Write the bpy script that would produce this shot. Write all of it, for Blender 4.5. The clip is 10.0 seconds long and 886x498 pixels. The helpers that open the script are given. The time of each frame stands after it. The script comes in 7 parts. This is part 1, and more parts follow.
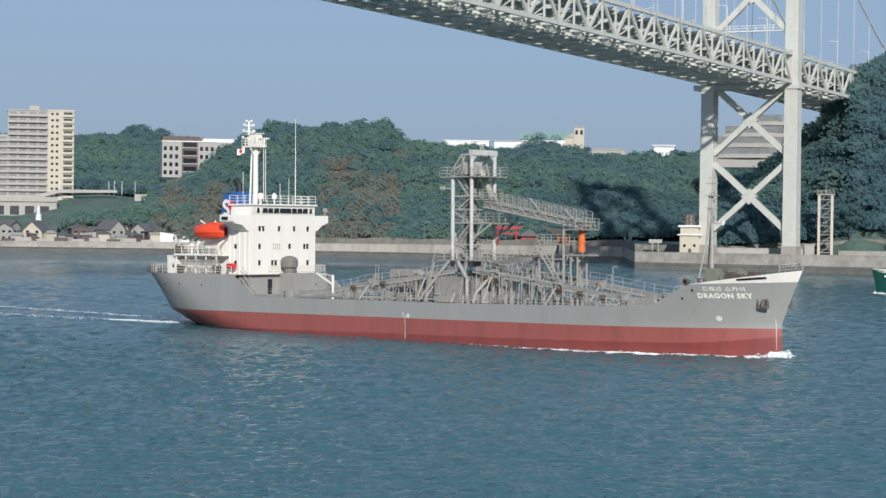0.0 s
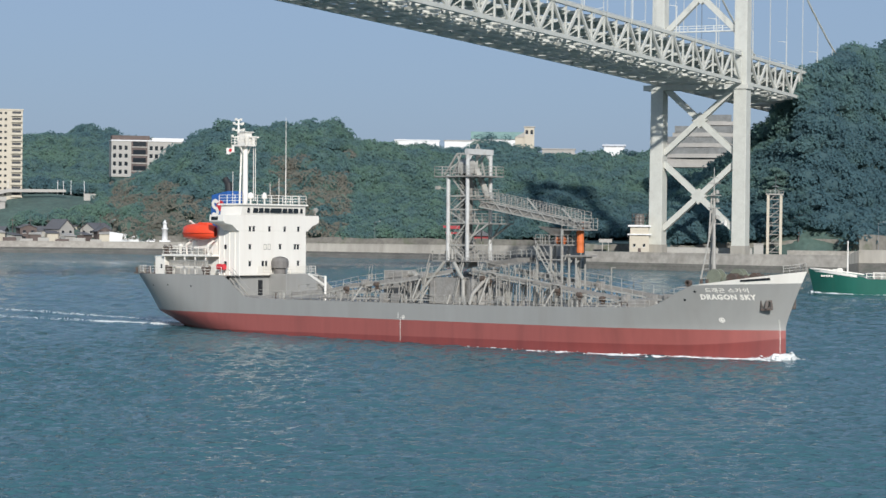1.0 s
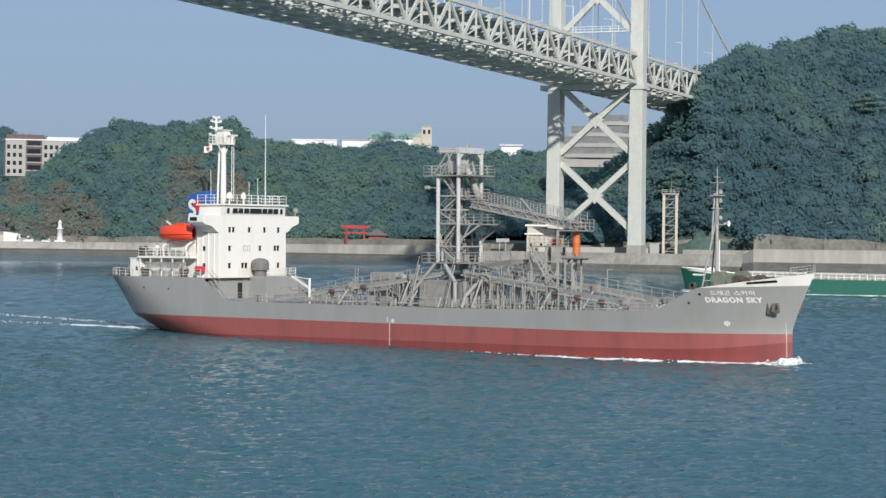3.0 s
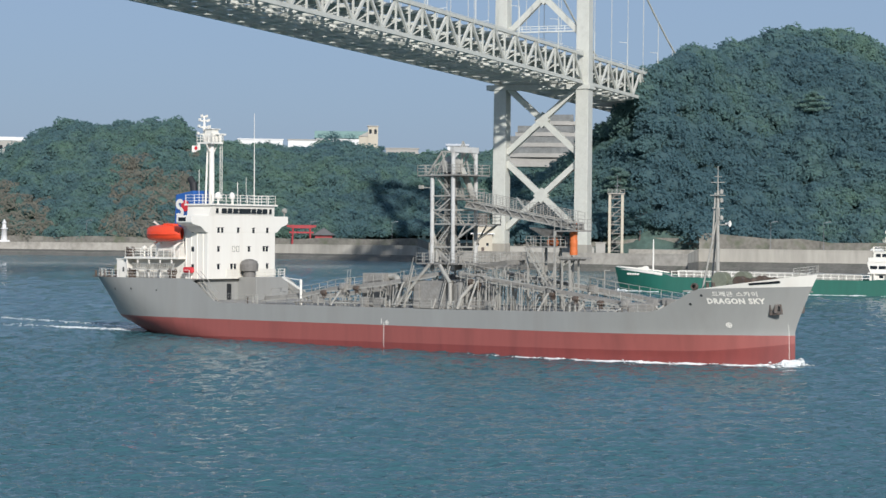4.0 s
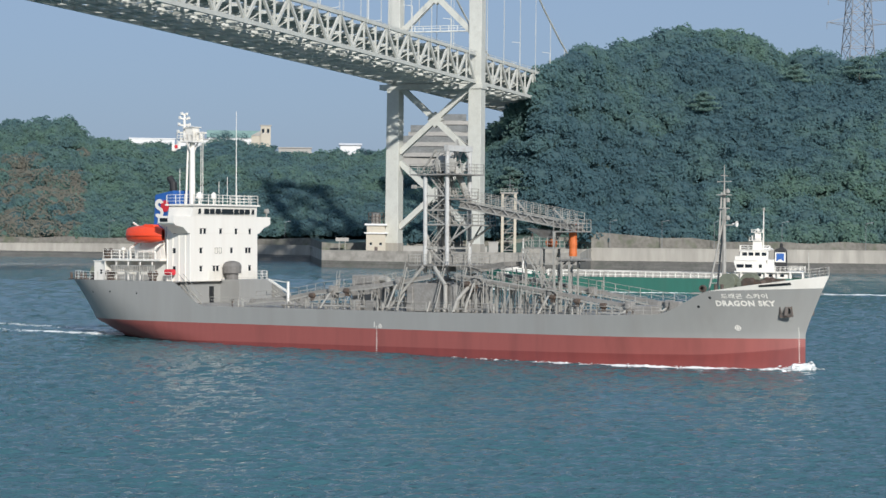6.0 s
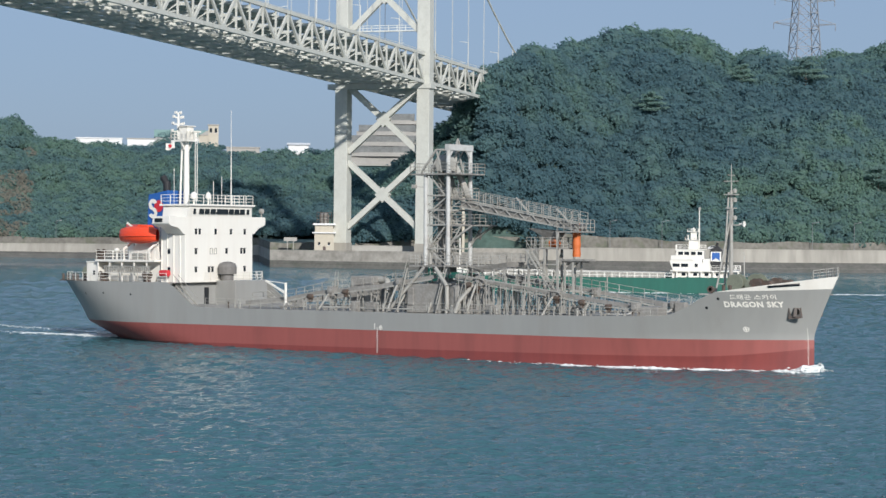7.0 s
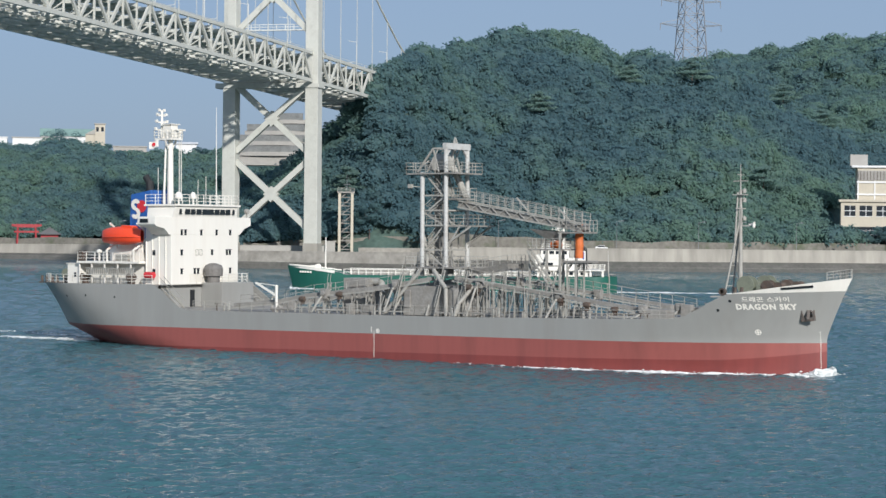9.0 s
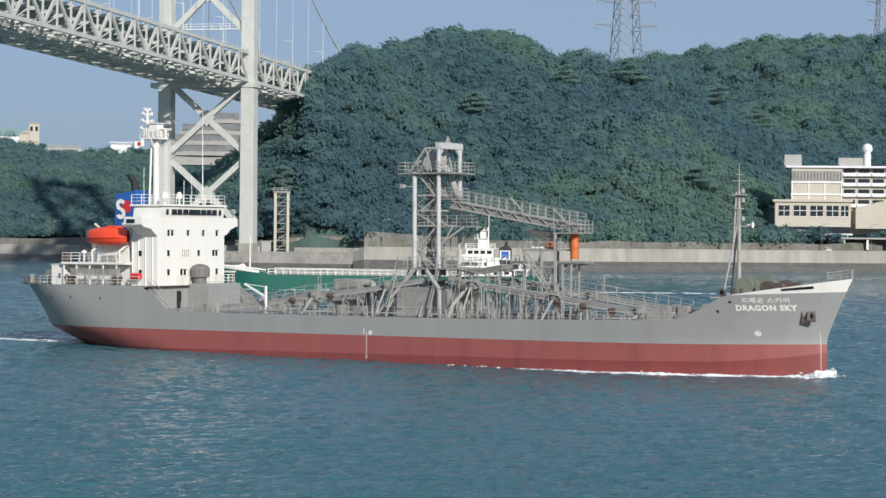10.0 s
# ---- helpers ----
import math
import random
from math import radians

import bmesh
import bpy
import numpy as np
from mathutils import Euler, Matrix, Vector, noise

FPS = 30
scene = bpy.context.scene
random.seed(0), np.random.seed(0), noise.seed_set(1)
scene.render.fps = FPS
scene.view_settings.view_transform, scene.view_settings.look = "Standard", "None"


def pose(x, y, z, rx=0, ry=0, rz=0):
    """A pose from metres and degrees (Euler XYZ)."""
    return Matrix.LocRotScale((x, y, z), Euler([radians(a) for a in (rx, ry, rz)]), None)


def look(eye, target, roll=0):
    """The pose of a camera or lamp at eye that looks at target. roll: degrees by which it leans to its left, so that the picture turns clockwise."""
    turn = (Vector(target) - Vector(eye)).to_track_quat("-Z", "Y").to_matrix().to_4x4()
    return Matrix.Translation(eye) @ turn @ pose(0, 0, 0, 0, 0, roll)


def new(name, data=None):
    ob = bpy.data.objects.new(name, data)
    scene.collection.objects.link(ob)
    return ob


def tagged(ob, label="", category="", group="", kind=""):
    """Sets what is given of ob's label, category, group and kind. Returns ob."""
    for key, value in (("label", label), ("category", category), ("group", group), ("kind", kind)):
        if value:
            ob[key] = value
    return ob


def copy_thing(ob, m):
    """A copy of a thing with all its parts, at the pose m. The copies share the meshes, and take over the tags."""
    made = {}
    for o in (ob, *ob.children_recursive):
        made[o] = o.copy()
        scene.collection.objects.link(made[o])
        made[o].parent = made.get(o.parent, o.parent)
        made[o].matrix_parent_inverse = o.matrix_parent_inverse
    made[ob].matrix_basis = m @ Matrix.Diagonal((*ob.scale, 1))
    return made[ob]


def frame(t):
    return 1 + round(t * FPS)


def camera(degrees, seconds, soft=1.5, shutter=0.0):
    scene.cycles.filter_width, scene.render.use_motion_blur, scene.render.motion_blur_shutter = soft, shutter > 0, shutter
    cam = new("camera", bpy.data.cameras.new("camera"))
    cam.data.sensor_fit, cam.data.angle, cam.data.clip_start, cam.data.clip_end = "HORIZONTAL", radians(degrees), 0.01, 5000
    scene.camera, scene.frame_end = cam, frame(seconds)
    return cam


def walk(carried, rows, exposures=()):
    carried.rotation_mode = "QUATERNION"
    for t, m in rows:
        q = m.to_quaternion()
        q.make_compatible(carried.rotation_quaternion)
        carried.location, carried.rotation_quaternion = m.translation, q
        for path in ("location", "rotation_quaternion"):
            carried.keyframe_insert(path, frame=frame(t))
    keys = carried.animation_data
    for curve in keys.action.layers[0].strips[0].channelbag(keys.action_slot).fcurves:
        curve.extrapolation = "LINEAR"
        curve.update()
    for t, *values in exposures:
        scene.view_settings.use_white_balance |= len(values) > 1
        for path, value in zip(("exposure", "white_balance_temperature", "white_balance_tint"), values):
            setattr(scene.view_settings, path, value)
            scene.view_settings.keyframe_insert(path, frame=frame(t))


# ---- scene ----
# camera on the near shore, panning after the ship
EYE = 13.9
cam = camera(23.69, 10.0, soft=1.5)
PAN = [  # seconds, yaw, pitch, roll
    (0, 0.000, -0.685, -0.726),
    (0.5, -0.694, -0.683, -0.734),
    (1, -1.347, -0.679, -0.740),
    (1.5, -2.067, -0.673, -0.742),
    (2, -2.774, -0.671, -0.740),
    (2.5, -3.440, -0.662, -0.732),
    (4, -5.581, -0.646, -0.694),
    (4.5, -6.338, -0.641, -0.677),
    (5, -7.098, -0.630, -0.658),
    (5.5, -7.787, -0.627, -0.639),
    (7, -9.879, -0.621, -0.592),
    (7.5, -10.561, -0.614, -0.586),
    (8, -11.276, -0.607, -0.583),
    (8.5, -12.076, -0.603, -0.585),
    (9, -12.898, -0.601, -0.586),
    (9.5, -13.743, -0.597, -0.581),
    (10, -14.630, -0.589, -0.572),
]
walk(cam, [(t, pose(0, 0, EYE, 90 + pitch, roll, yaw)) for t, yaw, pitch, roll in PAN], [(0.0, 0.39, 5620, 11), (10.0, 0.39, 5620, 11)])

# world: hazy low sun from behind the camera
SUN_EL, SUN_AZ = 23.0, 173.0  # azimuth clockwise from the view's first direction
world = bpy.data.worlds.new("world")
scene.world = world
world.use_nodes = True
wn = world.node_tree.nodes
sky = wn.new("ShaderNodeTexSky")
sky.sky_type, sky.sun_disc = "NISHITA", False
sky.sun_elevation, sky.sun_rotation = radians(SUN_EL), radians(SUN_AZ)
sky.altitude, sky.air_density, sky.dust_density, sky.ozone_density = 0, 1.0, 1.5, 4.8
haze = wn.new("ShaderNodeMixRGB")  # even summer haze over the clear sky
haze.inputs[0].default_value, haze.inputs[2].default_value = 0.72, (4.12, 4.8, 5.62, 1)
world.node_tree.links.new(sky.outputs[0], haze.inputs[1])
world.node_tree.links.new(haze.outputs[0], wn["Background"].inputs[0])
wn["Background"].inputs[1].default_value = 0.067
sun_data = bpy.data.lights.new("sun", "SUN")
sun_data.energy, sun_data.angle, sun_data.color = 3.5, radians(1.2), (1.0, 0.89, 0.74)
sun = new("sun", sun_data)
_e, _a = radians(SUN_EL), radians(SUN_AZ)
SUN_DIR = Vector((math.cos(_e) * math.sin(_a), math.cos(_e) * math.cos(_a), math.sin(_e)))
sun.matrix_world = look(SUN_DIR * 500, (0, 0, 0))


# ---- materials ----
def mat(name, color, rough=0.6, metal=0.0, vary=0.15, scale=0.6, bump=0.0, bump_scale=6.0, stain=None, stain_amount=0.0, island=0.0, rand=0.0, streak=False):
    m = bpy.data.materials.new(name)
    m.use_nodes = True
    nt = m.node_tree
    N, K = nt.nodes, nt.links
    p = N["Principled BSDF"]
    p.inputs["Roughness"].default_value = rough
    p.inputs["Metallic"].default_value = metal
    tc = N.new("ShaderNodeTexCoord")
    n1 = N.new("ShaderNodeTexNoise")
    n1.inputs["Scale"].default_value, n1.inputs["Detail"].default_value = scale, 5
    n2 = N.new("ShaderNodeTexNoise")
    n2.inputs["Scale"].default_value, n2.inputs["Detail"].default_value = scale * 7, 3
    src = tc.outputs["Object"]
    if streak:
        mp = N.new("ShaderNodeMapping")
        mp.inputs["Scale"].default_value = (1.0, 1.0, 0.12)
        K.new(src, mp.inputs[0])
        src = mp.outputs[0]
    K.new(src, n1.inputs["Vector"]), K.new(src, n2.inputs["Vector"])
    add = N.new("ShaderNodeMath")
    add.operation = "ADD"
    K.new(n1.outputs[0], add.inputs[0]), K.new(n2.outputs[0], add.inputs[1])
    last = add.outputs[0]
    for amount, node, sock in ((island, "ShaderNodeNewGeometry", "Random Per Island"), (rand, "ShaderNodeObjectInfo", "Random")):
        if amount:
            g = N.new(node)
            mul = N.new("ShaderNodeMath")
            mul.operation = "MULTIPLY_ADD"
            K.new(g.outputs[sock], mul.inputs[0])
            mul.inputs[1].default_value = amount
            K.new(last, mul.inputs[2])
            last = mul.outputs[0]
    ramp = N.new("ShaderNodeMapRange")
    ramp.inputs["From Min"].default_value, ramp.inputs["From Max"].default_value = 0.65, 1.35 + island + rand
    ramp.inputs["To Min"].default_value, ramp.inputs["To Max"].default_value = 1 - vary, 1 + vary
    K.new(last, ramp.inputs["Value"])
    vm = N.new("ShaderNodeVectorMath")
    vm.operation = "SCALE"
    vm.inputs[0].default_value = color
    K.new(ramp.outputs[0], vm.inputs["Scale"])
    out = vm.outputs[0]
    if stain:
        n3 = N.new("ShaderNodeTexNoise")
        n3.inputs["Scale"].default_value, n3.inputs["Detail"].default_value = scale * 2.3, 8
        K.new(src, n3.inputs["Vector"])
        r3 = N.new("ShaderNodeMapRange")
        r3.inputs["From Min"].default_value, r3.inputs["From Max"].default_value = 0.5, 0.72
        r3.inputs["To Min"].default_value, r3.inputs["To Max"].default_value = 0.0, stain_amount
        K.new(n3.outputs[0], r3.inputs["Value"])
        mx = N.new("ShaderNodeMix")
        mx.data_type = "RGBA"
        K.new(r3.outputs[0], mx.inputs["Factor"]), K.new(out, mx.inputs["A"])
        mx.inputs["B"].default_value = (*stain, 1)
        out = mx.outputs["Result"]
    K.new(out, p.inputs["Base Color"])
    if bump:
        nb = N.new("ShaderNodeTexNoise")
        nb.inputs["Scale"].default_value, nb.inputs["Detail"].default_value = bump_scale, 4
        K.new(tc.outputs["Object"], nb.inputs["Vector"])
        b = N.new("ShaderNodeBump")
        b.inputs["Strength"].default_value, b.inputs["Distance"].default_value = bump, 0.1
        K.new(nb.outputs[0], b.inputs["Height"]), K.new(b.outputs[0], p.inputs["Normal"])
    return m


def water_material():
    m = bpy.data.materials.new("sea_water")
    m.use_nodes = True
    N, K = m.node_tree.nodes, m.node_tree.links
    p = N["Principled BSDF"]
    p.inputs["Base Color"].default_value = (0.045, 0.114, 0.130, 1)
    p.inputs["Roughness"].default_value = 0.10
    p.inputs["IOR"].default_value = 1.33
    tc = N.new("ShaderNodeTexCoord")
    prev = None
    for sc, stretch, dist, ang in ((0.35, 2.2, 0.16, 4), (0.9, 2.0, 0.26, -6), (1.9, 1.9, 0.17, 9), (4.0, 1.7, 0.08, -3)):
        mp = N.new("ShaderNodeMapping")
        mp.inputs["Rotation"].default_value = (0, 0, radians(ang))
        mp.inputs["Scale"].default_value = (1, stretch, 1)
        K.new(tc.outputs["Object"], mp.inputs[0])
        n = N.new("ShaderNodeTexNoise")
        n.inputs["Scale"].default_value, n.inputs["Detail"].default_value = sc, 3
        K.new(mp.outputs[0], n.inputs["Vector"])
        b = N.new("ShaderNodeBump")
        b.inputs["Strength"].default_value, b.inputs["Distance"].default_value = 1.0, dist
        K.new(n.outputs[0], b.inputs["Height"])
        if prev:
            K.new(prev, b.inputs["Normal"])
        prev = b.outputs[0]
    K.new(prev, p.inputs["Normal"])
    # slow patches of calmer and rougher water
    big = N.new("ShaderNodeTexNoise")
    big.inputs["Scale"].default_value, big.inputs["Detail"].default_value = 0.03, 3
    K.new(tc.outputs["Object"], big.inputs["Vector"])
    mr = N.new("ShaderNodeMapRange")
    mr.inputs["To Min"].default_value, mr.inputs["To Max"].default_value = 0.02, 0.08
    K.new(big.outputs[0], mr.inputs["Value"]), K.new(mr.outputs[0], p.inputs["Roughness"])
    return m


WATER = water_material()
BRIDGE_PAINT = mat("bridge_paint", (0.54, 0.54, 0.48), 0.55, 0, 0.08, 0.3, stain=(0.35, 0.32, 0.26), stain_amount=0.18)
DECK_STEEL = mat("deck_underside_steel", (0.60, 0.61, 0.57), 0.6, 0, 0.15, 0.2)
CONCRETE = mat("concrete", (0.335, 0.315, 0.27), 0.9, 0, 0.2, 0.08, 0.3, 1.5, (0.18, 0.17, 0.145), 0.6, streak=True)
WET_CONCRETE = mat("tidal_concrete", (0.12, 0.115, 0.10), 0.8, 0, 0.3, 0.15, 0.4, 1.0, (0.07, 0.08, 0.06), 0.6)
QUAY = mat("old_quay_concrete", (0.32, 0.30, 0.26), 0.9, 0, 0.25, 0.1, 0.3, 1.5, (0.13, 0.12, 0.10), 0.5)
ASPHALT = mat("asphalt", (0.06, 0.06, 0.06), 0.9, 0, 0.2, 0.2)
SOIL = mat("undergrowth", (0.075, 0.12, 0.10), 0.95, 0, 0.4, 0.08, 0.6, 0.6, (0.10, 0.12, 0.09), 0.35)
HULL_GREY = mat("hull_grey_paint", (0.30, 0.298, 0.276), 0.42, 0, 0.05, 0.15, 0.06, 1.0, (0.22, 0.20, 0.17), 0.25, streak=True)
HULL_RED = mat("boot_top_red_paint", (0.295, 0.088, 0.074), 0.5, 0, 0.08, 0.2, 0.05, 1.0, (0.17, 0.06, 0.05), 0.45, streak=True)
HULL_RED_WET = mat("wet_red_paint", (0.225, 0.056, 0.048), 0.35, 0, 0.12, 0.2, 0.05, 1.0, (0.12, 0.04, 0.04), 0.4, streak=True)
POST_PAINT = mat("pale_post_paint", (0.50, 0.50, 0.47), 0.5, 0, 0.1, 0.5, stain=(0.25, 0.19, 0.13), stain_amount=0.3)
WHITE = mat("white_ship_paint", (0.78, 0.75, 0.67), 0.45, 0, 0.03, 0.3, stain=(0.55, 0.45, 0.33), stain_amount=0.12, streak=True)
DECK_GREY = mat("deck_machinery_grey", (0.26, 0.25, 0.225), 0.65, 0, 0.25, 0.5, 0.1, 4, (0.14, 0.11, 0.08), 0.35)
PALE_STEEL = mat("pale_steel", (0.36, 0.35, 0.31), 0.6, 0, 0.15, 0.6, stain=(0.19, 0.145, 0.10), stain_amount=0.35)
DARK = mat("dark_opening", (0.015, 0.017, 0.02), 0.35, 0, 0.1)
GLASS_DARK = mat("dark_window_glass", (0.02, 0.025, 0.03), 0.08, 0, 0.1)
RED_ORANGE = mat("lifeboat_orange", (0.75, 0.07, 0.02), 0.4, 0, 0.08, 0.8)
ORANGE = mat("orange_hose", (0.55, 0.14, 0.03), 0.6, 0, 0.15, 1.5)
BLUE = mat("funnel_blue", (0.03, 0.11, 0.36), 0.45, 0, 0.08)
RED = mat("red_paint", (0.55, 0.03, 0.04), 0.5, 0, 0.08)
BLACK = mat("black_paint", (0.02, 0.02, 0.02), 0.5)
RUST = mat("rusty_iron", (0.095, 0.075, 0.06), 0.8, 0.1, 0.4, 1.2, stain=(0.16, 0.085, 0.05), stain_amount=0.5)
HOOD = mat("ventilator_brown_grey", (0.17, 0.16, 0.145), 0.7, 0, 0.2, 0.8)
ANCHOR_IRON = mat("weathered_anchor_iron", (0.13, 0.115, 0.10), 0.8, 0.1, 0.4, 1.5, 0.3, 4, (0.20, 0.10, 0.06), 0.6)
GREEN_HULL = mat("green_hull_paint", (0.02, 0.115, 0.082), 0.45, 0, 0.12, 0.2, stain=(0.04, 0.10, 0.07), stain_amount=0.4, streak=True)
GREEN_MACH = mat("winch_green", (0.19, 0.205, 0.15), 0.6, 0, 0.2, 1.0)
FOAM = mat("foam", (0.72, 0.74, 0.72), 0.9, 0, 0.15, 1.2)


# ---- mesh helpers ----
class Geo:
    """Collects vertices and faces of one mesh."""

    def __init__(self):
        self.v, self.f = [], []

    def box(self, a, b):
        (x0, y0, z0), (x1, y1, z1) = a, b
        i = len(self.v)
        self.v += [(x0, y0, z0), (x1, y0, z0), (x1, y1, z0), (x0, y1, z0), (x0, y0, z1), (x1, y0, z1), (x1, y1, z1), (x0, y1, z1)]
        self.f += [tuple(i + k for k in q) for q in ((0, 3, 2, 1), (4, 5, 6, 7), (0, 1, 5, 4), (1, 2, 6, 5), (2, 3, 7, 6), (3, 0, 4, 7))]
        return self

    def bar(self, p, q, w, h=None, sides=4, taper=1.0):
        """A bar from p to q: square of width w and height h, or round of radius w / 2 with more sides."""
        p, q = Vector(p), Vector(q)
        d = (q - p).normalized()
        up = Vector((0, 0, 1)) if abs(d.z) < 0.95 else Vector((0, 1, 0))
        s = d.cross(up).normalized()
        t = s.cross(d)
        h = h or w
        i = len(self.v)
        for c, k in ((p, 1.0), (q, taper)):
            for j in range(sides):
                a = 2 * math.pi * (j + 0.5) / sides
                r = math.sqrt(0.5) if sides == 4 else 0.5
                self.v.append(tuple(c + s * (math.cos(a) * w * r * k) + t * (math.sin(a) * h * r * k)))
        for j in range(sides):
            k = (j + 1) % sides
            self.f.append((i + j, i + k, i + sides + k, i + sides + j))
        self.f.append(tuple(i + j for j in reversed(range(sides))))
        self.f.append(tuple(i + sides + j for j in range(sides)))
        return self

    def path(self, pts, w, sides=6):
        for a, b in zip(pts, pts[1:]):
            self.bar(a, b, w, None, sides)
        return self

    def prism(self, outline, axis, lo, hi):
        """A flat outline pushed along an axis; outline in the other two axes, in order."""
        i, n = len(self.v), len(outline)
        for k in (lo, hi):
            for a, b in outline:
                self.v.append({"x": (k, a, b), "y": (a, k, b), "z": (a, b, k)}[axis])
        for j in range(n):
            k = (j + 1) % n
            self.f.append((i + j, i + k, i + n + k, i + n + j))
        self.f += [tuple(i + j for j in reversed(range(n))), tuple(i + n + j for j in range(n))]
        return self

    def ring(self, rows, closed=True):
        """Skin over rows of points; rows of equal length."""
        i, n = len(self.v), len(rows[0])
        for r in rows:
            self.v += [tuple(p) for p in r]
        for a in range(len(rows) - 1):
            for j in range(n if closed else n - 1):
                k = (j + 1) % n
                self.f.append((i + a * n + j, i + a * n + k, i + (a + 1) * n + k, i + (a + 1) * n + j))
        return self

    def lathe(self, c, prof, sides=16, axis="z"):
        """A turned form round c: prof holds (radius, height)."""
        rows = []
        for r, h in prof:
            row = []
            for j in range(sides):
                a = 2 * math.pi * j / sides
                x, y = r * math.cos(a), r * math.sin(a)
                o = {"z": (x, y, h), "x": (h, x, y), "y": (x, h, y)}[axis]
                row.append((c[0] + o[0], c[1] + o[1], c[2] + o[2]))
            rows.append(row)
        self.ring(rows)
        i = len(self.v) - sides
        self.f.append(tuple(i + j for j in range(sides)))
        return self

    def rail(self, pts, height=1.05, bars=3, gap=1.6, w=0.06):
        """Handrail along points."""
        for a, b in zip(pts, pts[1:]):
            a, b = Vector(a), Vector(b)
            n = max(1, round((b - a).length / gap))
            for k in range(n + 1):
                p = a.lerp(b, k / n)
                self.bar(p, p + Vector((0, 0, height)), w)
            for k in range(bars):
                up = Vector((0, 0, height * (k + 1) / bars))
                self.bar(a + up, b + up, w * 0.8)
        return self

    def mesh(self, name, material, smooth=False):
        me = bpy.data.meshes.new(name)
        me.from_pydata(self.v, [], self.f)
        me.materials.append(material)
        bm = bmesh.new()
        bm.from_mesh(me)
        bmesh.ops.recalc_face_normals(bm, faces=bm.faces)
        bm.to_mesh(me)
        bm.free()
        if smooth:
            me.polygons.foreach_set("use_smooth", [True] * len(me.polygons))
        return me


def thing(name, label, category, m=None, group="", kind=""):
    ob = new(name)
    if m is not None:
        ob.matrix_basis = m
    return tagged(ob, label, category, group, kind)


def part(name, geo, material, parent=None, label="", smooth=False, m=None, bevel=0.0):
    me = geo if isinstance(geo, bpy.types.Mesh) else geo.mesh(name, material, smooth)
    ob = new(name, me)
    ob.parent = parent
    if m is not None:
        ob.matrix_basis = m
    if bevel:
        b = ob.modifiers.new("bevel", "BEVEL")
        b.width, b.segments, b.limit_method = bevel, 2, "ANGLE"
    if label:
        tagged(ob, label)
    return ob


def polar(bearing, dist, z=0.0):
    return Vector((dist * math.sin(radians(bearing)), dist * math.cos(radians(bearing)), z))


def facing(bearing, dist, z=0.0, turn=0.0):
    """A pose at a bearing and distance whose -y side faces the camera's shore, turned by some degrees."""
    p = polar(bearing, dist, z)
    return pose(p.x, p.y, p.z, 0, 0, -bearing + turn)


# ---- water ----
def build_water():
    rng = np.random.default_rng(3)
    dist = np.concatenate([[0.05, 30.0, 60.0], np.geomspace(88, 720, 950), np.geomspace(800, 4900, 14)])
    bear = np.concatenate([np.linspace(-179, -20, 24), np.linspace(-14, 29, 360), np.linspace(36, 180.999, 22)])
    D, B = np.meshgrid(dist, np.radians(bear), indexing="ij")
    X, Y = D * np.sin(B), D * np.cos(B)
    Z = np.zeros_like(X)
    for _ in range(60):
        wl = 0.7 * 4.0 ** rng.uniform(0, 1)
        th = rng.normal(radians(86), 0.38)
        k = 2 * math.pi / wl
        ph = k * (X * math.cos(th) + Y * math.sin(th)) + rng.uniform(0, 6.28)
        amp = 0.0096 * wl ** 0.85
        fade = np.clip(wl / (0.0021 * D * 2.6), 0, 1) ** 2
        Z += amp * fade * np.sin(ph + 0.5 * np.sin(ph))
    Z *= (D > 70) * np.clip((760 - D) / 120, 0, 1)
    # gusts: patches of stronger and weaker waves
    Z *= 0.75 + 0.5 * (0.5 + 0.5 * np.sin(X * 0.021 + 1.3 * np.sin(Y * 0.017)) * np.sin(Y * 0.027 + X * 0.008))
    nr, nc = X.shape
    co = np.stack([X, Y, Z], -1).reshape(-1, 3)
    i = np.arange(nr - 1)[:, None] * nc + np.arange(nc - 1)[None, :]
    quads = np.stack([i, i + nc, i + nc + 1, i + 1], -1).reshape(-1, 4)
    me = bpy.data.meshes.new("water")
    me.vertices.add(len(co)), me.loops.add(quads.size), me.polygons.add(len(quads))
    me.vertices.foreach_set("co", co.ravel())
    me.loops.foreach_set("vertex_index", quads.ravel())
    me.polygons.foreach_set("loop_start", np.arange(0, quads.size, 4))
    me.polygons.foreach_set("use_smooth", np.ones(len(quads), bool))
    me.update(calc_edges=True)
    me.materials.append(WATER)
    ob = new("water", me)
    if me.polygons[3000].normal.z < 0:
        me.flip_normals()
    tagged(ob, "dark blue-green strait water with small wind waves", "water", kind="structure")


build_water()


# ---- suspension bridge ----
AX = Vector((-0.4876, -0.8730, 0))   # along the deck towards the near shore
NX = Vector((0.8730, -0.4876, 0))    # across the deck
TOWER = Vector((99.8, 688.6, 0))
ZB, GRADE, HALF, DEPTH, PANEL = 60.9, 0.0252, 14.5, 9.0, 17.0


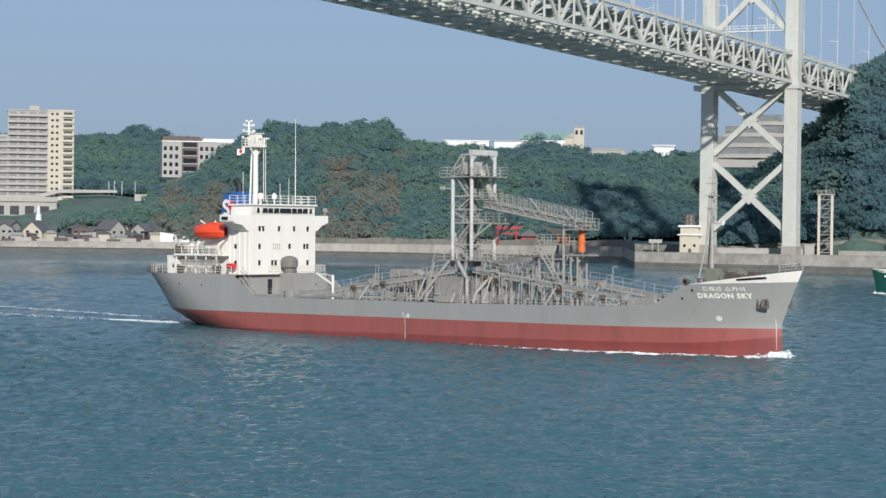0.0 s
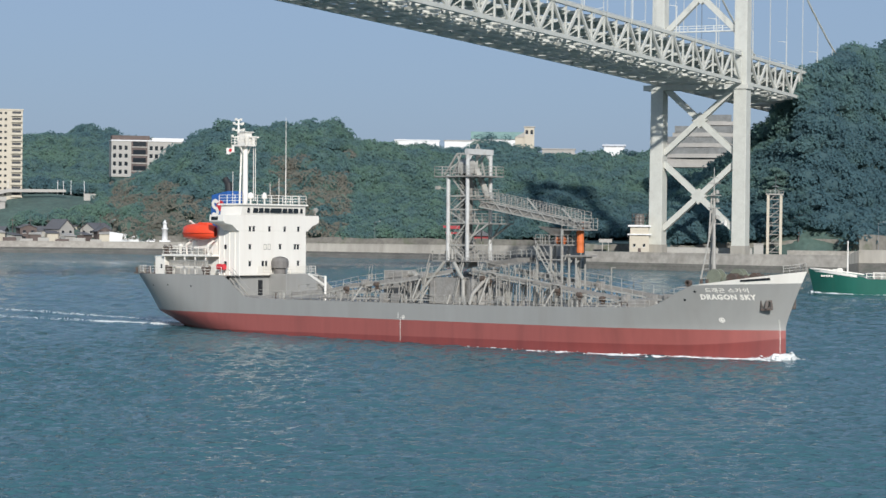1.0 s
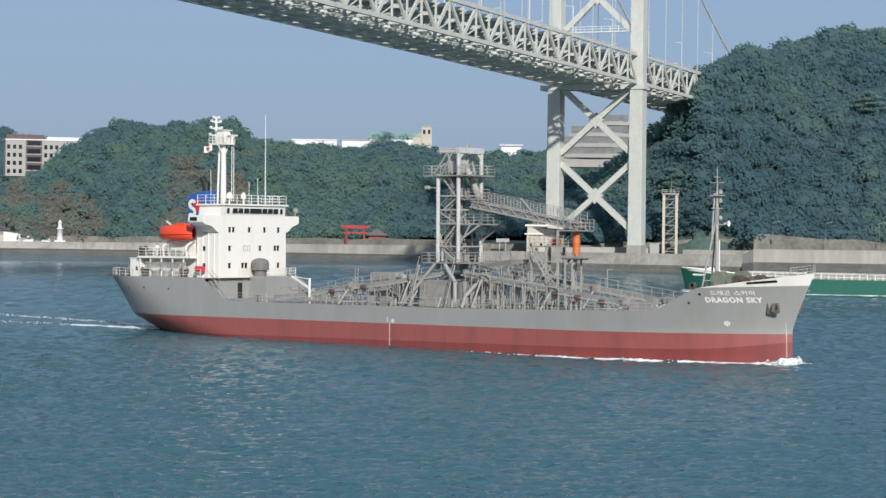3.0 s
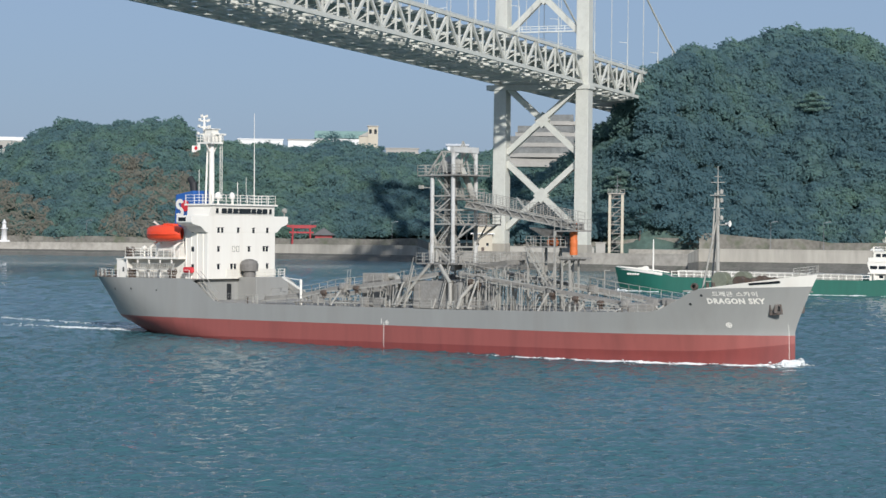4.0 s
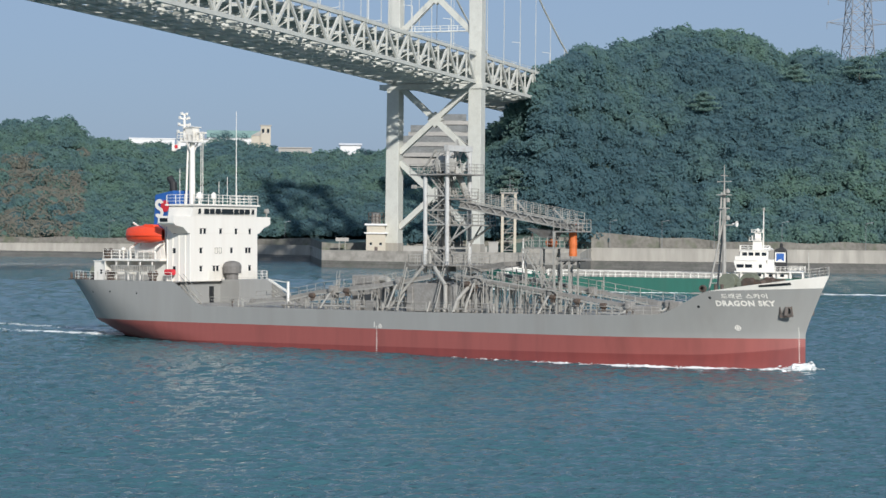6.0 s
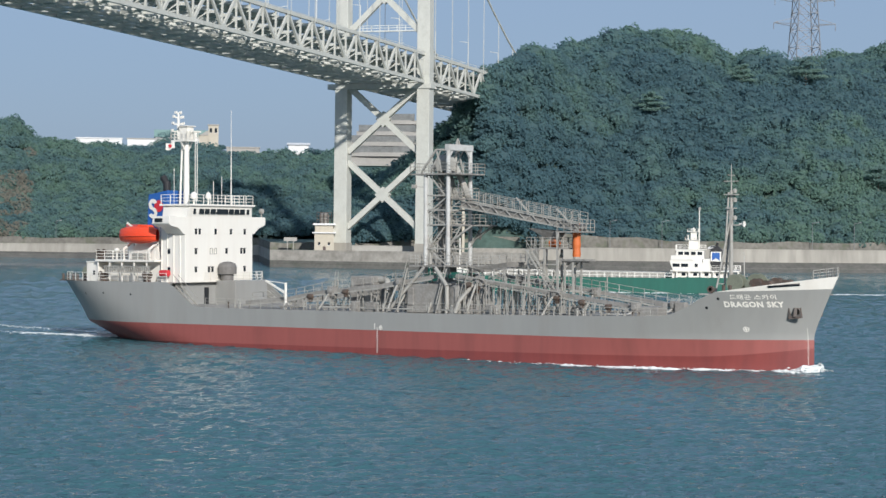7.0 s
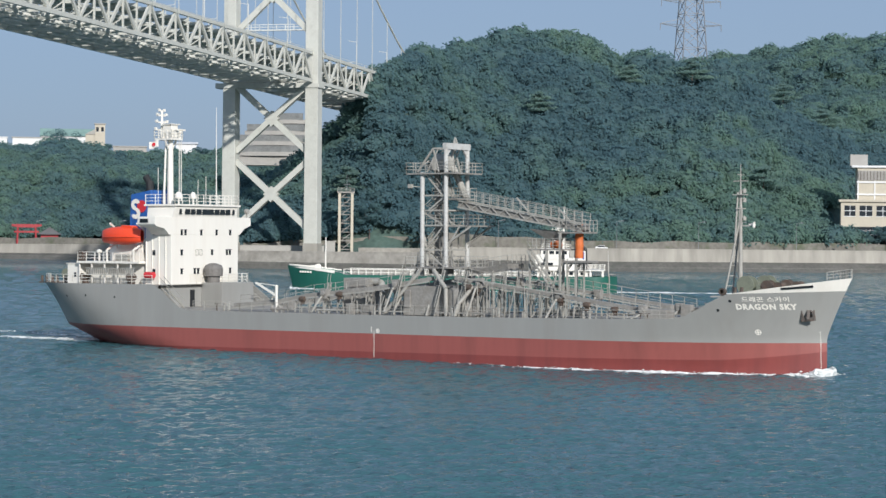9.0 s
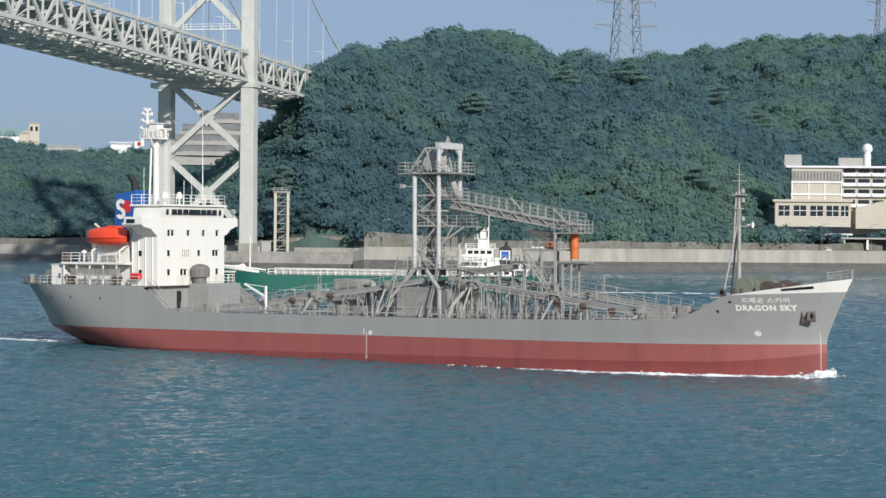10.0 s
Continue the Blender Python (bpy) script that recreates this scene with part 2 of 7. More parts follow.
def build_bridge():
    """In bridge space: x along the deck to the near shore, y across it, z up."""
    br = thing("suspension_bridge", "long pale grey steel suspension bridge over the strait", "bridge")
    br.matrix_basis = Matrix.Translation(TOWER) @ Matrix.Rotation(math.atan2(AX.y, AX.x), 4, "Z")
    sgn = -1.0 if (Matrix.Rotation(math.atan2(AX.y, AX.x), 4, "Z") @ Vector((0, 1, 0))).dot(NX) < 0 else 1.0

    def P(s, y, z):
        return Vector((s, y * sgn, z + GRADE * s - 0.00002 * s * s * (s > 0)))

    # tower: two box legs, cross braces, portal strut
    tower = part("tower", Geo().box((-3.2, -18, 3.2), (3.2, 18, 5.2)), CONCRETE, br, "white steel bridge tower on a concrete pier")
    for y in (-1, 1):
        g = Geo()
        y0 = 14.4
        g.ring([[(-2.3, y * sgn * (y0 - 2.3), 8.0), (2.3, y * sgn * (y0 - 2.3), 8.0), (2.3, y * sgn * (y0 + 2.3), 8.0), (-2.3, y * sgn * (y0 + 2.3), 8.0)],
                [(-2.0, y * sgn * (y0 - 2.1), 134), (2.0, y * sgn * (y0 - 2.1), 134), (2.0, y * sgn * (y0 + 1.9), 134), (-2.0, y * sgn * (y0 + 1.9), 134)]])
        part("leg", g, BRIDGE_PAINT, tower, bevel=0.12)
        part("plinth", Geo().box((-2.5, y * 14.4 - 2.5, 5.1), (2.5, y * 14.4 + 2.5, 8.1)), CONCRETE, tower, bevel=0.1)
    yi = 12.4
    for z0, z1 in ((13.2, 34.8), (38.0, 59.6), (77.5, 101), (104, 127)):
        for a in (-1, 1):
            part("brace", Geo().bar((0, -a * yi, z0), (0, a * yi, z1), 1.8, 1.8), BRIDGE_PAINT, tower, bevel=0.05)
        part("gusset", Geo().prism([(-2.6, (z0 + z1) / 2), (0, (z0 + z1) / 2 - 2.6), (2.6, (z0 + z1) / 2), (0, (z0 + z1) / 2 + 2.6)], "x", -0.95, 0.95), BRIDGE_PAINT, tower)
    part("strut", Geo().box((-2.6, -HALF - 4.6, ZB - 2.2), (2.6, HALF + 2.6, ZB - 0.5)), BRIDGE_PAINT, tower, bevel=0.08)
    part("catwalk", Geo().rail([(0.5, -HALF + 1, 78), (0.5, HALF - 1, 78)], 1.6, 2, 3, 0.25).box((-0.8, -HALF + 1, 77.6), (0.8, HALF - 1, 78.0)), DECK_STEEL, tower)
    part("top_strut", Geo().box((-2.2, -yi, 128), (2.2, yi, 133)), BRIDGE_PAINT, tower)

    lo, hi = -7, 22  # panels from the hillside to past the view
    for side in (-1, 1):
        y = HALF * side
        truss = part("side_truss", Geo().bar(P(lo * PANEL, y, ZB), P(0, y, ZB), 0.95, 1.1), BRIDGE_PAINT, br)
        for s0 in range(0, hi, 2):
            part("chord", Geo().bar(P(s0 * PANEL, y, ZB), P((s0 + 2) * PANEL, y, ZB), 0.95, 1.1), BRIDGE_PAINT, truss)
        for s0 in range(lo, hi, 2):
            part("chord", Geo().bar(P(s0 * PANEL, y, ZB + DEPTH), P((s0 + 2) * PANEL, y, ZB + DEPTH), 0.95, 1.0), BRIDGE_PAINT, truss)
        for k in range(lo, hi):
            s = k * PANEL + PANEL * 0.62
            part("diagonal", Geo().bar(P(s, y, ZB + DEPTH), P(s - PANEL / 2, y, ZB), 0.62, 0.8), BRIDGE_PAINT, truss)
            part("diagonal", Geo().bar(P(s, y, ZB + DEPTH), P(s + PANEL / 2, y, ZB), 0.62, 0.8), BRIDGE_PAINT, truss)
            part("vertical", Geo().bar(P(s, y, ZB), P(s, y, ZB + DEPTH), 0.45, 0.5), BRIDGE_PAINT, truss)
            part("vertical", Geo().bar(P(s - PANEL / 2, y, ZB), P(s - PANEL / 2, y, ZB + DEPTH), 0.45, 0.5), BRIDGE_PAINT, truss)
        part("handrail", Geo().rail([P(lo * PANEL, y + side * 0.2, ZB + DEPTH + 0.5), P(hi * PANEL, y + side * 0.2, ZB + DEPTH + 0.5)], 1.3, 2, 8.5, 0.14), BRIDGE_PAINT, truss)
    # floor: cross frames, bottom laterals, inspection rails, road slab
    for k in range(lo * 2, hi * 2):
        s = k * PANEL / 2 + PANEL * 0.12
        g = Geo()
        g.bar(P(s, -HALF, ZB + 0.25), P(s, HALF, ZB + 0.2), 0.5, 0.95)
        for a in range(-3, 3):
            y0, y1 = a * HALF / 3, (a + 1) * HALF / 3
            up = a % 2 == 0
            g.bar(P(s, y0, ZB + (0.2 if up else 3.2)), P(s, y1, ZB + (3.2 if up else 0.2)), 0.35)
        g.bar(P(s, -HALF, ZB + 7.6), P(s, HALF, ZB + 7.6), 0.5, 0.8)
        part("cross_frame", g, BRIDGE_PAINT, br)
        g = Geo()
        a = 1 if k % 2 else -1
        g.bar(P(s, a * HALF, ZB - 0.2), P(s + PANEL / 2, 0, ZB - 0.2), 0.45, 0.6)
        g.bar(P(s, 0, ZB - 0.2), P(s + PANEL / 2, -a * HALF, ZB - 0.2), 0.45, 0.6)
        part("lateral_brace", g, BRIDGE_PAINT, br)
    for y in (-9.6, -4.8, 0, 4.8, 9.6):
        part("stringer", Geo().bar(P(lo * PANEL, y, ZB + 0.5), P(0, y, ZB + 0.5), 0.4, 0.5).bar(P(0, y, ZB + 0.5), P(hi * PANEL, y, ZB + 0.5), 0.4, 0.7), BRIDGE_PAINT, br)
    for s0 in range(lo, hi, 3):
        g = Geo()
        for y0, y1 in ((-10.6, -1.8), (1.8, 10.6)):
            g.ring([[P(s0 * PANEL, y0, ZB + 8.0), P(s0 * PANEL, y1, ZB + 8.0), P(s0 * PANEL, y1, ZB + 8.5), P(s0 * PANEL, y0, ZB + 8.5)],
                    [P((s0 + 3) * PANEL, y0, ZB + 8.0), P((s0 + 3) * PANEL, y1, ZB + 8.0), P((s0 + 3) * PANEL, y1, ZB + 8.5), P((s0 + 3) * PANEL, y0, ZB + 8.5)]])
        part("road_deck", g, DECK_STEEL, br, "dark steel road deck inside the truss")
    # cables and hangers
    for side in (-1, 1):
        y = (HALF + 0.9) * side

        def cable(s):
            if s >= 0:
                return 134 - 64 * (1 - (1 - s / 356) ** 2)
            return 134 + 0.752 * s + 0.00167 * s * s

        pts = [Vector((s, y * sgn, cable(s))) for s in list(range(-170, 0, 17)) + list(range(0, 357, 17))]
        cab = part("main_cable", Geo().path(pts, 0.66, 6), BRIDGE_PAINT, br)
        for k in range(lo, hi):
            s = k * PANEL + PANEL * 0.62
            if cable(s) > ZB + DEPTH + GRADE * s + 1:
                for d in (-0.25, 0.25):
                    part("hanger", Geo().bar((s + d, y * sgn, ZB + DEPTH + GRADE * s - 1), (s + d, y * sgn, cable(s)), 0.08), BRIDGE_PAINT, cab)
    for k in range(lo, hi, 2):
        for side in (-1, 1):
            s = k * PANEL + 5
            part("lamp_post", Geo().bar(P(s, side * (HALF - 1), ZB + 8.5), P(s, side * (HALF - 1), ZB + DEPTH + 9), 0.22).bar(P(s, side * (HALF - 1), ZB + DEPTH + 9), P(s, side * (HALF - 4), ZB + DEPTH + 9.4), 0.18), DECK_STEEL, br)


build_bridge()


# ---- land ----
def leaf_material(name, tones, fine):
    """Foliage whose tone changes from tree to tree and from stand to stand: tones are deep, middle and sunlit green."""
    m = bpy.data.materials.new(name)
    m.use_nodes = True
    N, K = m.node_tree.nodes, m.node_tree.links
    p = N["Principled BSDF"]
    p.inputs["Roughness"].default_value, p.inputs["Specular IOR Level"].default_value = 0.85, 0.12
    tc = N.new("ShaderNodeTexCoord")
    total = None
    for scale, detail, weight in ((0.011, 4, 0.50), (0.085, 2, 0.34), (0.55, 3, fine)):
        n = N.new("ShaderNodeTexNoise")
        n.inputs["Scale"].default_value, n.inputs["Detail"].default_value = scale, detail
        K.new(tc.outputs["Object"], n.inputs["Vector"])
        k = N.new("ShaderNodeMath")
        k.operation = "MULTIPLY_ADD"
        k.inputs[1].default_value = weight
        K.new(n.outputs[0], k.inputs[0])
        if total:
            K.new(total, k.inputs[2])
        else:
            k.inputs[2].default_value = 0.5 * (1 - 0.84 - fine)
        total = k.outputs[0]
    ramp = N.new("ShaderNodeValToRGB")
    ramp.color_ramp.elements[0].position, ramp.color_ramp.elements[1].position = 0.42, 0.59
    ramp.color_ramp.elements.new(0.50)
    for e, c in zip(ramp.color_ramp.elements, tones):
        e.color = (*c, 1)
    K.new(total, ramp.inputs[0]), K.new(ramp.outputs[0], p.inputs["Base Color"])
    return m


# leaf greens with the blue of distance haze mixed into the colour
HAZED_TONES = ((0.118, 0.205, 0.230), (0.150, 0.248, 0.244), (0.188, 0.292, 0.226))
# the same greens darkened: shade inside the crowns is put into the colour
SHADED_TONES = ((0.050, 0.086, 0.094), (0.060, 0.100, 0.098), (0.072, 0.116, 0.092))
LEAF = leaf_material("hazed_broadleaf_foliage", HAZED_TONES, 0.16)
LEAF_CORE = leaf_material("shaded_inner_foliage", SHADED_TONES, 0.24)
SCRUB = mat("dry_scrub", (0.165, 0.158, 0.125), 0.9, 0, 0.25, 0.07, island=0.1, stain=(0.12, 0.145, 0.11), stain_amount=0.7)


def let_light_through(m, share):
    """Leaves pass some of the light that falls on their far side."""
    N, K = m.node_tree.nodes, m.node_tree.links
    p, out = N["Principled BSDF"], N["Material Output"]
    tr = N.new("ShaderNodeBsdfTranslucent")
    K.new(p.inputs["Base Color"].links[0].from_socket, tr.inputs["Color"])
    mx = N.new("ShaderNodeMixShader")
    mx.inputs[0].default_value = share
    K.new(p.outputs[0], mx.inputs[1]), K.new(tr.outputs[0], mx.inputs[2]), K.new(mx.outputs[0], out.inputs["Surface"])


let_light_through(LEAF, 0.6)
let_light_through(SCRUB, 0.3)
# shoreline: bearing, distance of the wall's face, height of its top
SHORE = [(-90, 900, 4.0), (-20, 900, 4.0), (-11.8, 885, 3.9), (-8, 878, 4.2), (-2.2, 850, 4.7), (4.4, 805, 5.3), (4.9, 800, 5.3), (5.2, 692, 4.9), (9.4, 666, 5.0), (12.2, 652, 5.2), (12.5, 688, 6.6), (18, 690, 6.7), (26.4, 730, 6.6), (34, 760, 6.6), (95, 800, 7.0)]
# wooded ridges: distance of crest, (bearing, height of the ground's skyline)
RIDGES = [
    (1500, 330, [(-90, 60), (-20, 66), (-11.9, 64), (-9.8, 64.5), (-8.9, 65), (-8.3, 70), (-7.6, 65), (-6.7, 62), (-5.9, 60), (-3, 50), (0, 30), (3, 0)]),
    (1000, 95, [(-20, 20), (-11.4, 20), (-10.2, 25.5), (-9.2, 26), (-8.6, 25), (-7.5, 23), (-6.6, 31), (-5.9, 41), (-5.3, 48.5), (-4.8, 53.5), (-4.4, 55), (-3.5, 53), (-2.7, 53.5), (-1.9, 55), (-1.6, 53.5), (-1.45, 49), (-1, 45.5), (-0.1, 43.6), (1, 43.8), (2.0, 45), (2.4, 48), (3, 47), (3.9, 44.5), (4.8, 42), (6.3, 42), (7.1, 39.5), (8.3, 41.5), (9.2, 44), (9.8, 52), (12, 60), (20, 60), (95, 60)]),
    (880, 125, [(7.0, 0.0, 790), (7.5, 18.7, 790), (8.8, 31.2, 790), (9.8, 43.5, 783), (10.3, 48.2, 772), (10.7, 55.0, 768), (11.0, 61.5, 752), (11.5, 68.5, 762), (12.4, 73.6, 800), (13.06, 79.6, 847), (14.0, 82.4, 870), (14.8, 86.0, 880), (15.5, 87.0, 880), (16.4, 86.2, 880), (17.1, 82.8, 880), (17.5, 79.4, 880), (18.5, 79.0, 880), (18.8, 77.2, 880), (19.2, 76.0, 880), (20.2, 74.0, 880), (21, 66, 880), (22, 52, 880), (24, 40.5, 880), (26, 38.5, 880), (34, 38.5, 880), (95, 38.5, 880)]),
    (1150, 280, [(13, 0), (15, 60), (17.5, 86), (19.2, 96), (20.0, 98.8), (20.9, 99.8), (22.1, 103), (22.9, 106.5), (23.7, 110), (24.5, 110.4), (26.4, 110.6), (30, 110), (95, 90)]),
]


def table(rows, b, k=1):
    return np.interp(b, [r[0] for r in rows], [r[k] for r in rows])


def ground_height(b, d):
    """Height of the ground at a bearing and distance, behind the shore."""
    b, d = np.asarray(b, float), np.asarray(d, float)
    ds, zt = table(SHORE, b), table(SHORE, b, 2)
    base = zt + np.clip((d - np.where(b < 12.4, np.maximum(ds, 688), ds) - 16) / 60, 0, 1) * 3.0
    z = base
    for crest, width, rows in RIDGES:
        top = table(rows, b)
        if len(rows[0]) == 3:
            crest = table(rows, b, 2)
        foot = np.maximum(np.where(b < 12.4, np.maximum(ds, 688), ds) + 24, crest - width * 1.35)
        t = np.clip((d - foot) / (crest - foot), 0, 1)
        up = t * t * (3 - 2 * t) * 0.45 + t * 0.55
        back = np.clip(1 - (d - crest) / (width * 2.2), 0.55, 1)
        z = np.maximum(z, np.where(d <= crest, base + (top - base) * up, top * back))
    x, y = d * np.sin(np.radians(b)), d * np.cos(np.radians(b))
    bump = 1.3 * np.sin(x * 0.045 + 2 * np.sin(y * 0.02)) + 1.0 * np.sin(y * 0.06 + x * 0.03)
    return z + bump * np.clip((z - base) / 15, 0, 1)


def grid_mesh(name, co, nr, nc, material, smooth=True):
    i = np.arange(nr - 1)[:, None] * nc + np.arange(nc - 1)[None, :]
    quads = np.stack([i, i + 1, i + nc + 1, i + nc], -1).reshape(-1, 4)
    me = bpy.data.meshes.new(name)
    me.vertices.add(len(co)), me.loops.add(quads.size), me.polygons.add(len(quads))
    me.vertices.foreach_set("co", np.ascontiguousarray(co, dtype=np.float32).ravel())
    me.loops.foreach_set("vertex_index", quads.ravel().astype(np.int32))
    me.polygons.foreach_set("loop_start", np.arange(0, quads.size, 4))
    me.polygons.foreach_set("use_smooth", np.full(len(quads), smooth))
    me.update(calc_edges=True)
    me.materials.append(material)
    if sum(p.normal.z for p in me.polygons[:200]) < 0:
        me.flip_normals()
    return me


def build_ground():
    bear = np.concatenate([np.linspace(-90, -15, 20), np.linspace(-14, 30, 300), np.linspace(32, 95, 20)])
    step = np.concatenate([np.linspace(1.2, 40, 14), np.linspace(48, 420, 60), np.linspace(460, 3600, 14)])
    B, S = np.meshgrid(bear, step, indexing="ij")
    D = table(SHORE, B) + S
    Z = ground_height(B, D)
    co = np.stack([D * np.sin(np.radians(B)), D * np.cos(np.radians(B)), Z], -1).reshape(-1, 3)
    tagged(new("ground", grid_mesh("ground", co, len(bear), len(step), SOIL)), "dark undergrowth on the hills behind the shore", "ground", kind="structure")
    # sea wall in lengths: a pale parapet face over a dark tidal apron
    wall = thing("sea_wall", "pale concrete sea wall with a dark tidal apron", "wall", kind="structure")
    fine = [(b, float(table(SHORE, b)), float(table(SHORE, b, 2))) for b in sorted(set([round(-16 + 0.8 * k, 2) for k in range(60)] + [r[0] for r in SHORE]))]
    for (b0, d0, z0), (b1, d1, z1) in zip(fine, fine[1:]):
        g, a = Geo(), Geo()
        quay = 4.9 < (b0 + b1) / 2 < 12.3
        old = quay or b1 < -3
        step_out = 0.5 if quay else 6.0
        mid = 2.5 if quay else 2.3 + 0.9 * (b0 > 12)
        rows = [[polar(b, d, mid - 0.3), polar(b, d + 0.5, z - 0.05), polar(b, d + 0.5, z + 0.75), polar(b, d + 1.1, z + 0.75), polar(b, d + 1.1, z - 0.5)] for b, d, z in ((b0, d0, z0), (b1, d1, z1))]
        g.ring(rows, closed=False)
        part("wall_panel", g, QUAY if old else CONCRETE, wall)
        rows = [[polar(b, d - step_out - 1.0, -1.2), polar(b, d - step_out * 0.55, 1.1), polar(b, d - step_out * 0.5, 1.5), polar(b, d + 0.1, mid)] for b, d, z in ((b0, d0, z0), (b1, d1, z1))]
        a.ring(rows, closed=False)
        part("tidal_apron", a, WET_CONCRETE, wall)
    # shore road
    rows = [[polar(b, d + k, z + 0.12) for k in (2.0, 4.0, 13.0)] for b, d, z in fine]
    g = Geo().ring(rows, closed=False)
    tagged(part("road", g, ASPHALT), "grey asphalt shore road", "road", kind="structure")
    # pale retaining wall along the back of the road
    rows = []
    for b, d, z in fine:
        if b > -7:
            back = max(d + 15, 716.0) if b < 12.4 else d + 15
            top = z + 3.0 + 0.4 * math.sin(b * 3) + 2.8 * max(0.0, 1 - abs(b - 12.2) / 4.2)  # a higher bank beside the bridge
            rows.append([polar(b, back, z - 0.5), polar(b, back + 0.6, top), polar(b, back + 1.8, top), polar(b, back + 2.2, z - 0.5)])
    tagged(part("retaining_wall", Geo().ring(rows, closed=False), RETAIN), "weathered brown retaining wall behind the shore road", "wall", kind="structure")


RETAIN = mat("weathered_retaining_wall", (0.17, 0.16, 0.135), 0.9, 0, 0.35, 0.12, 0.3, 1.0, (0.08, 0.10, 0.05), 0.8)
build_ground()


# clearings for buildings: bearing from, to, distance from, to
CLEAR = [(-12.5, -10.15, 925, 966), (-12.5, -9.7, 950, 1060), (-7.75, -5.6, 1130, 1300), (-0.6, 2.2, 1004, 1110), (2.55, 4.0, 1004, 1110), (4.0, 6.4, 1004, 1110), (7.2, 9.15, 865, 940), (23.3, 30, 740, 800), (5.0, 12.2, 600, 717), (-12.5, -7.2, 890, 926), (-10.2, -7.9, 940, 1000)]


def build_woods():
    rng = np.random.default_rng(11)
    spots = []
    for crest, width, rows in RIDGES:
        far = crest > 1100
        sp = 8.6 if far else 5.3
        steps = np.arange(crest - (width * 1.25 if far else width * 1.4), crest + 26, sp * 0.9)
        steep = np.arange(crest - 70, crest + 10, sp * 0.6) if len(rows[0]) == 3 else steps[:0]  # closer rows on the steep headland
        for k, d in enumerate(np.concatenate([steps, steep])):
            bs = np.arange(-13.2, 28.6, math.degrees(sp / d))
            b = bs + rng.uniform(-0.4, 0.4, len(bs)) * math.degrees(sp / d)
            dd = d + rng.uniform(-0.45, 0.45, len(bs)) * sp
            lo, hi = rows[0][0], rows[-1][0]
            if len(rows[0]) == 3:
                dd = dd + table(rows, b, 2) - crest
            keep = (b > lo) & (b < hi) & (dd > np.where(b < 12.4, np.maximum(table(SHORE, b), 692), table(SHORE, b)) + 20)
            if k >= len(steps):
                keep &= b < 12.9
            spots.append(np.stack([b[keep], dd[keep], np.full(keep.sum(), 1.25 if far else 1.0)], -1))
    s = np.concatenate(spots)
    # only one tree where ridges overlap, none where buildings stand, none hidden deep behind a nearer crest
    z = ground_height(s[:, 0], s[:, 1])
    keep = np.ones(len(s), bool)
    for b0, b1, d0, d1 in CLEAR:
        keep &= ~((s[:, 0] > b0) & (s[:, 0] < b1) & (s[:, 1] > d0) & (s[:, 1] < d1))
    elev = (z + 6 - EYE) / s[:, 1]
    order = np.argsort(s[:, 1])
    horizon = np.full(1200, -1.0)
    cell = np.clip(((s[:, 0] + 14) / 44 * 1200).astype(int), 0, 1199)
    for i in order:
        c = cell[i]
        if elev[i] < horizon[c] - 0.004:
            keep[i] = False
        else:
            horizon[max(0, c - 3):c + 4] = np.maximum(horizon[max(0, c - 3):c + 4], elev[i] - 0.008)
    s, z = s[keep], z[keep]
    n = len(s)
    size = s[:, 2] * np.clip(rng.lognormal(0.07, 0.25, n), 0.6, 1.6)
    x, y = s[:, 1] * np.sin(np.radians(s[:, 0])), s[:, 1] * np.cos(np.radians(s[:, 0]))
    # leaf clumps: small blades on an uneven shell of each crown
    K = 335
    u = rng.normal(size=(n, K, 3))
    u /= np.linalg.norm(u, axis=-1, keepdims=True)
    u[..., 2] = np.abs(u[..., 2]) * 1.35 - 0.62
    lump = 1 + 0.28 * np.sin(u[..., 0] * 5 + rng.uniform(0, 6, (n, 1))) * np.cos(u[..., 1] * 4 + rng.uniform(0, 6, (n, 1)))
    rad = size[:, None] * lump * rng.uniform(0.84, 1.07, (n, K))
    c = np.empty((n, K, 3))
    c[..., 0], c[..., 1] = x[:, None] + u[..., 0] * rad * 4.3, y[:, None] + u[..., 1] * rad * 4.3
    c[..., 2] = z[:, None] + 3.3 * size[:, None] + u[..., 2] * rad * 3.0
    nrm = 0.42 * u + rng.normal(scale=0.30, size=u.shape) + np.array([0.2, -0.7, 0.55])  # leaves turn to the light
    nrm /= np.linalg.norm(nrm, axis=-1, keepdims=True)
    t = np.cross(nrm, rng.normal(size=u.shape))
    t /= np.linalg.norm(t, axis=-1, keepdims=True)
    w = np.cross(nrm, t)
    r = (size[:, None] ** 0.6 * rng.uniform(0.30, 0.58, (n, K)))[..., None]
    quad = np.stack([c - t * r, c + t * r * 0.8 - w * r * 0.6, c + w * r - nrm * r * 0.2], 2).reshape(-1, 3)
    woods = thing("woodland", "dense green broadleaf woods on the hillside", "woods", kind="stuff")
    dry = ((s[:, 0] > -3.4) & (s[:, 0] < -1.2) & (z < 36 + 5 * np.sin(s[:, 0] * 4))) | ((s[:, 0] > -7.6) & (s[:, 0] < -5.0) & (z < 22 + 4 * np.sin(s[:, 0] * 5)))
    dry &= (s[:, 1] < 1010) & (rng.random(n) < 0.8)
    quads = quad.reshape(n, K * 3, 3)
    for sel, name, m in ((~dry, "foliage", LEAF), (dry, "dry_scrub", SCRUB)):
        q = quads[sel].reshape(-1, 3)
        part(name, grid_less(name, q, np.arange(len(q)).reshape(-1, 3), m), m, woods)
    # solid inner crowns, coloured dark in place of the shade between the leaves
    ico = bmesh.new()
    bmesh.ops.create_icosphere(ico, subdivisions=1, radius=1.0)
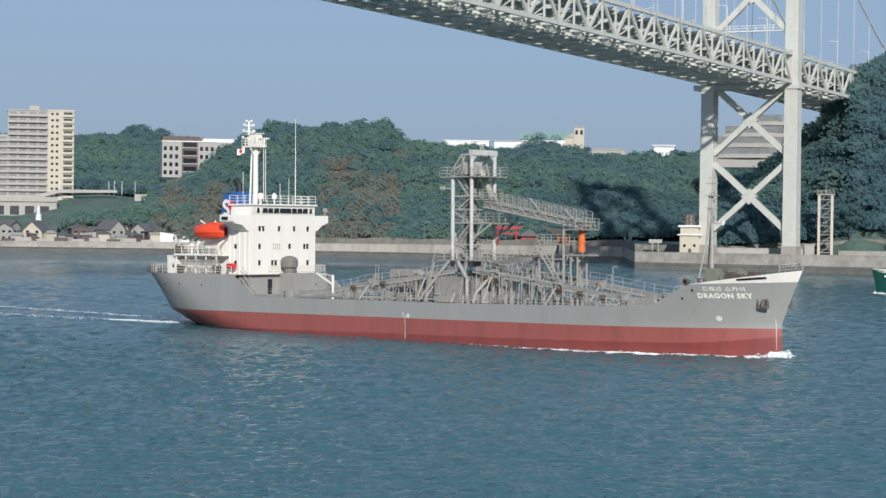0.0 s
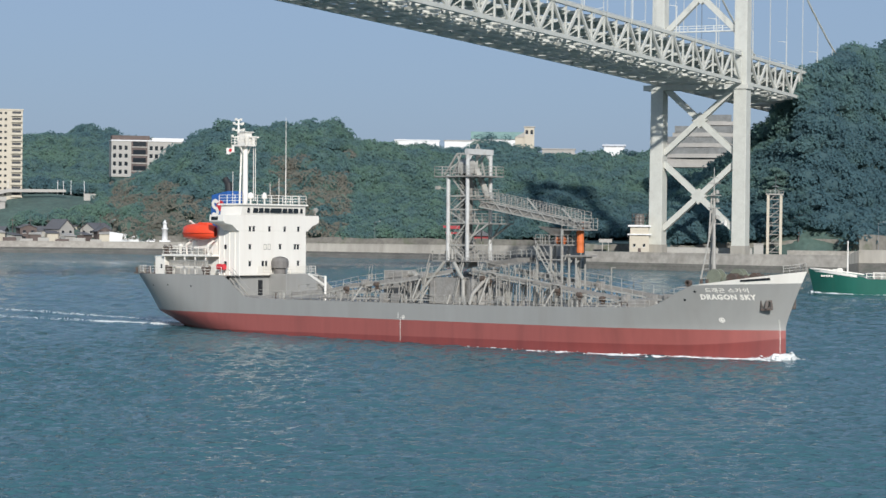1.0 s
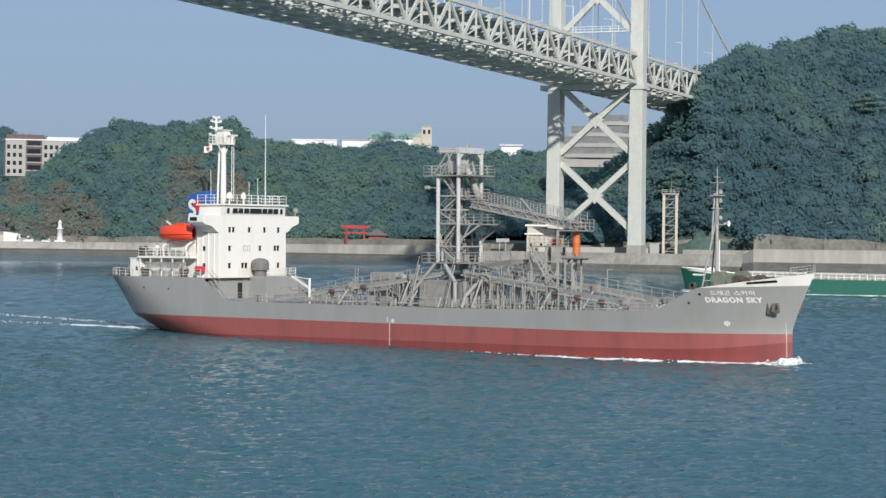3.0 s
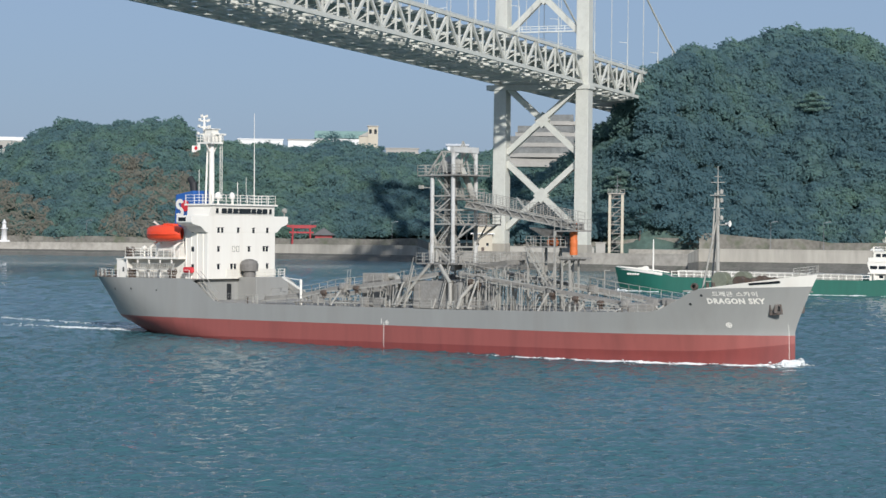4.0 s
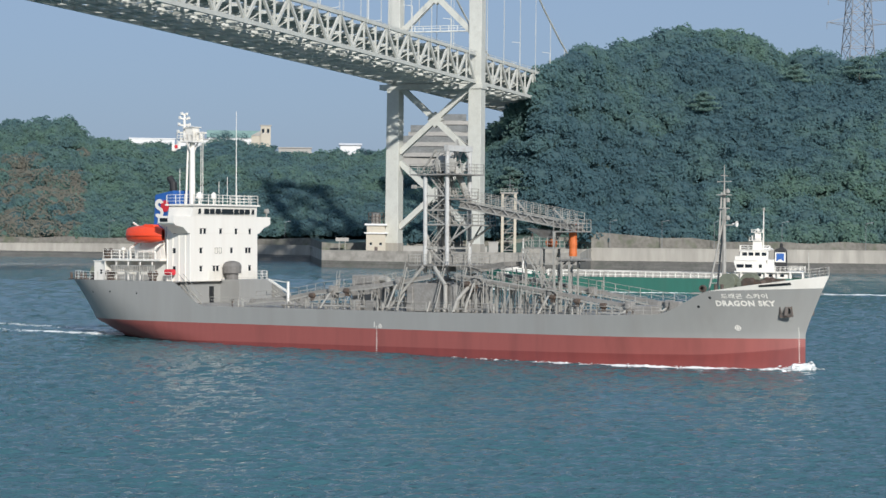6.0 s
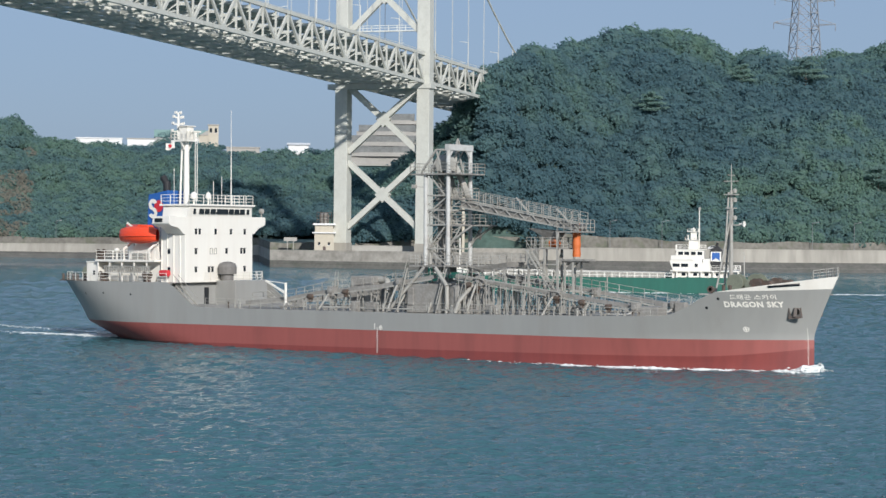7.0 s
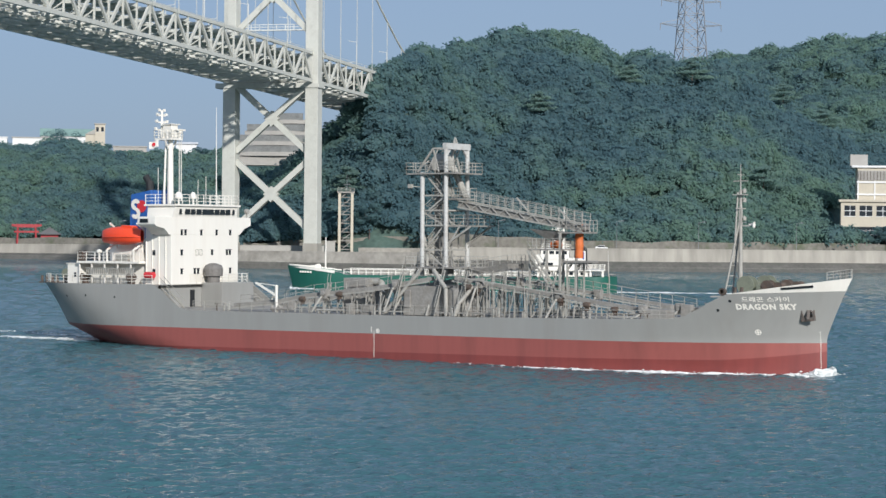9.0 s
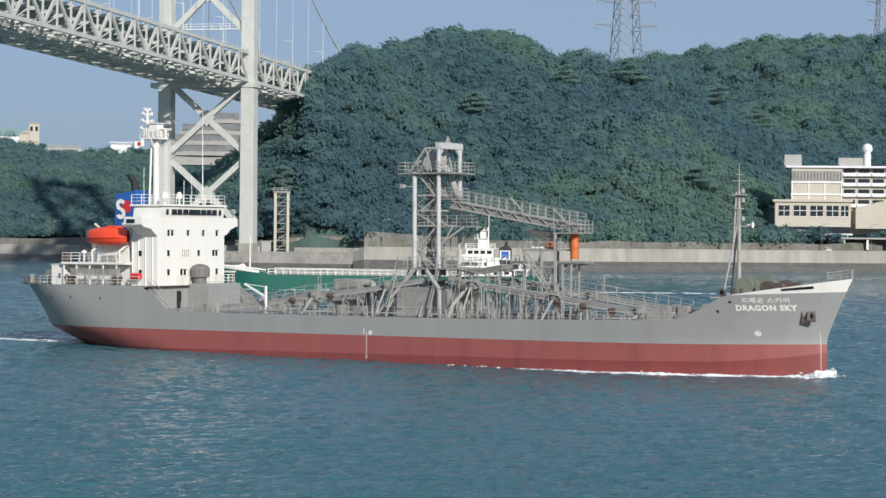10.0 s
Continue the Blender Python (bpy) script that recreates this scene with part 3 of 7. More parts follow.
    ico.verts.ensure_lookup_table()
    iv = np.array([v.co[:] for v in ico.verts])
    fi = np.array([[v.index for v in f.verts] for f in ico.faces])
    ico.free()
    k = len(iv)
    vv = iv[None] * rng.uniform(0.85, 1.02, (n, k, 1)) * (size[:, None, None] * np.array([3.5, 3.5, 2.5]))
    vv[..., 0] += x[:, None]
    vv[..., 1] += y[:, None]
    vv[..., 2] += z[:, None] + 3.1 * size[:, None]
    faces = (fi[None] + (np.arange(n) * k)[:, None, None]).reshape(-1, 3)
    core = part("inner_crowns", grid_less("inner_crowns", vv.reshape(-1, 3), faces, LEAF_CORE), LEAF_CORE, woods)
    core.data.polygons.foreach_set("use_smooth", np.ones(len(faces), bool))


def grid_less(name, co, faces, material):
    me = bpy.data.meshes.new(name)
    k = faces.shape[1]
    me.vertices.add(len(co)), me.loops.add(faces.size), me.polygons.add(len(faces))
    me.vertices.foreach_set("co", np.ascontiguousarray(co, dtype=np.float32).ravel())
    me.loops.foreach_set("vertex_index", faces.ravel().astype(np.int32))
    me.polygons.foreach_set("loop_start", np.arange(0, faces.size, k))
    me.update(calc_edges=True)
    me.materials.append(material)
    return me


build_woods()


# ---- buildings along the shore and on the hill ----
CREAM = mat("cream_render", (0.50, 0.455, 0.36), 0.8, 0, 0.08, 0.25, stain=(0.42, 0.36, 0.27), stain_amount=0.2)
PALE_WALL = mat("pale_grey_render", (0.37, 0.355, 0.32), 0.8, 0, 0.1, 0.25, stain=(0.3, 0.29, 0.27), stain_amount=0.25)
WHITE_WALL = mat("white_wall", (0.72, 0.72, 0.70), 0.75, 0, 0.06, 0.2)
BROWN_WALL = mat("brown_cladding", (0.11, 0.085, 0.075), 0.8, 0, 0.2, 0.4)
ROOF_TILE = mat("grey_roof_tile", (0.11, 0.11, 0.115), 0.7, 0, 0.2, 1.2, 0.2, 3)
GREEN_ROOF = mat("green_copper_roof", (0.22, 0.33, 0.29), 0.7, 0, 0.15, 0.5)
TORII_RED = mat("vermilion_paint", (0.33, 0.04, 0.045), 0.7, 0, 0.15)
LATTICE = mat("galvanised_lattice", (0.23, 0.24, 0.25), 0.6, 0.3, 0.1)
SHADED_GLASS = mat("tinted_glazing", (0.20, 0.205, 0.195), 0.3, 0, 0.3, 0.4)


def windows(ob, xs, zs, y, w, h, mtl=GLASS_DARK, sill=True):
    for z in zs:
        for x in xs:
            wi = part("window", Geo().box((x - w / 2, y - 0.06, z), (x + w / 2, y + 0.06, z + h)), mtl, ob)
            if sill:
                part("sill", Geo().box((x - w / 2 - 0.1, y - 0.22, z - 0.15), (x + w / 2 + 0.1, y + 0.02, z)), WHITE_WALL, wi)


def build_apartment():
    ob = thing("apartment_tower", "cream high-rise apartment block with rows of balconies", "building", facing(-10.7, 985, 22.3, 0))
    part("wall", Geo().box((-16.5, 0.0, 0), (1.5, 15, 41)).box((-7, 5, 41), (-2.5, 10, 43.5)).box((-32, 4, 0), (-16.5, 16, 30)), PALE_WALL, ob)
    part("wall", Geo().box((1.5, -1.2, 0), (13.2, 15, 41)).box((1.2, -1.4, 40.9), (13.5, 15.2, 41.5)), CREAM, ob)
    part("roof", Geo().box((-16.9, -0.3, 41), (1.5, 15.3, 41.4)), PALE_WALL, ob)
    for f in range(14):
        z = 1.2 + f * 2.85
        for k in range(4):
            x = -16.2 + k * 4.4
            b = part("balcony", Geo().box((x, -1.5, z), (x + 4.1, 0.05, z + 0.16)).box((x, -1.55, z), (x + 4.1, -1.4, z + 1.1)).box((x, -1.5, z), (x + 0.12, 0, z + 2.5)), PALE_WALL, ob)
            part("door_window", Geo().box((x + 0.5, -0.05, z + 0.2), (x + 3.6, 0.05, z + 2.2)), SHADED_GLASS, b)
        windows(ob, (3.4, 5.6), (z + 0.8,), -1.25, 1.1, 1.0, sill=False)
        b = part("balcony", Geo().box((8.2, -2.2, z), (12.9, -1.1, z + 0.16)).box((8.2, -2.25, z), (12.9, -2.1, z + 1.05)), CREAM, ob)
        part("door_window", Geo().box((8.5, -1.27, z + 1.1), (12.4, -1.16, z + 2.2)), DARK, b)
        if f < 10:
            part("balcony", Geo().box((-32, 2.8, z), (-16.6, 4.05, z + 1.1)), PALE_WALL, ob)
            part("door_window", Geo().box((-31.5, 3.9, z + 1.2), (-17, 4.1, z + 2.4)), SHADED_GLASS, ob)
    po = thing("podium", "pale concrete car-park podium under the apartments", "podium", facing(-10.9, 965, 14.0, 0))
    part("wall", Geo().box((-40, 0, -8), (9, 22, 9)).box((-40, -0.8, 7.5), (9.5, 0.2, 9.6)), PALE_WALL, po)
    for k in range(7):
        part("opening", Geo().box((-38 + k * 6.6, -0.05, 1.5), (-34 + k * 6.6, 0.1, 5.5)), DARK, po)
    te = thing("terrace_wall", "pale terrace wall along the hillside", "wall", facing(-9.6, 980, 24.5, 0), kind="structure")
    part("wall", Geo().prism([(-42, -9.4), (-22, -1.6), (-12, 1.3), (14, 1.7), (14, 2.9), (-12, 2.9), (-22, 0.4), (-42, -7.0)], "y", 0, 1).box((22, 0.3, -2), (34, 1, 1.2)).box((38, 0.3, -2), (44, 1, 1.6)), PALE_WALL, te)
    for b in (-10.3, -9.0, -8.85, -8.65, -8.3):
        flagpole = thing("flagpole", "thin white pole on the terrace", "pole", facing(b, 982, 25))
        part("pole", Geo().bar((0, 0, 0), (0, 0, 6.5), 0.25, None, 6), WHITE_WALL, flagpole)
    mo = thing("white_monument", "slim white monument on the slope", "monument", facing(-10.84, 930, 13.2))
    part("column", Geo().lathe((0, 0, 0), [(1.3, 0), (1.2, 2.5), (0.7, 2.8), (0.65, 4.6), (0.3, 6.2), (0.02, 6.4)], 12), WHITE_WALL, mo)


def build_offices():
    ob = thing("office_block", "pale five-storey block with a brown glazed stair bay", "building", facing(-6.9, 1195, 38, 6))
    part("wall", Geo().box((-14.5, 0, 0), (-3.5, 14, 20)).box((5.5, 0, 0), (26, 14, 20.3)), PALE_WALL, ob)
    part("stair_bay", Geo().box((-3.5, -0.4, 0), (5.5, 14, 20)).box((-14, 3, 20), (7, 14, 23.2)), BROWN_WALL, ob)
    part("roof", Geo().box((-14.8, -0.5, 20), (26.5, 14.3, 20.6)).box((8, -0.4, 20.6), (26, 10, 22)), WHITE_WALL, ob)
    windows(ob, (-12.8, -9.6, -6.4), (1.5, 6.0, 10.5, 15), 0, 1.7, 2.4)
    windows(ob, (7.5, 10.5, 13.5, 17, 20, 23), (1.5, 6.0, 10.5, 15), 0, 1.7, 2.4)
    for z in (3.0, 7.5, 12, 16.5):
        part("band", Geo().box((-3.4, -0.55, z), (5.4, -0.38, z + 0.5)), PALE_WALL, ob)
        part("glazing", Geo().box((-2.6, -0.5, z + 0.6), (4.6, -0.36, z + 3.2)), GLASS_DARK, ob)


def long_hall(b, d, z, x0, x1, h, depth, mtl, roof, label, ridge=0.0, turn=0.0, glazed=False):
    ob = thing("hall", label, "building", facing(b, d, z, turn))
    part("wall", Geo().box((x0, 0, -4), (x1, depth, h)), mtl, ob)
    if ridge:
        part("roof", Geo().prism([(-0.8, h), (depth / 2, h + ridge), (depth + 0.8, h)], "x", x0 - 0.8, x1 + 0.8), roof, ob)
    else:
        part("roof", Geo().box((x0 - 0.4, -0.4, h), (x1 + 0.4, depth + 0.4, h + 0.5)), roof, ob)
    n = max(2, int((x1 - x0) / 5)) if glazed else 0
    windows(ob, [x0 + (x1 - x0) * (k + 0.5) / n for k in range(n)], (h - 2.2,), 0, 1.8, 1.2, sill=False)
    return ob


def build_ridge_halls():
    long_hall(0.62, 1050, 50.5, -11, 11, 4.6, 12, WHITE_WALL, WHITE_WALL, "long low white hall on the ridge")
    long_hall(1.85, 1056, 51.5, -9, 9, 3.9, 12, WHITE_WALL, PALE_WALL, "long low white hall on the ridge")
    long_hall(2.75, 1080, 54, -12, 16, 3.6, 14, WHITE_WALL, GREEN_ROOF, "hall with a green hipped roof on the ridge", 4.0)
    tow = thing("stair_tower", "cream stair tower beside the hall", "building", facing(3.65, 1062, 52))
    part("wall", Geo().box((-2.4, 0, -2), (2.6, 6, 11)).box((-7, 1, -2), (-2.4, 6, 6)), CREAM, tow)
    part("roof", Geo().box((-2.8, -0.4, 11), (3.0, 6.4, 11.5)).prism([(-7.2, 6), (-2.4, 8.6), (-2.4, 6)], "y", 0.6, 6.2), PALE_WALL, tow)
    windows(tow, (-1.2, 1.3), (7.4,), 0, 1.3, 2.2)
    long_hall(-0.32, 1040, 49.5, -3.5, 3.5, 2.6, 7, WHITE_WALL, WHITE_WALL, "small white hut on the ridge")
    long_hall(4.45, 1040, 47, -8, 8, 4.2, 10, PALE_WALL, PALE_WALL, "low grey hall on the ridge")
    long_hall(5.95, 1045, 49, -5, 5, 4.2, 10, WHITE_WALL, WHITE_WALL, "small white hall on the ridge", 1.2)
    fence = thing("ridge_fence", "low pale fence wall along the ridge", "fence", facing(5.9, 1020, 46.5), kind="structure")
    part("wall", Geo().box((-22, 0, 0), (22, 0.5, 1.2)), PALE_WALL, fence)
    for k in range(12):
        part("post", Geo().box((-22 + 4 * k, -0.1, 0), (-21.6 + 4 * k, 0.6, 2.2)), PALE_WALL, fence)
    vw = thing("terraced_building", "pale grey terraced building with curved balconies", "building", facing(8.25, 905, 43.5, -8))
    part("wall", Geo().box((-15, 2, -4), (14, 16, 8.5)).box((-2, 3, 8.5), (13, 15, 14.5)), PALE_WALL, vw)
    for z, x0, x1 in ((0.0, -16, 15), (4.5, -16, 15), (9.0, -12, 14.5), (13.8, -3, 14)):
        row = [(x0 + (x1 - x0) * k / 16, 1.5 - 1.1 * math.sin(math.pi * k / 16)) for k in range(17)]
        part("balcony", Geo().prism(row + [(x1, 5), (x0, 5)], "z", z, z + 1.7), PALE_WALL, vw)
        part("glazing", Geo().box((x0 + 1, 0.95, z + 1.6), (x1 - 1, 2.1, z + 4.5)), SHADED_GLASS, vw)


def build_hotel():
    ob = thing("hotel", "cream hotel with a glazed dining hall facing the strait", "building", facing(24.55, 752, 12.9, 4))
    part("wall", Geo().box((-7.2, 4, 2), (10.5, 16, 23.4)), CREAM, ob)
    part("roof", Geo().box((-9.2, 3.2, 23.3), (30, 16.5, 24.0)), WHITE_WALL, ob)
    part("roof_screen", Geo().box((-7.0, 3.7, 18.8), (10.2, 4.1, 22.3)), PALE_WALL, ob)
    for k in range(30):
        part("slat", Geo().box((-6.8 + k * 0.57, 3.5, 19.0), (-6.6 + k * 0.57, 3.75, 22.0)), BROWN_WALL if k % 2 else PALE_WALL, ob)
    for z in (13.6, 17.9):
        part("band", Geo().box((-7.4, 3.6, z), (10.7, 4.1, z + 0.6)), WHITE_WALL, ob)
    for x in (-7.0, -1.2, 4.4, 10.2):
        part("pilaster", Geo().box((x - 0.2, 3.7, 10.5), (x + 0.2, 4.05, 18.8)), WHITE_WALL, ob)
    part("dining_hall", Geo().box((-13, 0, 2.5), (13.2, 6, 11.2)).box((-13.8, -0.8, 11.2), (13.8, 6.2, 12.0)), CREAM, ob)
    for k, (x0, x1) in enumerate(((-11.8, -8.0), (-6.6, -2.2), (-0.8, 3.6), (4.8, 9.0), (9.8, 12.4))):
        w = part("window", Geo().box((x0, -0.06, 6.2), (x1, 0.1, 9.9)), GLASS_DARK, ob)
        part("window_frame", Geo().box((x0, -0.14, 8.0), (x1, -0.02, 8.2)).box(((x0 + x1) / 2 - 0.1, -0.14, 6.2), ((x0 + x1) / 2 + 0.1, -0.02, 9.9)).box((x0 - 0.15, -0.14, 6.0), (x1 + 0.15, -0.02, 6.2)), WHITE_WALL, w)
    part("lower_glazing", Geo().box((-12, -0.08, 1.0), (12, 0.1, 2.5)).box((-12.5, 0.1, 0.2), (12.6, 6, 2.5)), GLASS_DARK, ob)
    part("terrace", Geo().box((-15, -3.2, -0.4), (13.6, 0.2, 0.2)), WHITE_WALL, ob)
    part("terrace_rail", Geo().rail([(-15, -3.1, 0.2), (3, -3.1, 0.2)], 1.1, 3, 1.2, 0.12), WHITE_WALL, ob)
    for x in (-12, -6, 0, 6, 12):
        part("pier", Geo().box((x - 0.3, -2.6, -6), (x + 0.3, -2.0, -0.3)), PALE_WALL, ob)
    part("guest_wing", Geo().box((10.5, 6, 0), (36, 18, 23.3)), CREAM, ob)
    for z in (9.5, 13.2, 16.9, 20.4):
        for k in range(5):
            b = part("balcony", Geo().box((10.8 + k * 5, 4.6, z), (15.5 + k * 5, 6.1, z + 0.2)).box((10.8 + k * 5, 4.5, z), (15.5 + k * 5, 4.65, z + 1.2)), WHITE_WALL, ob)
            part("door_window", Geo().box((11.2 + k * 5, 5.92, z + 1.2), (15.1 + k * 5, 6.05, z + 2.6)), GLASS_DARK, b)
    part("annex", Geo().prism([(15, 2), (15, 9.2), (24, 11.6), (35, 9.2), (35, 2)], "y", 1.0, 6.5), CREAM, ob)
    part("annex_window", Geo().box((26.5, 0.9, 7.6), (29, 1.05, 8.8)), BROWN_WALL, ob)
    part("plant_room", Geo().box((9.5, 8, 24), (18.4, 14, 27.0)), PALE_WALL, ob)
    part("plant_room", Geo().box((-9.5, 8, 24), (-3.5, 13, 28)), PALE_WALL, ob)
    part("dome", Geo().lathe((19.4, 8, 24), [(1.3, 0), (1.3, 4.4), (0.9, 4.6), (1.6, 5.2), (1.9, 6.2), (1.5, 7.4), (0.6, 8.0), (0.02, 8.1)], 16), WHITE_WALL, ob, "white radar dome on a column", True)
    sd = thing("shed", "small open shed by the road", "shed", facing(26.0, 742, 7.6))
    part("roof", Geo().box((-9, -1, 3.6), (9, 5, 4.2)), PALE_WALL, sd)
    for x in (-8, 0, 8):
        part("post", Geo().box((x - 0.4, -0.5, 0), (x + 0.4, 0.3, 3.6)), WHITE_WALL, sd)
    part("wall", Geo().box((-8.5, 3.5, 0), (8.5, 4.5, 3.6)), BROWN_WALL, sd)


def build_house(b, d, w, dep, h, rise, wall, turn, label):
    z = float(table(SHORE, b, 2)) + 0.2
    ob = thing("house", label, "house", facing(b, d, z, turn), "shore houses")
    part("wall", Geo().prism([(-w / 2, -1.5), (w / 2, -1.5), (w / 2, h), (0, h + rise), (-w / 2, h)], "y", 0, dep), wall, ob)
    for s in (-1, 1):
        part("roof", Geo().prism([(0, h + rise + 0.05), (s * (w / 2 + 0.6), h - 0.6 * rise / (w / 2) + 0.05), (s * (w / 2 + 0.6), h - 0.6 * rise / (w / 2) + 0.35), (0, h + rise + 0.35)], "y", -0.6, dep + 0.6), ROOF_TILE, ob)
    n = max(1, int(w / 3))
    windows(ob, [-w / 2 + w * (k + 0.5) / n for k in range(n)], (1.0, 3.6) if h > 4.5 else (1.0,), 0, 1.3, 1.1)
    part("door", Geo().box((w / 2 - 1.6, -0.06, 0), (w / 2 - 0.7, 0.05, 2.0)), BROWN_WALL, ob)


def build_shore():
    rng = random.Random(4)
    spec = [(-11.75, 912, 9, 5.5, 2.2, PALE_WALL, 30, "pale grey two-storey shore house with tiled roof"), (-11.0, 906, 8.5, 4.6, 3.8, CREAM, -25, "cream gabled house with a steep roof"), (-10.35, 915, 10, 4.2, 1.8, PALE_WALL, 80, "low grey house with a tiled roof"), (-9.75, 905, 7, 5.8, 1.2, BROWN_WALL, 12, "brown clad two-storey house on the shore"), (-9.15, 918, 8, 4.6, 1.6, PALE_WALL, 85, "grey house with a tiled roof"), (-8.75, 908, 8, 5.6, 3.6, PALE_WALL, 40, "pale grey house with a steep roof"), (-8.2, 912, 8, 5.2, 2.6, PALE_WALL, -40, "grey gabled house with a tiled roof"), (-7.75, 904, 6, 4.6, 1.6, BROWN_WALL, 15, "low brown boathouse beside the slipway"), (-11.45, 930, 9, 6.5, 2.0, PALE_WALL, 60, "pale house behind the shore row"), (-10.0, 935, 8, 6.0, 2.2, PALE_WALL, 20, "grey house behind the shore row"), (-8.4, 930, 8, 6.6, 2.2, CREAM, 70, "cream house behind the shore row")]
    for b, d, w, h, rise, wall, turn, label in spec:
        build_house(b, d, w, rng.uniform(8, 11), h, rise, wall, turn, label)
    for k in range(9):
        b = -11.6 + 0.46 * k
        fe = thing("garden_wall", "low grey wall before the shore houses", "wall", facing(b, float(table(SHORE, b)) + 14 + 3 * (k % 2), 4.1), "garden walls")
        part("wall", Geo().box((-3.2, 0, 0), (2.4 - 0.5 * (k % 3), 0.4, 1.5 + 0.5 * (k % 2))), PALE_WALL if k % 3 else BROWN_WALL, fe)
        lt = thing("lean_to", "low grey lean-to shed among the shore houses", "shed", facing(b + 0.2, float(table(SHORE, b)) + 19 + 2 * (k % 3), 4.2, 15 * (k % 4)), "lean-to sheds")
        part("wall", Geo().box((-2.6, 0, -0.5), (2.2, 4, 2.6 + 0.5 * (k % 3))), (PALE_WALL, BROWN_WALL, CREAM)[k % 3], lt)
        part("roof", Geo().prism([(-0.6, 2.6 + 0.5 * (k % 3)), (4.4, 3.6 + 0.5 * (k % 3)), (4.4, 3.8 + 0.5 * (k % 3)), (-0.6, 2.8 + 0.5 * (k % 3))], "x", -3.0, 2.6), ROOF_TILE if k % 2 else PALE_WALL, lt)
        up = thing("utility_pole", "dark utility pole behind the shore houses", "pole", facing(b + 0.05, float(table(SHORE, b)) + 34, 4.5), "utility poles")
        part("pole", Geo().bar((0, 0, 0), (0, 0, 9.5 + (k % 3)), 0.3, None, 6, 0.7), BROWN_WALL, up)
        part("cross_bar", Geo().bar((-1.1, 0, 8.6), (1.1, 0, 8.6), 0.16), BROWN_WALL, up)
    sl = thing("slipway_wall", "white sloping boat-yard wall", "wall", facing(-7.3, 892, 4.3), kind="structure")
    part("wall", Geo().prism([(-5, 0), (18, 0), (18, 1.4), (-5, 4.6)], "y", 0, 0.8), WHITE_WALL, sl)
    # street lamps and poles on the shore road
    proto = None
    for b, d in ((-7.6, 894), (-4.0, 876), (-0.5, 856), (2.0, 838), (4.2, 824), (13.0, 702), (14.4, 702), (15.8, 702), (17.6, 704), (19.8, 712), (20.9, 716), (22.4, 724), (24.8, 736), (26.1, 742)):
        z = float(table(SHORE, b, 2))
        if proto is None:
            proto = thing("street_lamp", "slim grey street lamp beside the shore road", "lamp", facing(b, d, z), "street lamps")
            part("pole", Geo().bar((0, 0, 0), (0, 0, 9.5), 0.2, None, 6, 0.6), LATTICE, proto)
            part("arm", Geo().bar((0, 0, 9.4), (1.8, 0, 9.8), 0.13).box((1.4, -0.15, 9.7), (2.3, 0.15, 9.9)), LATTICE, proto)
        else:
            copy_thing(proto, facing(b, d, z))
    # parked vehicles along the road
    for b, d, m, label in ((-6.5, 888, WHITE_WALL, "white car on the shore road"), (-5.9, 885, WHITE_WALL, "white car on the shore road"), (5.0, 830, WHITE_WALL, "white car parked by the quay"), (17.2, 700, WHITE_WALL, "white car on the shore road"), (24.1, 736, WHITE_WALL, "white car on the shore road"), (24.9, 739, WHITE_WALL, "white car on the shore road")):
        z = float(table(SHORE, b, 2)) + 0.15
        c = thing("car", label, "car", facing(b, d, z), "cars")
        part("body", Geo().prism([(-2.1, 0.3), (2.1, 0.3), (2.1, 0.8), (1.3, 0.95), (0.8, 1.5), (-1.2, 1.5), (-1.9, 0.95), (-2.1, 0.8)], "y", -0.85, 0.85), m, c, bevel=0.08)
        part("glass", Geo().prism([(-1.6, 0.95), (1.1, 0.95), (0.7, 1.42), (-1.1, 1.42)], "y", -0.87, 0.87), GLASS_DARK, c)
        for x in (-1.3, 1.3):
            for y in (-0.8, 0.8):
                part("wheel", Geo().lathe((x, y, 0.32), [(0.02, -0.12), (0.32, -0.12), (0.32, 0.12), (0.02, 0.12)], 12, "y"), BLACK, c)
    # lighthouse on the far shore
    lh = thing("small_lighthouse", "small white harbour lighthouse", "lighthouse", facing(-6.15, 884, 4.6))
    part("tower", Geo().lathe((0, 0, 0), [(1.3, 0), (1.1, 5.5), (1.5, 5.6), (1.5, 6.0), (0.8, 6.1), (0.8, 8.0), (1.0, 8.1), (0.4, 9.0), (0.02, 9.6)], 14), WHITE_WALL, lh, "", True)
    part("base", Geo().box((-2.2, -2.2, -1), (2.2, 2.2, 1.0)), WHITE_WALL, lh)
    # vermilion shrine gate
    to = thing("shrine_gate", "red wooden shrine gate by the shore road", "gate", facing(1.75, 838, 5.6))
    for x in (-3.6, 3.6):
        part("pillar", Geo().bar((x, 0, 0), (x * 0.94, 0, 6.4), 0.8, None, 10), TORII_RED, to)
    part("tie_beam", Geo().box((-4.8, -0.3, 4.4), (4.8, 0.3, 5.1)), TORII_RED, to)
    part("lintel", Geo().prism([(-5.8, 6.9), (-3, 6.4), (3, 6.4), (5.8, 6.9), (5.8, 7.7), (-5.8, 7.7)], "y", -0.5, 0.5), TORII_RED, to)
    sh = thing("shrine", "red timber shrine hall under the trees", "shrine", facing(2.35, 862, 5.8))
    part("hall", Geo().box((-3.5, 0, 0), (3.5, 6, 3.4)), TORII_RED, sh)
    part("roof", Geo().prism([(-4.8, 3.4), (4.8, 3.4), (0, 6.4)], "y", -1.2, 7.2), ROOF_TILE, sh)
    # quay hut with a lattice tank stand on top
    hu = thing("quay_hut", "cream concrete watch hut on the quay", "hut", facing(6.66, 695, 4.7))
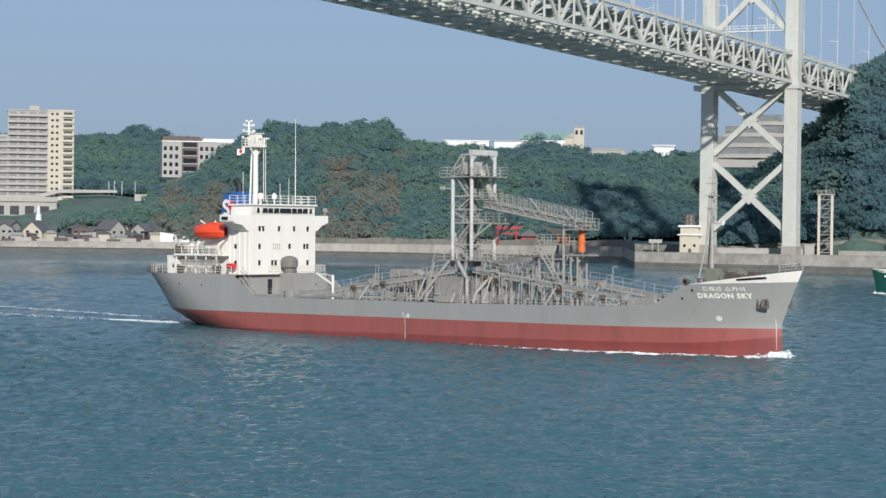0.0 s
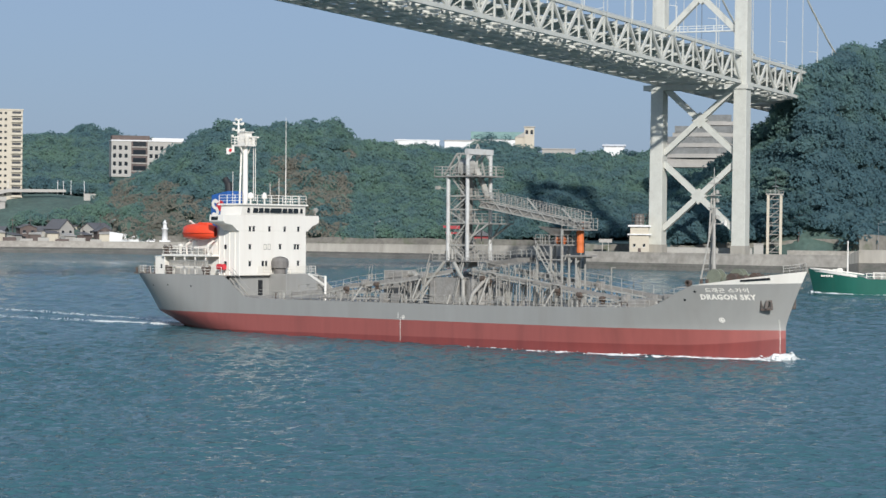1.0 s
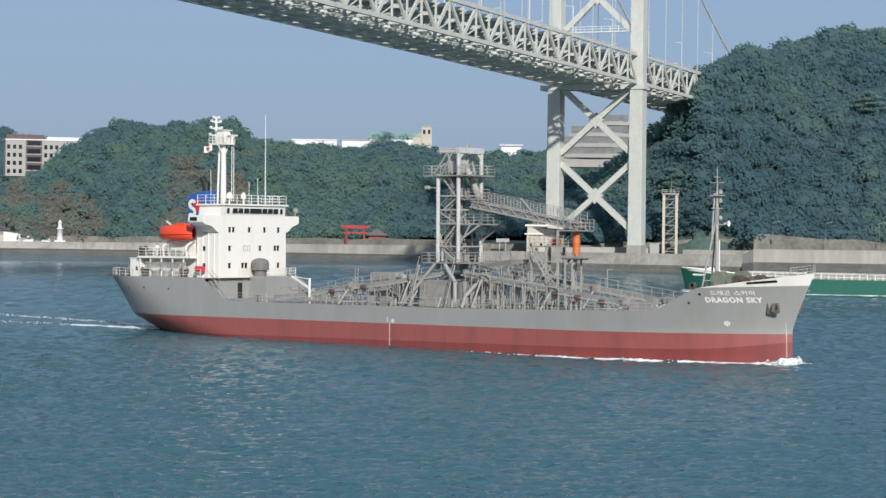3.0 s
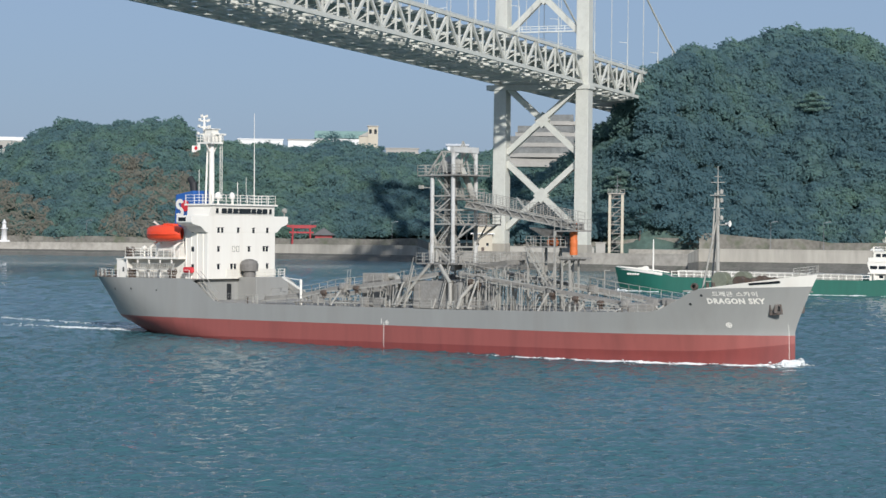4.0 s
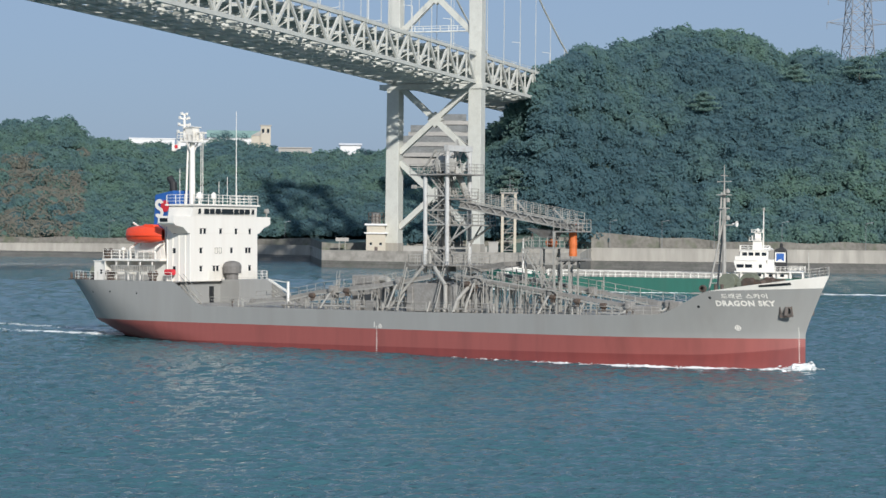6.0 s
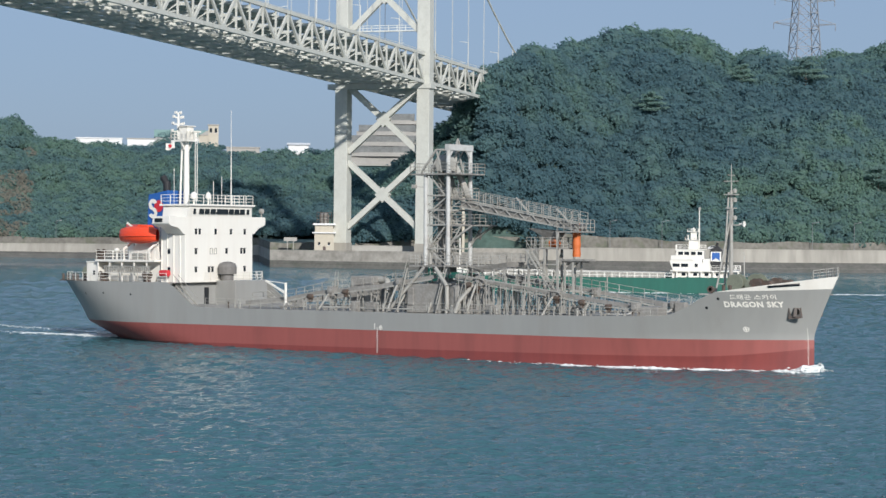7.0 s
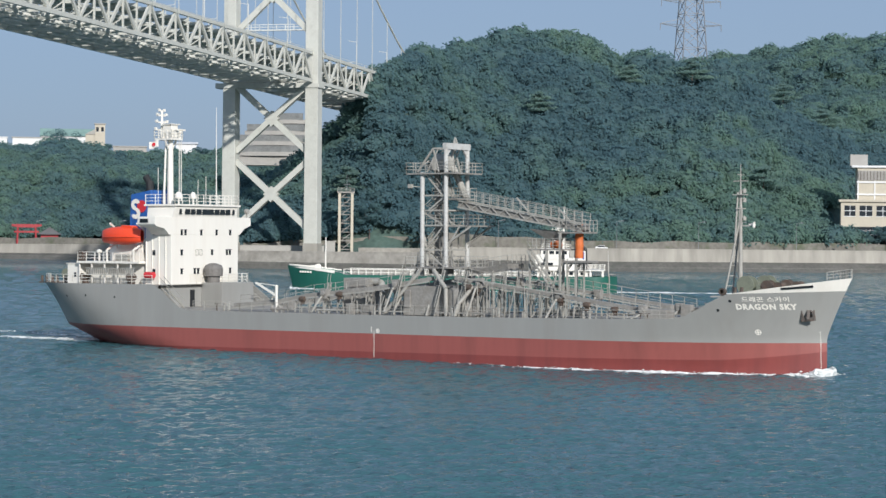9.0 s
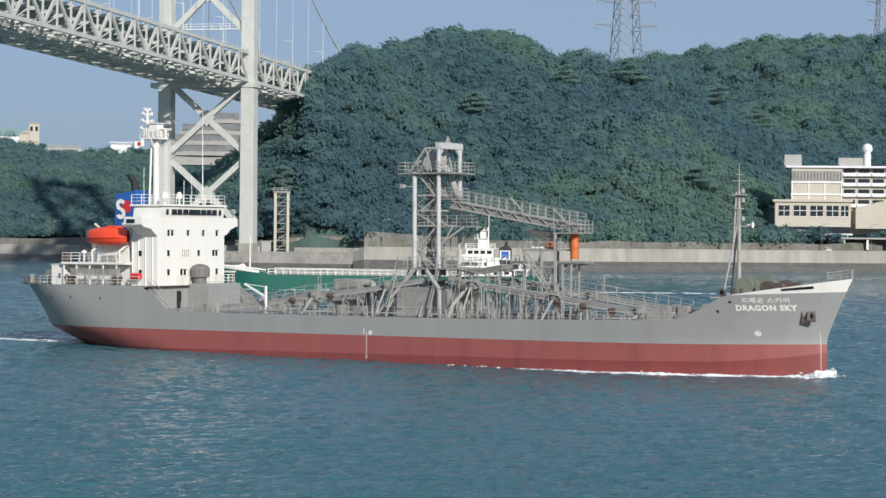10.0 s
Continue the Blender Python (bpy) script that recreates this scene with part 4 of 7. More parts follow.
    part("wall", Geo().box((-3.2, 0, 0), (3.2, 6, 6.5)).box((-3.0, 0.2, 6.5), (3.0, 5.8, 9.2)), CREAM, hu, bevel=0.1)
    part("ledge", Geo().box((-3.9, -0.7, 6.4), (3.9, 6.7, 6.8)).box((-3.7, -0.5, 9.1), (3.7, 6.5, 9.7)), WHITE_WALL, hu)
    windows(hu, (-1.6, 1.6), (2.6,), 0, 0.8, 0.9)
    part("door", Geo().box((-0.4, -0.06, 0), (0.6, 0.05, 2.1)), BROWN_WALL, hu)
    g = Geo().rail([(-2.4, 0.6, 9.7), (2.4, 0.6, 9.7), (2.4, 5, 9.7), (-2.4, 5, 9.7), (-2.4, 0.6, 9.7)], 3.6, 3, 1.2, 0.2)
    part("roof_cage", g, RUST, hu, "rusty roof cage")
    part("drum", Geo().lathe((0, 3, 9.7), [(1.6, 0), (1.6, 3), (1.0, 3.4), (0.02, 3.5)], 14), DECK_GREY, hu)
    # signal tower
    tw = thing("signal_tower", "white steel signal tower on the quay", "tower", facing(10.26, 704, 4.7))
    for x in (-2.1, 2.1):
        for y in (0, 4.2):
            part("column", Geo().box((x - 0.45, y - 0.4, 0), (x + 0.45, y + 0.4, 20.3)), CREAM, tw)
    for k in range(7):
        z = 1.2 + k * 2.9
        part("landing", Geo().box((-1.7, 0.1, z), (1.7, 4.0, z + 0.25)).bar((-1.7, 0.2, z), (1.7, 0.2, z + 2.6), 0.22).bar((-1.7, 0.2, z + 1.2), (1.7, 0.2, z + 1.2), 0.14), DECK_GREY, tw)
    part("roof", Geo().box((-2.9, -0.8, 20.2), (2.9, 5.0, 20.6)).rail([(-2.8, -0.7, 20.6), (2.8, -0.7, 20.6), (2.8, 4.9, 20.6)], 1.2, 2, 1.4, 0.12), PALE_WALL, tw)
    part("mast", Geo().bar((0.3, 2, 20.5), (0.3, 2, 26.5), 0.25, None, 6, 0.4).bar((-0.8, 2, 23), (1.4, 2, 23), 0.12), LATTICE, tw)
    bx = thing("equipment_cabin", "small pale equipment cabin on the quay", "cabin", facing(9.85, 704, 4.9))
    part("wall", Geo().box((-1.6, 0, 0), (1.6, 3, 3.6)).box((-1.8, -0.2, 3.6), (1.8, 3.2, 3.9)), PALE_WALL, bx)
    sg = thing("sign_board", "grey board on two posts by the quay", "sign", facing(5.75, 708, 4.8))
    part("board", Geo().box((-2.2, -0.1, 3.6), (2.2, 0.1, 4.8)), PALE_WALL, sg)
    for x in (-1.0, 1.0):
        part("post", Geo().box((x - 0.12, -0.1, 0), (x + 0.12, 0.1, 3.6)), PALE_WALL, sg)
    wl = thing("quay_parapet", "low concrete parapet round the bridge pier", "wall", facing(9.2, 704, 4.8), kind="structure")
    part("wall", Geo().box((-22, 0, 0), (6, 0.6, 2.2)).box((-22, 0, 2.1), (6, 0.9, 2.4)), PALE_WALL, wl)
    wl = thing("quay_parapet", "low concrete parapet along the quay", "wall", facing(11.6, 696, 5.1), kind="structure")
    part("wall", Geo().box((-12, 0, 0), (20, 0.6, 1.7)), QUAY, wl)


def lattice_pylon(b, d, z, h, w, label, arms):
    ob = thing("transmission_tower", label, "pylon", facing(b, d, z, 20), "transmission towers")

    def half_at(t):
        return w / 2 * (1 - 0.62 * t)

    levels = [0, 0.14, 0.27, 0.39, 0.5, 0.6, 0.69, 0.77, 0.84, 0.9, 0.95, 1.0]
    for sx, sy in ((-1, -1), (1, -1), (1, 1), (-1, 1)):
        part("leg", Geo().path([(sx * half_at(a), sy * half_at(a), a * h) for a in levels], 0.55, 6), LATTICE, ob)
    for a, c in zip(levels, levels[1:]):
        p = [(-1, -1), (1, -1), (1, 1), (-1, 1)]
        for k in range(4):
            (x0, y0), (x1, y1) = p[k], p[(k + 1) % 4]
            ha, hc = half_at(a), half_at(c)
            part("diagonal", Geo().bar((x0 * ha, y0 * ha, a * h), (x1 * hc, y1 * hc, c * h), 0.26), LATTICE, ob)
            part("diagonal", Geo().bar((x1 * ha, y1 * ha, a * h), (x0 * hc, y0 * hc, c * h), 0.26), LATTICE, ob)
            part("strut", Geo().bar((x0 * hc, y0 * hc, c * h), (x1 * hc, y1 * hc, c * h), 0.26), LATTICE, ob)
    for t, span in arms:
        for s in (-1, 1):
            z0 = t * h
            hw = half_at(t)
            arm = part("cross_arm", Geo().bar((s * hw, -hw, z0), (s * span, 0, z0 + 0.8), 0.3).bar((s * hw, hw, z0), (s * span, 0, z0 + 0.8), 0.3).bar((s * hw, 0, z0 + 3.5), (s * span, 0, z0 + 0.9), 0.26), LATTICE, ob)
            part("insulator", Geo().bar((s * span, 0, z0 + 0.8), (s * span, 0, z0 - 2.4), 0.35, None, 8), LATTICE, arm)


build_apartment()
build_offices()
build_ridge_halls()
build_hotel()
build_shore()
lattice_pylon(19.53, 1060, 84, 74, 14.5, "grey steel lattice transmission tower on the ridge", ((0.42, 16), (0.58, 15.5), (0.74, 14.5)))
lattice_pylon(26.35, 1250, 108, 66, 10, "grey steel lattice transmission tower on the far ridge", ((0.42, 10), (0.58, 9.5), (0.74, 9)))


def build_tree(b, d, h, r, seed, label, low=0.35):
    """A single tree: tapered trunk, limbs, and a crown of small leaf blades in clumps."""
    rng = np.random.default_rng(seed)
    z = float(ground_height(b, d))
    ob = thing("tree", label, "tree", facing(b, d, z - 0.3), "single trees")
    part("trunk", Geo().bar((0, 0, 0), (0.3, 0, h * 0.55), 0.6, None, 8, 0.6).bar((0.3, 0, h * 0.55), (0.1, 0.2, h * 0.85), 0.36, None, 6, 0.4), BROWN_WALL, ob)
    for k in range(5):
        a = k * 1.25 + seed
        part("limb", Geo().bar((0.2, 0, h * (low + 0.08 * k)), (r * 0.7 * math.cos(a), r * 0.7 * math.sin(a), h * (low + 0.16 + 0.09 * k)), 0.22, None, 5, 0.4), BROWN_WALL, ob)
    n, K = 16, 90
    cen = np.stack([rng.normal(0, r * 0.42, n), rng.normal(0, r * 0.42, n), rng.uniform(h * (low + 0.12), h * 0.93, n)], -1)
    u = rng.normal(size=(n, K, 3))
    u /= np.linalg.norm(u, axis=-1, keepdims=True)
    c = cen[:, None] + u * (r * 0.42 * rng.uniform(0.6, 1.1, (n, K, 1))) * np.array([1, 1, 0.62])
    t = np.cross(u, rng.normal(size=u.shape))
    t /= np.linalg.norm(t, axis=-1, keepdims=True)
    w = np.cross(u, t)
    q = np.stack([c - t * 0.35, c + t * 0.3 - w * 0.2, c + w * 0.4], 2).reshape(-1, 3)
    part("crown", grid_less("crown", q, np.arange(len(q)).reshape(-1, 3), LEAF), LEAF, ob)


for k, (b, d, h, r, label) in enumerate(((-0.35, 1012, 11, 5.0, "round tree on the ridge skyline"), (1.15, 1012, 9, 4.0, "round tree before the ridge hall"), (1.75, 1040, 13, 5.0, "spreading tree beside the ridge hall"), (4.25, 1012, 9, 3.5, "bushy tree on the ridge skyline"), (5.1, 1012, 9, 5.0, "round tree on the ridge skyline"), (5.5, 1014, 8, 4.0, "round tree on the ridge skyline"), (7.15, 930, 12, 4.5, "round tree beside the terraced building"), (10.9, 716, 13, 5.0, "broad tree at the foot of the hill"), (2.62, 1003, 12.5, 7.0, "large round tree before the green-roofed hall"), (3.8, 1004, 10, 4.5, "bushy tree below the stair tower"), (0.75, 1003, 8, 4.0, "round tree before the ridge hall"), (6.4, 1012, 10, 4.5, "spreading tree on the ridge skyline"), (7.55, 892, 12, 5.0, "tree below the terraced building"), (7.95, 890, 12, 5.0, "tree below the terraced building"), (8.35, 892, 12.5, 5.5, "tree below the terraced building"), (8.8, 890, 13, 5.0, "tree below the terraced building"), (23.8, 742, 9, 3.6, "dark tree below the hotel"), (24.2, 741, 8, 3.4, "dark tree below the hotel"), (24.7, 743, 9.5, 3.8, "dark tree below the hotel"), (25.2, 744, 7, 3.2, "dark tree below the hotel"), (26.3, 749, 8, 3.6, "dark tree beside the shed"))):
    build_tree(b, d, h, r, k + 1, label)


PALE_LEAF = leaf_material("pale_tiered_foliage", ((0.20, 0.30, 0.27), (0.23, 0.34, 0.28), (0.27, 0.38, 0.28)), 0.2)
let_light_through(PALE_LEAF, 0.6)


def build_tiered_tree(b, d, h, r, seed, label):
    """A broad tree whose branches spread in flat tiers of leaves."""
    rng = np.random.default_rng(seed)
    z = float(ground_height(b, d))
    ob = thing("tree", label, "tree", facing(b, d, z - 0.3), "tiered trees")
    part("trunk", Geo().bar((0, 0, 0), (0.2, 0, h * 0.9), 0.7, None, 8, 0.5), BROWN_WALL, ob)
    q = []
    for k in range(9):
        a, t = k * 2.4 + seed, 0.50 + 0.055 * k
        reach = r * (1.05 - 0.75 * max(0.0, t - 0.55) / 0.45) * rng.uniform(0.7, 1.0)
        tip = np.array([reach * math.cos(a) * 0.75, reach * math.sin(a) * 0.75, h * (t + 0.06)])
        part("limb", Geo().bar((0.1, 0, h * t), tuple(tip * np.array([0.9, 0.9, 1.0])), 0.22, None, 5, 0.4), BROWN_WALL, ob)
        n = 300
        c = tip * np.array([0.75, 0.75, 1.0]) + rng.normal(size=(n, 3)) * np.array([reach * 0.34, reach * 0.34, 0.28])
        nrm = rng.normal(scale=0.3, size=(n, 3)) + np.array([0.1, -0.55, 0.75])
        nrm /= np.linalg.norm(nrm, axis=-1, keepdims=True)
        u = np.cross(nrm, rng.normal(size=(n, 3)))
        u /= np.linalg.norm(u, axis=-1, keepdims=True)
        w = np.cross(nrm, u)
        q.append(np.stack([c - u * 0.38, c + u * 0.32 - w * 0.22, c + w * 0.42], 1).reshape(-1, 3))
    q = np.concatenate(q)
    part("crown", grid_less("crown", q, np.arange(len(q)).reshape(-1, 3), PALE_LEAF), PALE_LEAF, ob)


for k, (b, d, h, r) in enumerate(((19.57, 850, 17, 8.5), (21.5, 771, 15, 8.0), (22.0, 986, 17, 9.0), (23.14, 932, 16, 8.5), (10.35, 728, 17, 6.5), (15.46, 802, 14, 6.0), (17.9, 844, 13.5, 5.5))):
    build_tiered_tree(b, d, h, r, k + 31, "broad pale-green tree spreading in tiers on the hillside")


# ---- cement carrier: x forward, y to port, z up from the waterline ----
TRIM = 0.6
HB, BOOT = 8.6, 2.65
COURSE = [  # seconds, x, y, heading
    (0, 1.24, 257.14, 42.02),
    (0.5, 3.93, 255.23, 42.24),
    (1, 6.59, 253.32, 42.46),
    (1.5, 9.23, 251.41, 42.68),
    (2, 11.84, 249.51, 42.91),
    (2.5, 14.46, 247.62, 43.13),
    (4, 22.29, 241.92, 43.83),
    (4.5, 24.89, 240.01, 44.07),
    (5, 27.51, 238.09, 44.31),
    (5.5, 30.12, 236.18, 44.55),
    (7, 37.97, 230.50, 45.31),
    (7.5, 40.59, 228.63, 45.57),
    (8, 43.20, 226.76, 45.83),
    (8.5, 45.82, 224.90, 46.09),
    (9, 48.45, 223.02, 46.35),
    (9.5, 51.08, 221.12, 46.61),
    (10, 53.71, 219.21, 46.87),
]


def stem(z):
    return 47.3 + 2.6 * max(0.0, (z - 3.0) / 6.0) ** 1.15


def stern(z):
    return -42.6 - 7.9 * min(1.0, max(0.0, (z + 0.6) / 3.0)) ** 0.8 - 2.4 * max(0.0, min(1, (z - 1.8) / 5.6))


def half(u, z):
    k = max(0.0, min(1.0, z / 8.5))
    lf, la = 27 - 9 * k, 24 - 13 * k
    t = max(0.0, min(1.0, (stem(z) - u) / lf))
    b = 1 - (1 - t) ** (2.1 + 0.5 * k)
    t = max(0.0, min(1.0, (u - stern(z)) / la))
    a = 1 - (1 - t) ** (2.3 + 0.9 * k)
    return HB * b * a ** 0.8


def sheer(u):
    """Top edge of the hull's plating."""
    if u < -30.3:
        return 7.4
    if u < -25.3:
        t = (u + 30.3) / 5.0
        return 7.4 - 2.8 * (t * t * (3 - 2 * t)) ** 0.85
    if u < 34.5:
        return 4.6 + 0.35 * max(0, (u - 5) / 30) ** 1.6
    if u < 40.0:
        t = (u - 34.5) / 5.5
        return 4.95 + 2.4 * (t * t * (2.2 - 1.2 * t))
    return 7.35 + 1.55 * (u - 40.0) / 9.8


def band(u):
    """Lower edge of the white band at the bow."""
    return sheer(u) if u < 40.6 else 7.40 + 0.03 * (u - 40.6)


COLS = sorted(set([k / 90 for k in range(91)] + [0.005, 0.015, 0.985, 0.993]))


def skin(lo, hi, rows):
    """Both sides of the hull between two heights that may change along it."""
    g = Geo()
    for side in (-1, 1):
        grid = []
        for r in range(rows + 1):
            line = []
            for c in COLS:
                u = -54 + 104 * c
                for _ in range(4):
                    z = lo(u) + (hi(u) - lo(u)) * r / rows
                    u = stern(z) + (stem(z) - stern(z)) * c
                line.append((u, side * half(u, z), z))
            grid.append(line)
        g.ring(grid, closed=False)
    return g


def deck(u0, u1, z, inset=0.12, n=24, thick=0.15):
    g = Geo()
    top = []
    for k in range(n + 1):
        u = u0 + (u1 - u0) * k / n
        h = max(0.02, half(u, z(u)) - inset)
        top.append([(u, -h, z(u)), (u, h, z(u)), (u, h, z(u) - thick), (u, -h, z(u) - thick)])
    return g.ring(top)


def build_ship():
    sh = thing("cargo_ship", "grey and red cement carrier with a white deckhouse, under way", "ship")
    part("bottom_plating", skin(lambda u: -2.0, lambda u: 0.75 + 0.006 * u + 0.9 * max(0.0, (u - 38) / 10) ** 1.5, 6), HULL_RED_WET, sh, "dark wet red bottom paint", True)
    part("boot_topping", skin(lambda u: 0.75 + 0.006 * u + 0.9 * max(0.0, (u - 38) / 10) ** 1.5, lambda u: BOOT, 6), HULL_RED, sh, "faded red boot-topping", True)
    part("side_plating", skin(lambda u: BOOT, band, 12), HULL_GREY, sh, "grey painted side plating", True)
    part("bow_bulwark", skin(band, lambda u: sheer(u) + 0.001, 3), WHITE, sh, "white bulwark band at the bow", True)
    part("main_deck", deck(-30, 39, lambda u: min(sheer(u), 4.9) - 0.15, n=40), DECK_GREY, sh)
    part("poop_deck", deck(-52.6, -29.5, lambda u: 7.3, n=30), DECK_GREY, sh)
    part("forecastle_deck", deck(38.5, 49.3, lambda u: 7.2, n=24), DECK_GREY, sh)
    part("forecastle_bulkhead", Geo().prism([(-half(38.4, 4.7) + 0.1, 4.7), (half(38.4, 4.7) - 0.1, 4.7), (half(38.4, 6.4) - 0.1, 6.5), (-half(38.4, 6.4) + 0.1, 6.5)], "x", 38.3, 38.5), HULL_GREY, sh)
    part("poop_bulkhead", Geo().box((-30.2, -7.6, 4.4), (-29.9, 7.6, 7.35)), HULL_GREY, sh)

    # deckhouse
    F, A, W2 = -29.8, -33.6, 6.0
    dh = part("deckhouse", Geo().box((A, -W2, 7.3), (F, W2, 14.4)), WHITE, sh, "white deckhouse with small windows", bevel=0.06)
    part("wheelhouse", Geo().ring([[(F - 3.8, -5.9, 14.4), (F - 0.1, -5.9, 14.4), (F - 0.1, 5.9, 14.4), (F - 3.8, 5.9, 14.4)], [(F - 3.8, -5.6, 16.3), (F + 0.25, -5.6, 16.3), (F + 0.25, 5.6, 16.3), (F - 3.8, 5.6, 16.3)]]).box((F - 4.2, -5.9, 16.3), (F + 0.5, 5.9, 16.5)), WHITE, dh)
    part("bridge_wing", Geo().prism([(-8.8, 14.2), (-8.8, 14.5), (-8.75, 15.05), (8.35, 15.05), (8.4, 14.5), (8.4, 14.15), (8.0, 13.95), (7.2, 13.7), (6.3, 13.0), (-6.3, 13.0), (-7.2, 13.7), (-8.5, 13.95)], "x", F - 2.6, F + 0.015), WHITE, dh, bevel=0.04)
    for a, b in ((-4.75, -4.4), (-3.75, -2.95), (-2.75, -2.0), (-1.75, -0.9), (-0.7, 1.3), (1.5, 2.3), (2.5, 3.3), (3.5, 4.3), (4.75, 5.1)):
        part("window", Geo().box((F - 0.05, a, 15.35), (F + 0.24, b, 15.95)), GLASS_DARK, dh)
    part("window", Geo().box((F - 2.2, -8.86, 14.35), (F - 1.0, -8.7, 14.8)), GLASS_DARK, dh)
    for z, vs in ((13.25, (-4.2, -3.55, -0.75, 2.0, 4.5)), (10.95, (-4.2, 1.2, 3.9, 4.45)), (8.8, (-4.2, -1.9, -1.3, 2.0, 4.5))):
        for v in vs:
            part("window", Geo().box((F - 0.02, v - 0.17, z - 0.3), (F + 0.05, v + 0.17, z + 0.3)).box((F - 0.02, v - 0.22, z + 0.3), (F + 0.12, v + 0.22, z + 0.36)), GLASS_DARK, dh)
    for v in (-1.5, -0.8):
        part("panel_frame", Geo().path([(F + 0.03, v - 0.2, 10.65), (F + 0.03, v + 0.2, 10.65), (F + 0.03, v + 0.2, 11.3), (F + 0.03, v - 0.2, 11.3), (F + 0.03, v - 0.2, 10.65)], 0.06, 4), PALE_STEEL, dh)
    for z in (13.25, 10.95, 8.8):
        part("window", Geo().box((A + 1.0, -W2 - 0.04, z - 0.3), (A + 1.45, -W2 + 0.02, z + 0.3)), GLASS_DARK, dh)
    for u in (-30.6, -31.6, -32.6, -33.5):
        part("rib", Geo().box((u - 0.04, -W2 - 0.1, 7.3), (u + 0.04, -W2 + 0.01, 14.0)), WHITE, dh)
    # door hood on the front
    part("vent_cowl", Geo().lathe((F + 1.1, 0.15, 5.0), [(0.0, 0), (0.75, 0), (0.75, 3.2), (1.1, 3.25), (1.15, 4.1), (0.95, 4.5), (0.45, 4.7), (0.0, 4.75)], 14), HOOD, dh, "dull brown ventilator hood")
    part("roof_rail", Geo().rail([(F - 4.1, -5.7, 16.5), (F + 0.3, -5.7, 16.5), (F + 0.3, 5.7, 16.5), (F - 4.1, 5.7, 16.5)], 1.1, 3, 1.3, 0.07), WHITE, dh)
    # mast
    mu, mz = -35.1, 13.0
    ms = part("signal_mast", Geo().bar((mu, 0, mz), (mu, 0, 24.2), 0.8, None, 14, 0.8).bar((mu - 0.9, -0.3, mz), (mu - 0.5, -0.2, 24.2), 0.3, None, 8, 0.8), WHITE, sh, "white steel signal mast with yards")
    g = Geo().box((mu - 1.6, -1.0, 24.1), (mu + 1.0, 1.0, 24.3)).rail([(mu + 1.0, -1.0, 24.3), (mu + 1.0, 1.0, 24.3), (mu - 1.6, 1.0, 24.3), (mu - 1.6, -1.0, 24.3), (mu + 1.0, -1.0, 24.3)], 1.0, 3, 0.65, 0.07)
    g.box((mu - 0.7, -0.5, 24.3), (mu + 0.5, 0.7, 25.9)).box((mu - 0.9, -0.7, 25.9), (mu + 0.7, 0.9, 26.0))
    g.bar((mu, -1.0, 24.1), (mu, -0.35, 23.1), 0.15).bar((mu, 1.0, 24.1), (mu, 0.35, 23.1), 0.15)
    part("platform", g, WHITE, ms)
    g = Geo().bar((mu - 1.3, 0, 24.3), (mu - 1.3, 0, 27.6), 0.45, None, 8, 0.5)
    for z, w in ((25.3, 1.1), (26.2, 0.95), (27.0, 0.8), (27.5, 0.45)):
        g.bar((mu - 1.4, -w, z), (mu - 1.4, w, z), 0.12).bar((mu - 1.3 - w * 0.6, 0, z + 0.1), (mu - 1.3 + w * 0.6, 0, z + 0.1), 0.12)
        g.box((mu - 1.45, -w - 0.1, z), (mu - 1.2, -w + 0.15, z + 0.3)).box((mu - 1.45, w - 0.15, z), (mu - 1.2, w + 0.1, z + 0.3))
    part("topmast", g, WHITE, ms)
    part("radar", Geo().bar((mu + 0.8, 0.8, 24.3), (mu + 0.8, 0.8, 25.2), 0.3, None, 8).box((mu + 0.65, -0.1, 25.2), (mu + 0.95, 1.6, 25.4)), WHITE, ms)
    part("ladder", Geo().bar((mu + 0.5, 1.0, 17), (mu + 0.5, 1.0, 24.1), 0.07).bar((mu + 0.5, 1.35, 17), (mu + 0.5, 1.35, 24.1), 0.07), WHITE, ms)
    part("whip_aerial", Geo().bar((F - 1, 3.2, 16.4), (F - 1, 3.2, 27.9), 0.16, None, 6, 0.3), WHITE, sh)
    for u, v, z in ((F - 4.0, 4.9, 20.0), (F - 5, -2.5, 20.8), (F - 3.2, 2.5, 19.4)):
        part("aerial", Geo().bar((u, v, 16.4 if u > F - 4.2 else 14.3), (u, v, z), 0.07, None, 6), WHITE, sh)
    for u, v, r in ((F - 3, -1.2, 0.45), (F - 2.5, 0.8, 0.35)):
        part("satellite_dome", Geo().lathe((u, v, 16.45), [(0.12, 0), (0.12, 0.7), (r, 0.8), (r, 1.1), (r * 0.7, 1.45), (0.02, 1.6)], 12), WHITE, sh, smooth=True)
    part("searchlight", Geo().bar((F - 0.4, 8.1, 15.0), (F - 0.4, 8.1, 15.7), 0.12).lathe((F - 0.6, 8.1, 15.8), [(0.01, 0), (0.3, 0.05), (0.32, 0.4), (0.01, 0.42)], 10, "x"), PALE_STEEL, sh)
    # funnel
    fu = part("funnel", Geo().ring([[(-40.1, -1.6, 12.0), (-36.6, -1.6, 12.0), (-36.6, 1.6, 12.0), (-40.1, 1.6, 12.0)], [(-39.9, -1.5, 17.7), (-36.8, -1.5, 18.2), (-36.8, 1.5, 18.2), (-39.9, 1.5, 17.7)]]).prism([(-39.9, 17.65), (-36.8, 18.15), (-36.8, 18.25), (-39.9, 17.75)], "y", -1.5, 1.5), BLUE, sh, "blue funnel with a white and red emblem", bevel=0.2)
